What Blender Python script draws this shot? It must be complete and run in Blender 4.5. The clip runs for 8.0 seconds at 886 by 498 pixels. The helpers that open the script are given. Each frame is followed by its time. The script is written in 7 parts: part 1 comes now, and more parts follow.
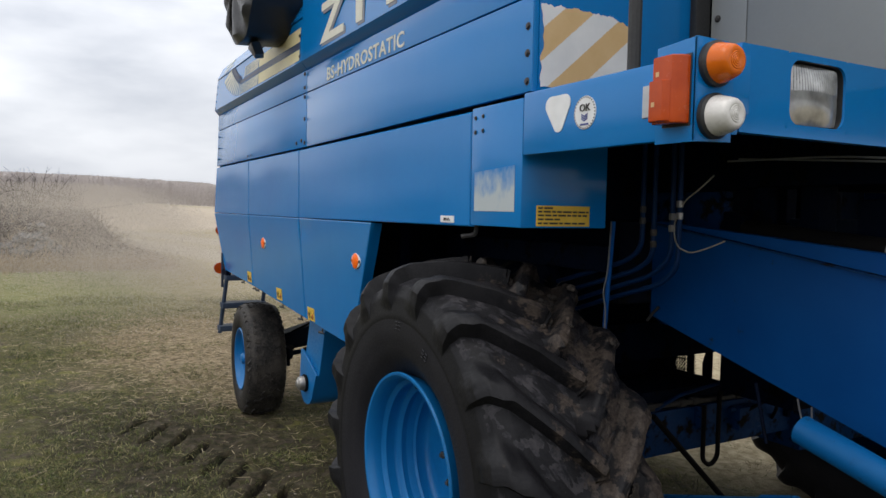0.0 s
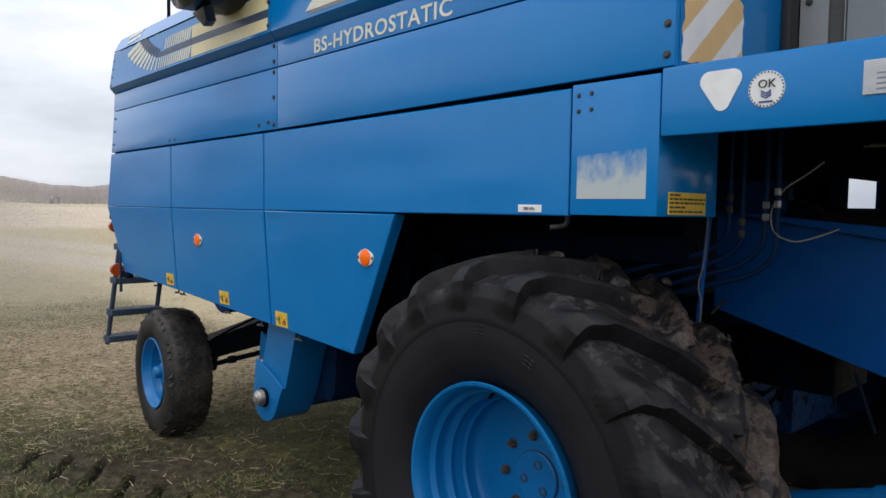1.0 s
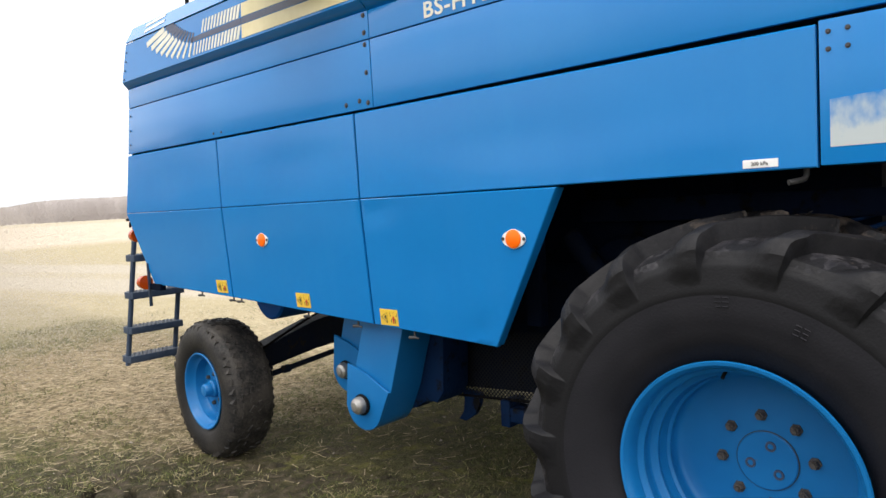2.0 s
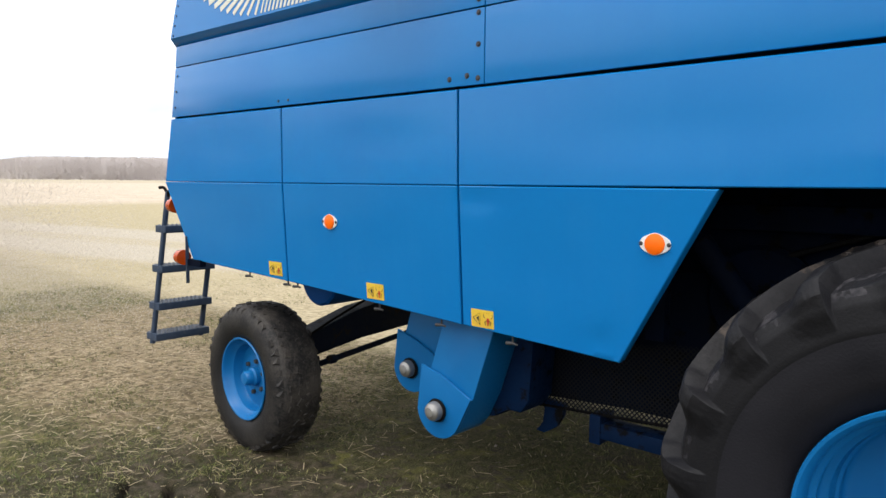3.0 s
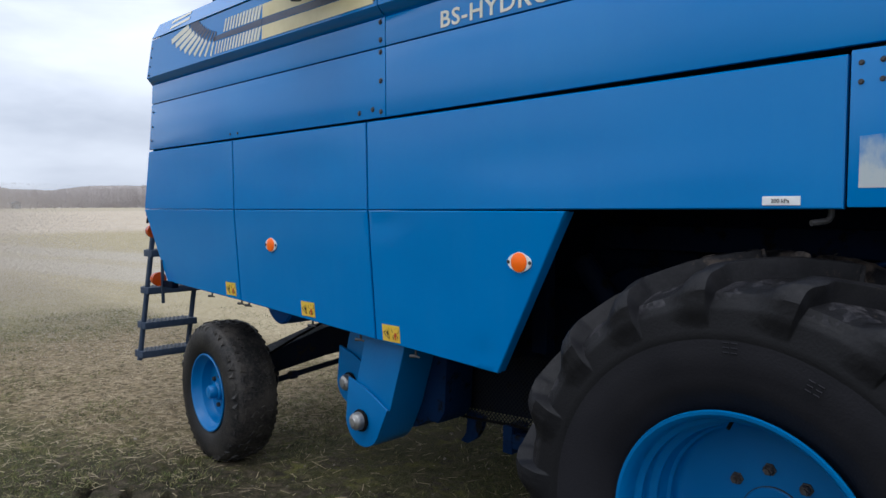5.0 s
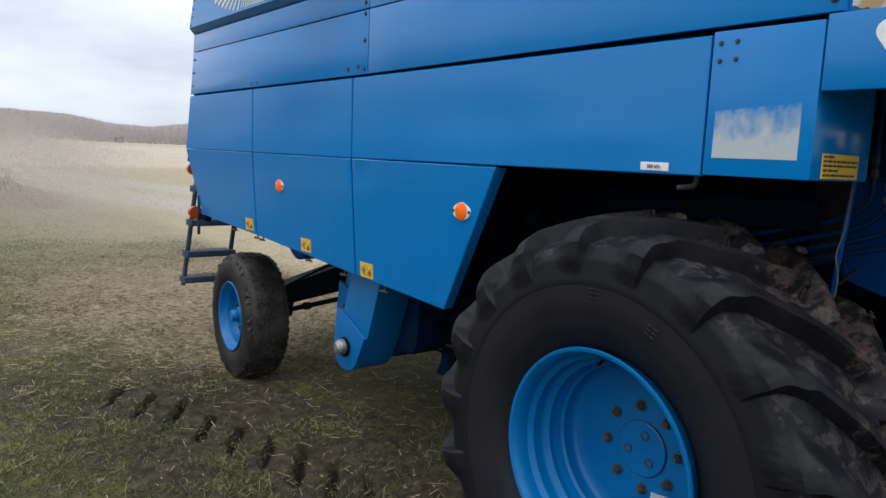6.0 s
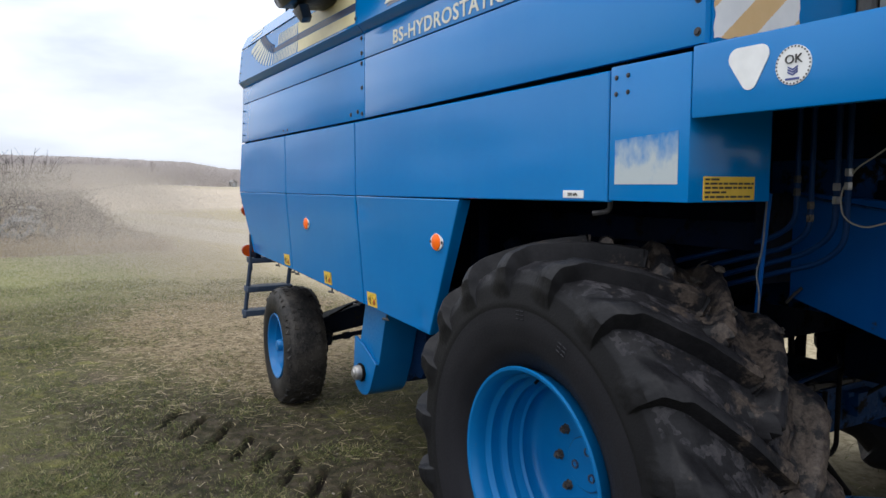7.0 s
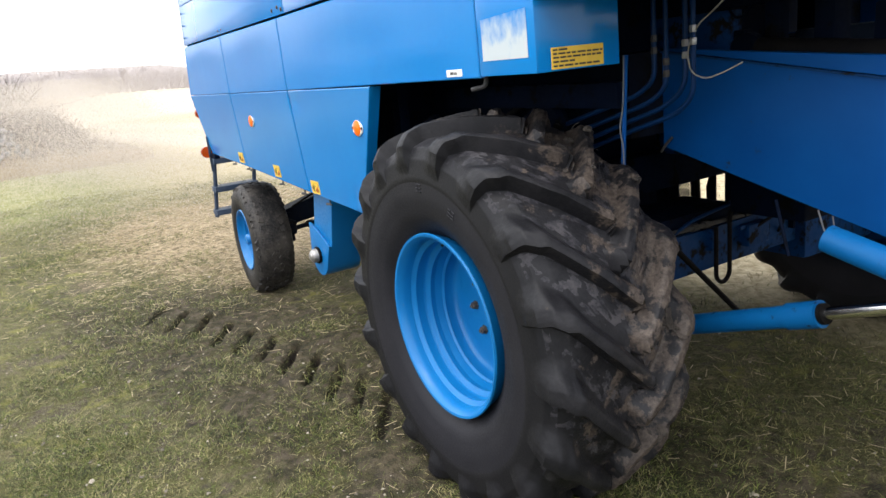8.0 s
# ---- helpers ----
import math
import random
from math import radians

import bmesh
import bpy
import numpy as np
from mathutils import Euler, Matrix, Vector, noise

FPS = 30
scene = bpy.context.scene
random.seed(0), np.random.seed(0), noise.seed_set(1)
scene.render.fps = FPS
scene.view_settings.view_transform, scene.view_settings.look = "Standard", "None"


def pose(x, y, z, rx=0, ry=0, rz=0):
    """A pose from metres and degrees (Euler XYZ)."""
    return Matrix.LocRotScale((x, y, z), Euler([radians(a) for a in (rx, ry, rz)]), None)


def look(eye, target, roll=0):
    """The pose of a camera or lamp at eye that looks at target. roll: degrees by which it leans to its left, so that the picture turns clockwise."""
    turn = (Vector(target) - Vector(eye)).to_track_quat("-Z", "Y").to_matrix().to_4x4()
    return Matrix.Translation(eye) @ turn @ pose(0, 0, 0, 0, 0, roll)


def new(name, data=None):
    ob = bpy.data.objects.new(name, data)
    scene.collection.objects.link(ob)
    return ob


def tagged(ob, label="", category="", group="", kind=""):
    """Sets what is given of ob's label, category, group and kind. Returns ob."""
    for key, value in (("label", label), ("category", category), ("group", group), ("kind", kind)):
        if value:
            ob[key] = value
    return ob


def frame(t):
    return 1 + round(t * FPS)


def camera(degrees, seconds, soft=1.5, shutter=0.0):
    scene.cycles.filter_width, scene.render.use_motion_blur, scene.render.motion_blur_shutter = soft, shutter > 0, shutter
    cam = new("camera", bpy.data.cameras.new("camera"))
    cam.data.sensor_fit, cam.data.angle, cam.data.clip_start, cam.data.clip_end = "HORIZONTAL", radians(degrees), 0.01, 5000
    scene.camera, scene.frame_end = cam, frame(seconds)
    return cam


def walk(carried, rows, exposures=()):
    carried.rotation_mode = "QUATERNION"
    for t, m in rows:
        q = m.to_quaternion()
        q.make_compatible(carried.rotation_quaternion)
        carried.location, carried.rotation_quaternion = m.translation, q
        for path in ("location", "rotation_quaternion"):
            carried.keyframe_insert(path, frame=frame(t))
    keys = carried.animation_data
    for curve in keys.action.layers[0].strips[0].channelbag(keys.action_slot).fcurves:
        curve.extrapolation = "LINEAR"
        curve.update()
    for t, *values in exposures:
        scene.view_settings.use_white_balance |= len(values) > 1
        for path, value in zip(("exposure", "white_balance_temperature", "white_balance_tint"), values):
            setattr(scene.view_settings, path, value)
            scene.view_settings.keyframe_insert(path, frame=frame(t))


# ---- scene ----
cam = camera(63.7, 8.0)
PATH = [
    (0, (2.216, -1.315, 1.729), (0.463, -0.359, 1.62), 1.1),
    (0.2, (2.075, -1.409, 1.727), (0.348, -0.41, 1.585), -1.4),
    (0.3, (1.972, -1.423, 1.709), (0.257, -0.398, 1.618), -1.4),
    (0.4, (1.897, -1.506, 1.691), (0.217, -0.423, 1.608), -2.9),
    (0.5, (1.827, -1.564, 1.697), (0.136, -0.495, 1.675), -4.8),
    (0.8, (1.578, -1.739, 1.688), (0.0, -0.515, 1.567), 0.6),
    (1, (1.452, -1.854, 1.688), (-0.031, -0.517, 1.576), 1.0),
    (1.1, (1.351, -1.934, 1.683), (-0.073, -0.531, 1.599), 2.0),
    (1.2, (1.307, -2.036, 1.699), (-0.115, -0.634, 1.59), 1.4),
    (1.3, (1.202, -2.128, 1.744), (-0.116, -0.634, 1.569), 0.4),
    (1.4, (1.134, -2.173, 1.722), (-0.232, -0.730, 1.497), 1.4),
    (1.5, (1.057, -2.199, 1.708), (-0.281, -0.733, 1.456), 2.4),
    (1.6, (0.988, -2.208, 1.699), (-0.345, -0.746, 1.406), 1.3),
    (1.7, (0.898, -2.189, 1.687), (-0.431, -0.724, 1.389), 1.7),
    (1.8, (0.812, -2.26, 1.652), (-0.504, -0.775, 1.408), 0.7),
    (2, (0.611, -2.282, 1.634), (-0.748, -0.822, 1.499), -3.1),
    (2.2, (0.448, -2.375, 1.638), (-0.947, -0.946, 1.528), -0.6),
    (3.3, (-0.081, -2.363, 1.687), (-1.399, -0.872, 1.486), 0.6),
    (3.5, (-0.089, -2.289, 1.69), (-1.431, -0.811, 1.571), 1.0),
    (3.7, (-0.085, -2.246, 1.701), (-1.437, -0.775, 1.615), 1.5),
    (3.8, (-0.052, -2.231, 1.708), (-1.441, -0.795, 1.634), 1.5),
    (4, (0.017, -2.228, 1.661), (-1.339, -0.758, 1.631), 1.9),
    (4.2, (0.173, -2.29, 1.709), (-1.17, -0.81, 1.623), 1.6),
    (4.5, (0.272, -2.231, 1.653), (-1.003, -0.706, 1.432), 3.2),
    (4.7, (0.396, -2.193, 1.672), (-0.937, -0.712, 1.494), 1.8),
    (5.8, (1.127, -1.924, 1.689), (-0.441, -0.698, 1.493), 1.2),
    (6, (1.227, -1.925, 1.698), (-0.335, -0.703, 1.439), 2.6),
    (6.2, (1.329, -1.9, 1.717), (-0.242, -0.685, 1.483), 1.2),
    (6.3, (1.372, -1.867, 1.721), (-0.204, -0.653, 1.511), 0.7),
    (6.5, (1.481, -1.799, 1.727), (-0.133, -0.626, 1.585), -0.0),
    (6.8, (1.633, -1.638, 1.705), (-0.071, -0.603, 1.542), 1.8),
    (7, (1.713, -1.581, 1.723), (-0.016, -0.592, 1.546), 0.1),
    (7.2, (1.804, -1.563, 1.724), (0.082, -0.555, 1.577), -1.1),
    (7.3, (1.861, -1.571, 1.711), (0.161, -0.529, 1.550), -1.0),
    (7.5, (1.921, -1.558, 1.759), (0.313, -0.446, 1.339), -2.1),
    (7.6, (1.952, -1.556, 1.761), (0.365, -0.476, 1.2), -4.1),
    (7.8, (2.035, -1.514, 1.773), (0.413, -0.509, 1.172), -6.9),
    (8, (2.144, -1.444, 1.747), (0.464, -0.485, 1.237), -5.9),
]
walk(cam, [(t, look(eye, target, roll)) for t, eye, target, roll in PATH],
     exposures=[(0, -0.56, 6550, 10), (1, -0.5, 6400, 10), (1.5, -0.2, 6500, 10), (2, 0.2, 6800, 10), (3.5, -0.20, 6350, 10), (4, -0.52, 6000, 10), (4.5, -0.62, 5850, 10), (6, -0.46, 6150, 10), (6.5, -0.17, 6150, 10), (7, -0.31, 6200, 10), (7.5, -0.55, 6250, 10), (7.7, -0.25, 6400, 10), (7.9, 0.1, 6500, 10), (8, 0.73, 6500, 10)])

# ---- world and light ----
world = bpy.data.worlds.new("overcast_sky")
scene.world = world
world.use_nodes = True
wn, wl = world.node_tree.nodes, world.node_tree.links
wn.clear()
w_out = wn.new("ShaderNodeOutputWorld")
w_bg = wn.new("ShaderNodeBackground")
w_sky = wn.new("ShaderNodeTexSky")
w_sky.sky_type = "NISHITA"
w_sky.sun_disc = False
SUN_UP, SUN_TURN = 68.0, 164.0
w_sky.sun_elevation, w_sky.sun_rotation = radians(SUN_UP), radians(SUN_TURN)
w_sky.air_density, w_sky.dust_density = 1.0, 4.0
w_coord = wn.new("ShaderNodeTexCoord")
w_map = wn.new("ShaderNodeMapping")
w_map.inputs["Scale"].default_value = (1.0, 1.0, 3.2)
w_noise = wn.new("ShaderNodeTexNoise")
w_noise.inputs["Scale"].default_value = 2.1
w_noise.inputs["Detail"].default_value = 6.0
w_noise.inputs["Roughness"].default_value = 0.52
w_cloud = wn.new("ShaderNodeValToRGB")
w_cloud.color_ramp.elements[0].position, w_cloud.color_ramp.elements[0].color = 0.37, (0.73, 0.76, 0.82, 1)
w_cloud.color_ramp.elements[1].position, w_cloud.color_ramp.elements[1].color = 0.61, (1.20, 1.205, 1.22, 1)
w_sep = wn.new("ShaderNodeSeparateXYZ")
w_up = wn.new("ShaderNodeValToRGB")
w_up.color_ramp.elements[0].position, w_up.color_ramp.elements[0].color = 0.0, (0.84, 0.87, 0.92, 1)
w_up.color_ramp.elements[1].position, w_up.color_ramp.elements[1].color = 0.45, (1.45, 1.46, 1.48, 1)
w_mul = wn.new("ShaderNodeMix")
w_mul.data_type, w_mul.blend_type = "RGBA", "MULTIPLY"
w_mul.inputs[0].default_value = 1.0
w_mix = wn.new("ShaderNodeMix")
w_mix.data_type = "RGBA"
w_mix.inputs[0].default_value = 0.92
w_dim = wn.new("ShaderNodeMix")
w_dim.data_type, w_dim.blend_type = "RGBA", "MULTIPLY"
w_dim.inputs[0].default_value = 1.0
w_dim.inputs[7].default_value = (0.12, 0.12, 0.12, 1)
wl.new(w_coord.outputs["Generated"], w_map.inputs["Vector"])
wl.new(w_map.outputs["Vector"], w_noise.inputs["Vector"])
wl.new(w_noise.outputs["Fac"], w_cloud.inputs["Fac"])
wl.new(w_coord.outputs["Generated"], w_sep.inputs["Vector"])
wl.new(w_sep.outputs["Z"], w_up.inputs["Fac"])
wl.new(w_cloud.outputs["Color"], w_mul.inputs[6])
wl.new(w_up.outputs["Color"], w_mul.inputs[7])
wl.new(w_sky.outputs["Color"], w_dim.inputs[6])
wl.new(w_dim.outputs[2], w_mix.inputs[6])
wl.new(w_mul.outputs[2], w_mix.inputs[7])
# thin cloud glows round the hidden sun
w_dot = wn.new("ShaderNodeVectorMath")
w_dot.operation = "DOT_PRODUCT"
w_norm = wn.new("ShaderNodeVectorMath")
w_norm.operation = "NORMALIZE"
SUN_FROM = Vector((0.10, -0.35, 0.90)).normalized()
w_dot.inputs[1].default_value = SUN_FROM
w_glow = wn.new("ShaderNodeMapRange")
w_glow.interpolation_type = "SMOOTHSTEP"
w_glow.inputs["From Min"].default_value, w_glow.inputs["From Max"].default_value = -0.6, 1.0
w_glow.inputs["To Min"].default_value, w_glow.inputs["To Max"].default_value = 0.90, 1.45
w_lit = wn.new("ShaderNodeMix")
w_lit.data_type, w_lit.blend_type = "RGBA", "MULTIPLY"
w_lit.inputs[0].default_value = 1.0
wl.new(w_coord.outputs["Generated"], w_norm.inputs[0])
wl.new(w_norm.outputs["Vector"], w_dot.inputs[0])
wl.new(w_dot.outputs["Value"], w_glow.inputs["Value"])
wl.new(w_mix.outputs[2], w_lit.inputs[6])
wl.new(w_glow.outputs["Result"], w_lit.inputs[7])
wl.new(w_lit.outputs[2], w_bg.inputs["Color"])
w_bg.inputs["Strength"].default_value = 1.2
wl.new(w_bg.outputs["Background"], w_out.inputs["Surface"])

sun_data = bpy.data.lights.new("sun", "SUN")
sun_data.energy, sun_data.angle, sun_data.color = 1.0, radians(26), (1.0, 0.96, 0.9)
sun = new("sun", sun_data)
sun.matrix_world = look(SUN_FROM * 30, (0, 0, 0))


# ---- materials ----
def nodes_of(name):
    m = bpy.data.materials.new(name)
    m.use_nodes = True
    return m, m.node_tree.nodes, m.node_tree.links, m.node_tree.nodes["Principled BSDF"]


def surface(name, base, second, rough=(0.4, 0.6), scale=8.0, fine=90.0, metal=0.0, bump=0.1, bump_dist=0.002,
            spots=None, spot_cover=0.6, spot_scale=14.0, stretch=(1, 1, 1), coat=0.0, island=0.0, bump_scale=None, spec=0.5):
    """A two-scale procedural surface: base and second colour by a broad noise, roughness by a fine one, bump, and optional spots of dirt."""
    m, n, l, b = nodes_of(name)
    co = n.new("ShaderNodeTexCoord")
    mp = n.new("ShaderNodeMapping")
    mp.inputs["Scale"].default_value = stretch
    l.new(co.outputs["Object"], mp.inputs["Vector"])
    broad = n.new("ShaderNodeTexNoise")
    broad.inputs["Scale"].default_value, broad.inputs["Detail"].default_value = scale, 5.0
    small = n.new("ShaderNodeTexNoise")
    small.inputs["Scale"].default_value, small.inputs["Detail"].default_value = fine, 4.0
    for t in (broad, small):
        l.new(mp.outputs["Vector"], t.inputs["Vector"])
    fac = n.new("ShaderNodeMath")
    fac.operation = "MULTIPLY_ADD"
    fac.use_clamp = True
    l.new(broad.outputs["Fac"], fac.inputs[0])
    fac.inputs[1].default_value, fac.inputs[2].default_value = 2.2, -0.6
    last = fac.outputs[0]
    if island:
        geo = n.new("ShaderNodeNewGeometry")
        add = n.new("ShaderNodeMix")
        add.inputs[0].default_value = island
        l.new(last, add.inputs[2])
        l.new(geo.outputs["Random Per Island"], add.inputs[3])
        last = add.outputs[0]
    mix = n.new("ShaderNodeMix")
    mix.data_type = "RGBA"
    mix.inputs[6].default_value, mix.inputs[7].default_value = (*base, 1), (*second, 1)
    l.new(last, mix.inputs[0])
    colour = mix.outputs[2]
    rg = n.new("ShaderNodeMapRange")
    rg.inputs["From Min"].default_value, rg.inputs["From Max"].default_value = 0.3, 0.7
    rg.inputs["To Min"].default_value, rg.inputs["To Max"].default_value = rough
    l.new(small.outputs["Fac"], rg.inputs["Value"])
    r_out = rg.outputs["Result"]
    if spots:
        sp = n.new("ShaderNodeTexNoise")
        sp.inputs["Scale"].default_value, sp.inputs["Detail"].default_value, sp.inputs["Roughness"].default_value = spot_scale, 8.0, 0.65
        l.new(mp.outputs["Vector"], sp.inputs["Vector"])
        ramp = n.new("ShaderNodeMapRange")
        ramp.inputs["From Min"].default_value, ramp.inputs["From Max"].default_value = spot_cover, spot_cover + 0.08
        l.new(sp.outputs["Fac"], ramp.inputs["Value"])
        over = n.new("ShaderNodeMix")
        over.data_type = "RGBA"
        over.inputs[7].default_value = (*spots, 1)
        l.new(ramp.outputs["Result"], over.inputs[0])
        l.new(colour, over.inputs[6])
        colour = over.outputs[2]
        rmix = n.new("ShaderNodeMix")
        rmix.inputs[3].default_value = 0.9
        l.new(ramp.outputs["Result"], rmix.inputs[0])
        l.new(r_out, rmix.inputs[2])
        r_out = rmix.outputs[0]
    l.new(colour, b.inputs["Base Color"])
    l.new(r_out, b.inputs["Roughness"])
    b.inputs["Metallic"].default_value = metal
    b.inputs["Coat Weight"].default_value = coat
    b.inputs["Specular IOR Level"].default_value = spec
    b.inputs["Coat Roughness"].default_value = 0.25
    if bump:
        bp = n.new("ShaderNodeBump")
        bp.inputs["Strength"].default_value, bp.inputs["Distance"].default_value = bump, bump_dist
        src = small
        if bump_scale:
            src = n.new("ShaderNodeTexNoise")
            src.inputs["Scale"].default_value, src.inputs["Detail"].default_value = bump_scale, 3.0
            l.new(mp.outputs["Vector"], src.inputs["Vector"])
        l.new(src.outputs["Fac"], bp.inputs["Height"])
        l.new(bp.outputs["Normal"], b.inputs["Normal"])
    return m


BLUE = surface("blue_paint", (0.0006, 0.149, 0.430), (0.001, 0.168, 0.465), rough=(0.10, 0.17), scale=1.6, fine=60, bump=0.22, bump_dist=0.004,
               bump_scale=1.8, spec=0.34, spots=(0.02, 0.11, 0.24), spot_cover=0.74, spot_scale=55)


def weather(m, pale, amount):
    """Adds faded, chalky clouds with faint downward runs to a paint, duller where they lie."""
    n, l = m.node_tree.nodes, m.node_tree.links
    b = n["Principled BSDF"]
    co = n.new("ShaderNodeTexCoord")
    total = None
    for scale, stretch, gain in ((1.3, (1, 1, 1.5), 1.5), (7.0, (1.6, 1, 0.16), 0.9), (30.0, (1, 1, 1), 0.5)):
        mp = n.new("ShaderNodeMapping")
        mp.inputs["Scale"].default_value = stretch
        t = n.new("ShaderNodeTexNoise")
        t.inputs["Scale"].default_value, t.inputs["Detail"].default_value, t.inputs["Roughness"].default_value = scale, 6.0, 0.6
        l.new(co.outputs["Object"], mp.inputs["Vector"])
        l.new(mp.outputs["Vector"], t.inputs["Vector"])
        a = n.new("ShaderNodeMath")
        a.operation = "MULTIPLY_ADD"
        a.inputs[1].default_value, a.inputs[2].default_value = gain, -0.5 * gain
        l.new(t.outputs["Fac"], a.inputs[0])
        if total is None:
            total = a.outputs[0]
        else:
            s = n.new("ShaderNodeMath")
            l.new(total, s.inputs[0])
            l.new(a.outputs[0], s.inputs[1])
            total = s.outputs[0]
    ramp = n.new("ShaderNodeMapRange")
    ramp.interpolation_type = "SMOOTHSTEP"
    ramp.inputs["From Min"].default_value, ramp.inputs["From Max"].default_value = -0.10, 0.42
    ramp.inputs["To Max"].default_value = amount
    l.new(total, ramp.inputs["Value"])
    for socket, value, kind in (("Base Color", (*pale, 1), "RGBA"), ("Roughness", 0.34, "FLOAT")):
        old = b.inputs[socket].links[0].from_socket
        mix = n.new("ShaderNodeMix")
        mix.data_type = kind
        i = 6 if kind == "RGBA" else 2
        mix.inputs[i + 1].default_value = value
        l.new(ramp.outputs["Result"], mix.inputs[0])
        l.new(old, mix.inputs[i])
        l.new(mix.outputs[2 if kind == "RGBA" else 0], b.inputs[socket])
    return m


weather(BLUE, (0.010, 0.178, 0.455), 0.30)
BLUE_RIM = surface("blue_rim_paint", (0.0015, 0.112, 0.315), (0.003, 0.132, 0.350), rough=(0.28, 0.46), scale=5, fine=80, bump=0.1, spec=0.30,
                   spots=(0.10, 0.11, 0.12), spot_cover=0.69, spot_scale=26)
BLUE_CYLINDER = surface("oil_stained_blue_paint", (0.001, 0.075, 0.225), (0.002, 0.092, 0.260), rough=(0.35, 0.55), scale=7, fine=90, bump=0.12, spec=0.16,
                        spots=(0.012, 0.030, 0.070), spot_cover=0.60, spot_scale=22)
# darker copy of the blue; shade below the platform is in its colour
BLUE_SHADED = surface("shaded_blue_paint", (0.0008, 0.048, 0.195), (0.0015, 0.060, 0.225), rough=(0.40, 0.6), scale=4, fine=50, bump=0.2,
                   spots=(0.03, 0.03, 0.03), spot_cover=0.66, spot_scale=18, spec=0.10)
# near-black base: the shade inside and under the machine is put into it
DARK = surface("shade_dark_blue_metal", (0.0014, 0.0052, 0.018), (0.0020, 0.0038, 0.009), rough=(0.6, 0.8), scale=5, fine=40, bump=0.3,
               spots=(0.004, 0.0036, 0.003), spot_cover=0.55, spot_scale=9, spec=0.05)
# darker blue for parts under the machine; far rims get their shade from it
AXLE_BLUE = surface("shaded_dark_blue_paint", (0.0018, 0.023, 0.082), (0.0025, 0.033, 0.115), rough=(0.45, 0.7), scale=7, fine=50, bump=0.25,
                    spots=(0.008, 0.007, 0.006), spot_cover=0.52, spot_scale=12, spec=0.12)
AXLE_DARK = surface("grimy_axle_paint", (0.0014, 0.006, 0.018), (0.006, 0.009, 0.017), rough=(0.5, 0.75), scale=9, fine=60, bump=0.3,
                    spots=(0.020, 0.016, 0.013), spot_cover=0.56, spot_scale=14, spec=0.10)
NAVY = surface("dark_navy_paint", (0.0016, 0.011, 0.040), (0.0022, 0.016, 0.054), rough=(0.5, 0.7), scale=7, fine=50, bump=0.25,
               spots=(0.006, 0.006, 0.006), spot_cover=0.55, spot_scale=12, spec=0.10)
PIPE = surface("dull_blue_pipe", (0.001, 0.017, 0.066), (0.0014, 0.022, 0.080), rough=(0.4, 0.6), scale=12, fine=60, bump=0.1, spec=0.15)
LADDER_GREY = surface("worn_grey_blue_paint", (0.020, 0.036, 0.066), (0.040, 0.056, 0.086), rough=(0.45, 0.7), scale=14, fine=80, bump=0.2, spots=(0.09, 0.085, 0.08), spot_cover=0.62, spot_scale=30, spec=0.25)
TREAD_GREY = surface("scuffed_step_paint", (0.075, 0.085, 0.10), (0.13, 0.135, 0.145), rough=(0.45, 0.7), scale=14, fine=80, bump=0.2, spec=0.3)
BLACK = surface("black_grimy_steel", (0.003, 0.003, 0.0038), (0.007, 0.0062, 0.006), rough=(0.6, 0.8), scale=10, fine=60, bump=0.3, spec=0.08)


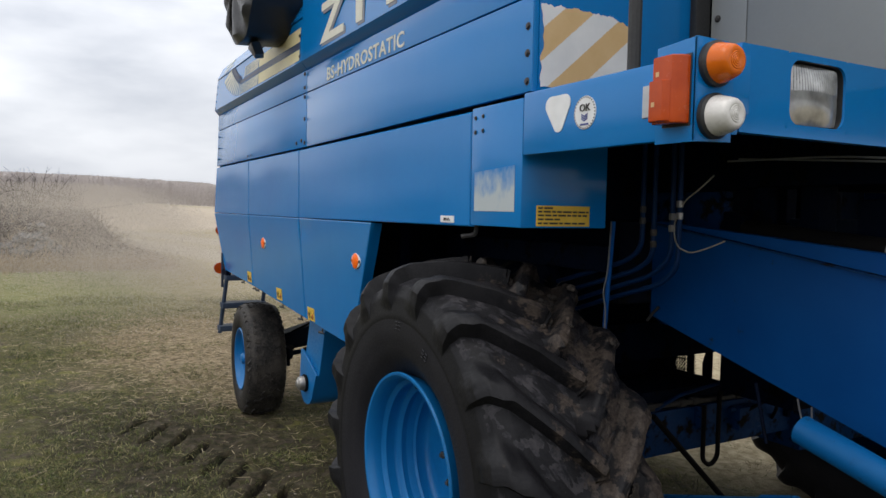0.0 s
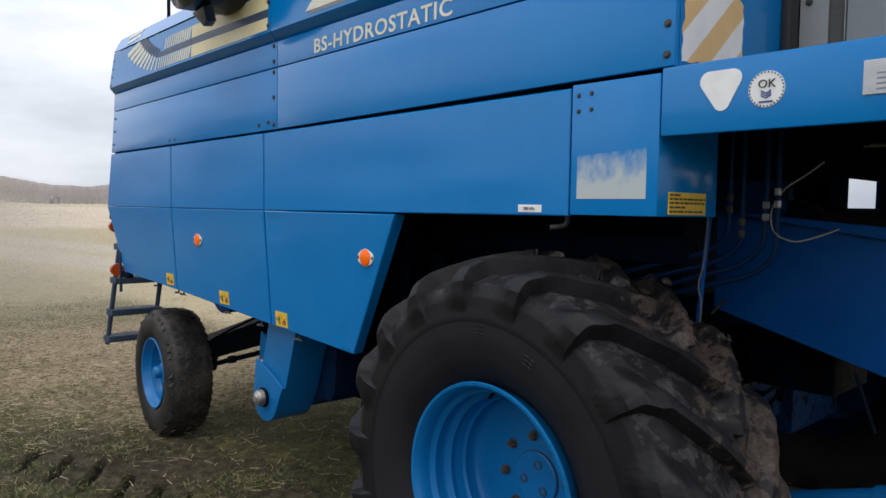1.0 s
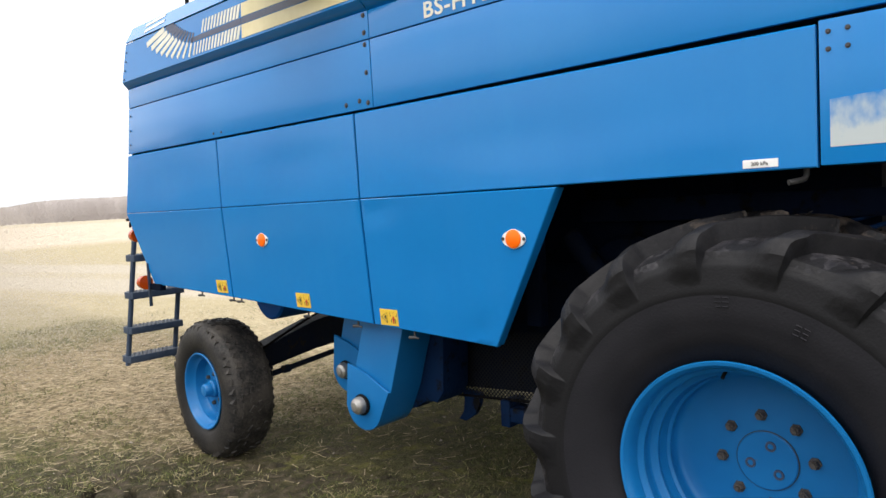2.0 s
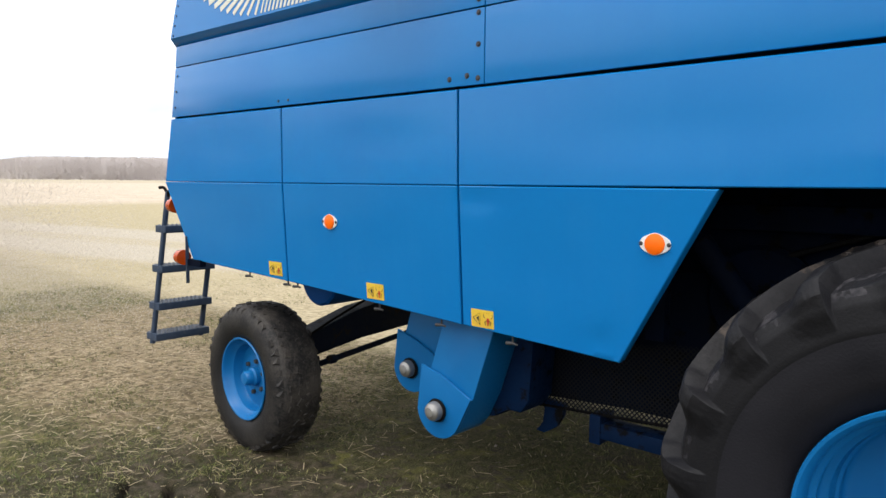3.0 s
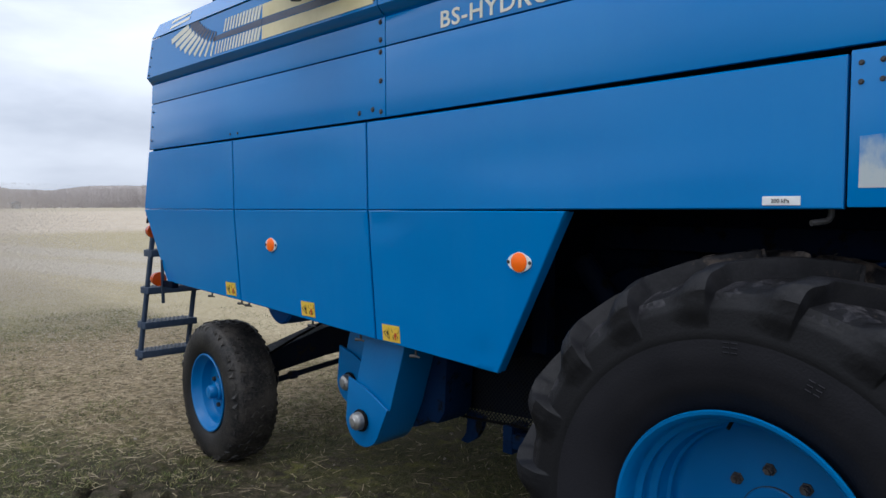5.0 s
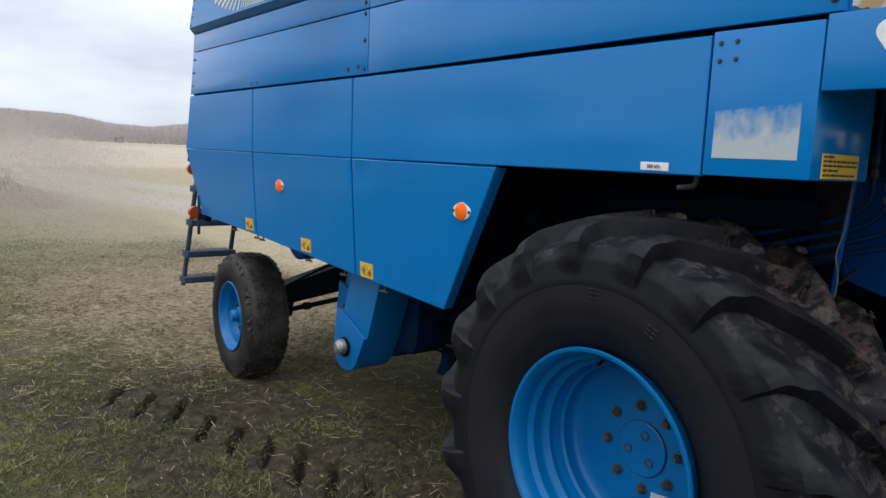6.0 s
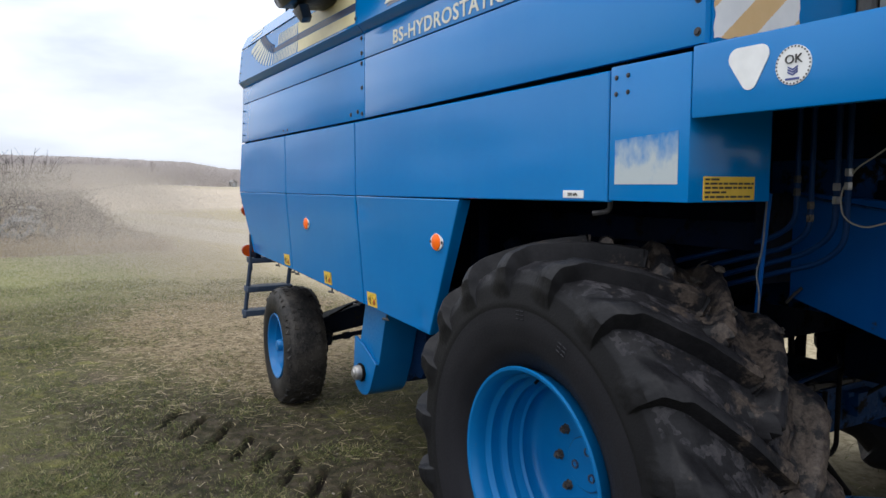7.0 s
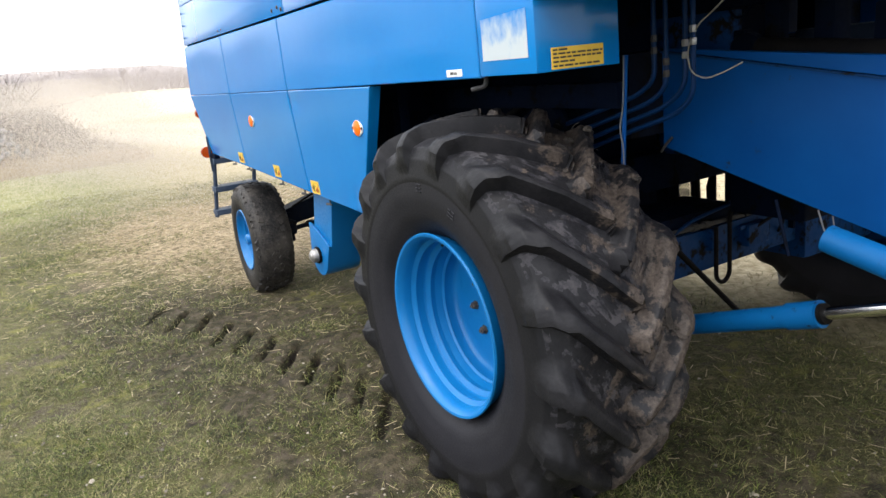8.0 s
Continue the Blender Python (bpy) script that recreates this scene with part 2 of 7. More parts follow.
def rubber(name, centre, dust, low, high, base=(0.0045, 0.0044, 0.0058), second=(0.0080, 0.0076, 0.0092), mud=False):
    """Tyre rubber: dark, with dust that clings from one radius to another round the axle."""
    m = surface(name, base, second, rough=(0.46, 0.66), scale=6, fine=130, bump=0.30, bump_dist=0.003, spec=0.20)
    n, l = m.node_tree.nodes, m.node_tree.links
    b = n["Principled BSDF"]
    co = n.new("ShaderNodeTexCoord")
    off = n.new("ShaderNodeVectorMath")
    off.operation = "SUBTRACT"
    off.inputs[1].default_value = (centre[0], 0, centre[1])
    flat = n.new("ShaderNodeVectorMath")
    flat.operation = "MULTIPLY"
    flat.inputs[1].default_value = (1, 0, 1)
    length = n.new("ShaderNodeVectorMath")
    length.operation = "LENGTH"
    l.new(co.outputs["Object"], off.inputs[0])
    l.new(off.outputs["Vector"], flat.inputs[0])
    l.new(flat.outputs["Vector"], length.inputs[0])
    ramp = n.new("ShaderNodeMapRange")
    ramp.interpolation_type = "SMOOTHSTEP"
    ramp.inputs["From Min"].default_value, ramp.inputs["From Max"].default_value = low, high
    l.new(length.outputs["Value"], ramp.inputs["Value"])
    total = None
    for scale, amount in ((6.0, 0.9), (55.0, 0.7)):
        t = n.new("ShaderNodeTexNoise")
        t.inputs["Scale"].default_value, t.inputs["Detail"].default_value, t.inputs["Roughness"].default_value = scale, 8.0, 0.70
        l.new(co.outputs["Object"], t.inputs["Vector"])
        a = n.new("ShaderNodeMath")
        a.operation = "MULTIPLY_ADD"
        a.inputs[1].default_value, a.inputs[2].default_value = amount * 4.6, -amount * 2.05
        l.new(t.outputs["Fac"], a.inputs[0])
        if total is None:
            total = a.outputs[0]
        else:
            s = n.new("ShaderNodeMath")
            s.operation = "ADD"
            s.use_clamp = True
            l.new(total, s.inputs[0])
            l.new(a.outputs[0], s.inputs[1])
            total = s.outputs[0]
    f = n.new("ShaderNodeMath")
    f.operation = "MULTIPLY"
    l.new(ramp.outputs["Result"], f.inputs[0])
    l.new(total, f.inputs[1])
    old = b.inputs["Base Color"].links[0].from_socket
    mix = n.new("ShaderNodeMix")
    mix.data_type = "RGBA"
    mix.inputs[7].default_value = (*dust, 1)
    l.new(f.outputs[0], mix.inputs[0])
    l.new(old, mix.inputs[6])
    last = mix.outputs[2]
    if mud:
        # dried mud smeared over the inner part of the tread
        sep = n.new("ShaderNodeSeparateXYZ")
        l.new(co.outputs["Object"], sep.inputs[0])
        inner = n.new("ShaderNodeMapRange")
        inner.inputs["From Min"].default_value, inner.inputs["From Max"].default_value = -0.12, 0.26
        inner.inputs["To Min"].default_value, inner.inputs["To Max"].default_value = -0.18, 0.02
        l.new(sep.outputs["Y"], inner.inputs["Value"])
        blot = n.new("ShaderNodeTexNoise")
        blot.inputs["Scale"].default_value, blot.inputs["Detail"].default_value, blot.inputs["Roughness"].default_value = 11.0, 9.0, 0.68
        l.new(co.outputs["Object"], blot.inputs["Vector"])
        add = n.new("ShaderNodeMath")
        add.operation = "ADD"
        l.new(blot.outputs["Fac"], add.inputs[0])
        l.new(inner.outputs["Result"], add.inputs[1])
        cover = n.new("ShaderNodeMapRange")
        cover.inputs["From Min"].default_value, cover.inputs["From Max"].default_value = 0.475, 0.525
        l.new(add.outputs[0], cover.inputs["Value"])
        tread = n.new("ShaderNodeMapRange")
        tread.inputs["From Min"].default_value, tread.inputs["From Max"].default_value = 0.715, 0.755
        l.new(length.outputs["Value"], tread.inputs["Value"])
        both = n.new("ShaderNodeMath")
        both.operation = "MULTIPLY"
        l.new(cover.outputs["Result"], both.inputs[0])
        l.new(tread.outputs["Result"], both.inputs[1])
        grain = n.new("ShaderNodeTexNoise")
        grain.inputs["Scale"].default_value, grain.inputs["Detail"].default_value, grain.inputs["Roughness"].default_value = 52.0, 9.0, 0.72
        l.new(co.outputs["Object"], grain.inputs["Vector"])
        tone = n.new("ShaderNodeValToRGB")
        tone.color_ramp.elements[0].position, tone.color_ramp.elements[0].color = 0.36, (0.020, 0.016, 0.014, 1)
        tone.color_ramp.elements[1].position, tone.color_ramp.elements[1].color = 0.66, (0.082, 0.064, 0.052, 1)
        l.new(grain.outputs["Fac"], tone.inputs["Fac"])
        over = n.new("ShaderNodeMix")
        over.data_type = "RGBA"
        l.new(both.outputs[0], over.inputs[0])
        l.new(last, over.inputs[6])
        l.new(tone.outputs["Color"], over.inputs[7])
        last = over.outputs[2]
    l.new(last, b.inputs["Base Color"])
    return m


def flakes(name, base):
    """Thin chaff that scatters light to both sides."""
    m, n, l, b = nodes_of(name)
    d, t, mix = n.new("ShaderNodeBsdfDiffuse"), n.new("ShaderNodeBsdfTranslucent"), n.new("ShaderNodeMixShader")
    d.inputs["Color"].default_value = t.inputs["Color"].default_value = (*base, 1)
    mix.inputs[0].default_value = 0.5
    l.new(d.outputs[0], mix.inputs[1])
    l.new(t.outputs[0], mix.inputs[2])
    l.new(mix.outputs[0], n["Material Output"].inputs["Surface"])
    n.remove(b)
    return m


TYRE = rubber("tread_rubber", (-0.22, 0.716), (0.013, 0.0125, 0.0142), 0.66, 0.80, (0.0046, 0.0046, 0.0058), (0.0076, 0.0074, 0.0088), mud=True)
SIDEWALL = rubber("sidewall_rubber", (-0.22, 0.716), (0.046, 0.043, 0.046), 0.60, 0.75, (0.0080, 0.0080, 0.0108), (0.0130, 0.0126, 0.0158), mud=True)
MUD = surface("dried_mud", (0.012, 0.0100, 0.0085), (0.054, 0.042, 0.033), rough=(0.85, 0.95), scale=38, fine=170, bump=0.9, bump_dist=0.008)
TYRE_REAR = rubber("worn_rear_rubber", (-3.856, 0.436), (0.050, 0.044, 0.038), 0.28, 0.47, (0.009, 0.009, 0.0095), (0.018, 0.017, 0.017))
STEEL = surface("brushed_steel", (0.30, 0.29, 0.275), (0.42, 0.405, 0.385), rough=(0.38, 0.6), scale=20, fine=200, metal=0.9, bump=0.15)
CHROME = surface("chrome_rod", (0.7, 0.7, 0.72), (0.8, 0.8, 0.8), rough=(0.12, 0.2), scale=10, fine=100, metal=1.0, bump=0.0)
RUST = surface("rusty_bolt", (0.044, 0.034, 0.029), (0.110, 0.097, 0.087), rough=(0.6, 0.85), scale=60, fine=300, metal=0.4, bump=0.5)
DARKBOLT = surface("dark_bolt", (0.026, 0.027, 0.031), (0.055, 0.050, 0.048), rough=(0.45, 0.7), scale=80, fine=300, metal=0.3, bump=0.3)
ORANGE = surface("orange_reflector_plastic", (0.86, 0.128, 0.002), (0.93, 0.150, 0.003), rough=(0.3, 0.45), scale=30, fine=160, bump=0.2, spec=0.25)
ORANGE_OLD = surface("orange_lamp_plastic", (0.34, 0.040, 0.004), (0.48, 0.066, 0.006), rough=(0.12, 0.28), scale=20, fine=120, bump=0.1, spec=0.25,
                     spots=(0.38, 0.07, 0.012), spot_cover=0.62, spot_scale=25)
AMBER = surface("amber_lens", (0.56, 0.105, 0.005), (0.68, 0.150, 0.010), rough=(0.08, 0.2), scale=18, fine=120, bump=0.1, spec=0.3,
                spots=(0.60, 0.11, 0.006), spot_cover=0.60, spot_scale=30)
LENS_WHITE = surface("frosted_white_lens", (0.55, 0.53, 0.49), (0.66, 0.64, 0.60), rough=(0.2, 0.4), scale=15, fine=90, bump=0.1, coat=0.3)
WHITE = surface("white_sticker", (0.62, 0.62, 0.61), (0.72, 0.72, 0.71), rough=(0.4, 0.6), scale=20, fine=120, bump=0.1)
CREAM = surface("cream_decal", (0.58, 0.50, 0.27), (0.66, 0.58, 0.34), rough=(0.4, 0.6), scale=9, fine=90, bump=0.05, spots=(0.42, 0.36, 0.18), spot_cover=0.66)
LETTER = surface("ivory_lettering", (0.58, 0.56, 0.46), (0.66, 0.64, 0.54), rough=(0.4, 0.6), scale=14, fine=90, bump=0.05)
DECAL_DARK = surface("dark_blue_decal", (0.030, 0.045, 0.09), (0.045, 0.055, 0.10), rough=(0.4, 0.6), scale=14, fine=90, bump=0.05)
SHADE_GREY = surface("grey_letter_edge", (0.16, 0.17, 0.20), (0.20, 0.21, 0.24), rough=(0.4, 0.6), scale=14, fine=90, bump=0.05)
TAN = surface("faded_tan_sticker", (0.56, 0.37, 0.17), (0.62, 0.43, 0.22), rough=(0.5, 0.7), scale=12, fine=90, bump=0.1)
STICKER = surface("peeling_white_sticker", (0.60, 0.61, 0.62), (0.70, 0.70, 0.70), rough=(0.5, 0.7), scale=12, fine=90, bump=0.15)
YELLOW = surface("yellow_label", (0.66, 0.42, 0.03), (0.72, 0.47, 0.05), rough=(0.4, 0.6), scale=30, fine=120, bump=0.05)
PAPER = surface("crumpled_paper", (0.74, 0.74, 0.72), (0.82, 0.82, 0.81), rough=(0.7, 0.9), scale=25, fine=120, bump=0.2)
GUARD = surface("worn_guard_steel", (0.005, 0.007, 0.012), (0.010, 0.010, 0.012), rough=(0.5, 0.7), scale=9, fine=70, bump=0.2, spec=0.10)
INK = surface("black_print", (0.02, 0.018, 0.016), (0.035, 0.03, 0.025), rough=(0.5, 0.6), scale=40, fine=150, bump=0.0)
REDINK = surface("red_print", (0.45, 0.04, 0.015), (0.5, 0.06, 0.02), rough=(0.5, 0.6), scale=40, fine=150, bump=0.0)
BLUEINK = surface("navy_print", (0.03, 0.05, 0.20), (0.04, 0.06, 0.23), rough=(0.5, 0.6), scale=40, fine=150, bump=0.0)
GREY_PANEL = surface("grey_cab_paint", (0.24, 0.255, 0.26), (0.29, 0.305, 0.31), rough=(0.45, 0.65), scale=3, fine=70, bump=0.15)
RUBBER = surface("black_rubber_seal", (0.012, 0.012, 0.013), (0.02, 0.02, 0.02), rough=(0.5, 0.7), scale=20, fine=120, bump=0.1)
FOIL = surface("black_plastic_foil", (0.012, 0.012, 0.014), (0.020, 0.020, 0.023), rough=(0.28, 0.5), scale=7, fine=40, bump=0.22, bump_dist=0.01, bump_scale=9)
ROPE = surface("grey_cord", (0.09, 0.09, 0.095), (0.13, 0.13, 0.13), rough=(0.8, 0.9), scale=60, fine=200, bump=0.5)
WIRE = surface("pale_cable", (0.22, 0.20, 0.165), (0.30, 0.28, 0.24), rough=(0.5, 0.7), scale=30, fine=100, bump=0.1)
ALU = surface("scuffed_aluminium", (0.36, 0.37, 0.38), (0.47, 0.47, 0.47), rough=(0.35, 0.55), scale=25, fine=180, metal=0.7, bump=0.2)
REFLECTOR = surface("headlamp_reflector", (0.20, 0.20, 0.195), (0.46, 0.46, 0.45), rough=(0.10, 0.24), scale=24, fine=90, metal=0.55, bump=0.05, coat=0.4)
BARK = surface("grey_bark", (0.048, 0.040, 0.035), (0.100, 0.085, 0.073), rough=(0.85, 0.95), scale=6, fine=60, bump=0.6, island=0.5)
DRYGRASS = surface("dry_grass", (0.26, 0.20, 0.13), (0.48, 0.38, 0.255), rough=(0.8, 0.95), scale=2, fine=40, bump=0.0, island=0.7)
STRAW = surface("straw", (0.17, 0.130, 0.078), (0.44, 0.355, 0.225), rough=(0.7, 0.9), scale=4, fine=60, bump=0.0, island=0.8)
LITTER = surface("leaf_scraps", (0.055, 0.042, 0.030), (0.29, 0.25, 0.20), rough=(0.8, 0.95), scale=5, fine=60, bump=0.0, island=0.9)
DUST = flakes("chaff_dust", (0.53, 0.475, 0.42))
STONE = surface("grey_rubble", (0.15, 0.15, 0.15), (0.29, 0.285, 0.285), rough=(0.8, 0.95), scale=3, fine=30, bump=0.6, island=0.5)
# far trees paler than bark, with the distance haze mixed into the colour
WOODS = surface("hazed_woodland", (0.47, 0.425, 0.405), (0.55, 0.50, 0.48), rough=(0.9, 0.95), scale=0.05, fine=2, bump=0.0, island=0.18)


def grass_material():
    m, n, l, b = nodes_of("grass_blades")
    geo = n.new("ShaderNodeNewGeometry")
    ramp = n.new("ShaderNodeValToRGB")
    e = ramp.color_ramp.elements
    e[0].position, e[0].color = 0.0, (0.014, 0.022, 0.005, 1)
    e[1].position, e[1].color = 1.0, (0.33, 0.29, 0.15, 1)
    for p, c in ((0.25, (0.052, 0.069, 0.012, 1)), (0.50, (0.112, 0.135, 0.026, 1)), (0.72, (0.215, 0.185, 0.078, 1))):
        x = e.new(p)
        x.color = c
    co = n.new("ShaderNodeTexNoise")
    co.inputs["Scale"].default_value = 2.4
    l.new(geo.outputs["Position"], co.inputs["Vector"])
    mx = n.new("ShaderNodeMath")
    mx.operation = "MULTIPLY_ADD"
    l.new(co.outputs["Fac"], mx.inputs[0])
    mx.inputs[1].default_value = 0.9
    half = n.new("ShaderNodeMath")
    half.operation = "MULTIPLY_ADD"
    l.new(geo.outputs["Random Per Island"], half.inputs[0])
    half.inputs[1].default_value, half.inputs[2].default_value = 1.10, -0.64
    l.new(half.outputs[0], mx.inputs[2])
    mx.use_clamp = True
    l.new(mx.outputs[0], ramp.inputs["Fac"])
    l.new(ramp.outputs["Color"], b.inputs["Base Color"])
    b.inputs["Roughness"].default_value = 0.7
    b.inputs["Specular IOR Level"].default_value = 0.25
    return m


GRASS = grass_material()


def ground_material():
    """Short grass with bare soil, a straw-strewn patch, a pale dirt track and a dry stubble field, laid out in metres."""
    m, n, l, b = nodes_of("meadow_ground")
    geo = n.new("ShaderNodeNewGeometry")
    pos = geo.outputs["Position"]
    sep = n.new("ShaderNodeSeparateXYZ")
    l.new(pos, sep.inputs[0])

    def noise_fac(scale, detail=6.0, rough=0.6):
        t = n.new("ShaderNodeTexNoise")
        t.inputs["Scale"].default_value, t.inputs["Detail"].default_value, t.inputs["Roughness"].default_value = scale, detail, rough
        l.new(pos, t.inputs["Vector"])
        return t.outputs["Fac"]

    def maths(op, a, c, clamp=False, d=None):
        t = n.new("ShaderNodeMath")
        t.operation, t.use_clamp = op, clamp
        for i, v in enumerate((a, c, d)):
            if v is None:
                continue
            if isinstance(v, (int, float)):
                t.inputs[i].default_value = v
            else:
                l.new(v, t.inputs[i])
        return t.outputs[0]

    def step(v, lo, hi):
        t = n.new("ShaderNodeMapRange")
        t.interpolation_type = "SMOOTHSTEP"
        t.inputs["From Min"].default_value, t.inputs["From Max"].default_value = lo, hi
        l.new(v, t.inputs["Value"])
        return t.outputs["Result"]

    def blend(fac, a, c):
        t = n.new("ShaderNodeMix")
        t.data_type = "RGBA"
        l.new(fac, t.inputs[0])
        for i, v in ((6, a), (7, c)):
            if isinstance(v, tuple):
                t.inputs[i].default_value = (*v, 1)
            else:
                l.new(v, t.inputs[i])
        return t.outputs[2]

    broad, mid, fine, grit = noise_fac(0.35), noise_fac(2.2), noise_fac(14.0), noise_fac(90.0)
    green = blend(step(mid, 0.35, 0.65), (0.030, 0.031, 0.009), (0.066, 0.063, 0.020))
    green = blend(step(fine, 0.42, 0.7), green, (0.112, 0.094, 0.047))
    soil = blend(step(fine, 0.35, 0.65), (0.017, 0.013, 0.010), (0.066, 0.051, 0.038))
    bare = step(maths("ADD", maths("MULTIPLY", mid, 0.6), maths("MULTIPLY", fine, 0.4)), 0.50, 0.60)
    moss, clod = noise_fac(4.5, 4.0, 0.5), noise_fac(6.5, 7.0, 0.7)
    green = blend(maths("MULTIPLY", step(moss, 0.54, 0.66), 0.8), green, (0.135, 0.130, 0.030))
    near = blend(bare, green, soil)
    near = blend(maths("MULTIPLY", step(clod, 0.56, 0.64), 0.85), near, (0.046, 0.037, 0.031))
    near = blend(maths("MULTIPLY", step(grit, 0.50, 0.72), 0.55), near, (0.15, 0.128, 0.072))
    near = blend(maths("MULTIPLY", step(grit, 0.48, 0.30), 0.75), near, (0.020, 0.017, 0.010))
    micro, leaf = noise_fac(210.0, 3.0, 0.7), noise_fac(48.0, 5.0, 0.7)
    near = blend(maths("MULTIPLY", step(leaf, 0.54, 0.66), 0.55), near, (0.120, 0.125, 0.040))
    near = blend(maths("MULTIPLY", step(micro, 0.53, 0.62), 0.65), near, (0.190, 0.175, 0.085))
    near = blend(maths("MULTIPLY", step(micro, 0.47, 0.38), 0.80), near, (0.010, 0.010, 0.005))
    # churned earth along the wheel track; shade by the machine is coloured in too
    lane = maths("ADD", maths("ADD", sep.outputs["Y"], -0.14), maths("MULTIPLY", sep.outputs["X"], -0.20))
    lane = maths("ABSOLUTE", lane, None)
    churn_and_shade = maths("MULTIPLY", step(maths("ADD", lane, maths("MULTIPLY", clod, -1.7)), 0.16, -0.30), step(sep.outputs["X"], -5.4, -3.6))
    near = blend(maths("MULTIPLY", churn_and_shade, 0.72), near, blend(step(fine, 0.4, 0.66), (0.013, 0.010, 0.008), (0.058, 0.044, 0.032)))
    # darkest where the turf lies deepest, along the tread prints
    sunk = step(maths("ADD", sep.outputs["Z"], maths("MULTIPLY", fine, 0.012)), -0.008, -0.040)
    shoulder = maths("MULTIPLY", step(sep.outputs["X"], -5.0, -4.2), step(sep.outputs["Y"], 0.5, 0.2))
    near = blend(maths("MULTIPLY", maths("MULTIPLY", sunk, shoulder), 0.9), near, (0.016, 0.012, 0.010))
    # litter of chopped straw round the rear wheel
    dx = maths("DIVIDE", maths("ADD", sep.outputs["X"], 6.8), 3.2)
    dy = maths("DIVIDE", maths("ADD", sep.outputs["Y"], -0.9), 2.1)
    dist = maths("ADD", maths("MULTIPLY", dx, dx), maths("MULTIPLY", dy, dy))
    lit = maths("MULTIPLY", step(maths("ADD", maths("MULTIPLY", dist, -1.0), maths("MULTIPLY", mid, 1.6)), -0.4, 0.5), 0.8)
    straw = blend(step(fine, 0.35, 0.68), (0.090, 0.066, 0.040), (0.275, 0.208, 0.125))
    near = blend(lit, near, straw)
    beyond = blend(step(fine, 0.3, 0.7), (0.24, 0.195, 0.115), (0.46, 0.39, 0.26))
    near = blend(maths("MULTIPLY", step(sep.outputs["Y"], 2.1, 2.9), 0.9), near, beyond)
    # dirt track and fields, by the distance across the track
    across = maths("ADD", maths("ADD", sep.outputs["X"], maths("MULTIPLY", sep.outputs["Y"], -5.1)), maths("MULTIPLY", broad, 3.0))
    across = maths("MULTIPLY", across, -0.19)
    # dry grass and track are paled towards each other, haze put into colour
    far = step(sep.outputs["X"], -8.0, -13.0)
    pale_grass = blend(step(mid, 0.3, 0.7), (0.26, 0.225, 0.125), (0.35, 0.295, 0.185))
    fresh = blend(step(mid, 0.3, 0.7), (0.150, 0.165, 0.060), (0.245, 0.235, 0.105))
    pale_grass = blend(step(sep.outputs["Y"], 1.6, -0.6), pale_grass, fresh)
    out = blend(maths("MULTIPLY", far, 0.75), near, pale_grass)
    track = maths("MULTIPLY", step(across, 6.2, 7.0), step(across, 13.0, 11.8))
    crown = maths("MULTIPLY", step(across, 8.6, 9.2), step(across, 10.4, 9.8))
    track = maths("MULTIPLY", track, maths("SUBTRACT", 1.0, maths("MULTIPLY", crown, 0.55)))
    out = blend(maths("MULTIPLY", maths("MULTIPLY", track, far), 0.9), out, blend(step(fine, 0.3, 0.7), (0.32, 0.285, 0.225), (0.41, 0.365, 0.295)))
    stubble = blend(step(broad, 0.35, 0.65), (0.39, 0.325, 0.245), (0.46, 0.39, 0.305))
    stubble = blend(step(mid, 0.5, 0.75), stubble, (0.34, 0.28, 0.205))
    field = step(sep.outputs["X"], -44.0, -56.0)
    out = blend(field, out, stubble)
    rim = step(sep.outputs["X"], -190.0, -215.0)
    out = blend(maths("MULTIPLY", rim, 0.6), out, (0.32, 0.28, 0.19))
    l.new(out, b.inputs["Base Color"])
    b.inputs["Roughness"].default_value = 0.95
    b.inputs["Specular IOR Level"].default_value = 0.15
    hgt = maths("ADD", maths("MULTIPLY", fine, 0.7), maths("MULTIPLY", grit, 0.3))
    bp = n.new("ShaderNodeBump")
    bp.inputs["Strength"].default_value, bp.inputs["Distance"].default_value = 0.9, 0.03
    l.new(hgt, bp.inputs["Height"])
    l.new(bp.outputs["Normal"], b.inputs["Normal"])
    return m


GROUND = ground_material()
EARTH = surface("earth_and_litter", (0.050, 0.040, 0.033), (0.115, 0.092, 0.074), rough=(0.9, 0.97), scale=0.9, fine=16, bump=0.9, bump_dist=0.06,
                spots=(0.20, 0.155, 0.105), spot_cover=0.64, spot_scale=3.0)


# ---- building helpers ----
def mesh_of(name, bm, material, smooth=True, angle=35):
    bmesh.ops.recalc_face_normals(bm, faces=bm.faces)
    me = bpy.data.meshes.new(name)
    bm.to_mesh(me)
    bm.free()
    me.materials.append(material)
    if smooth:
        me.polygons.foreach_set("use_smooth", [True] * len(me.polygons))
        me.set_sharp_from_angle(angle=radians(angle))
    return me


def part(name, bm, material, parent, label="", smooth=True):
    """One mesh object under a thing or a part."""
    ob = new(name, mesh_of(name, bm, material, smooth))
    ob.parent = parent
    if label:
        tagged(ob, label)
    return ob


def again(ob, parent, shift):
    """The same mesh once more, moved."""
    other = new(ob.name.split(".")[0], ob.data)
    other.parent = parent
    other.location = shift
    return other


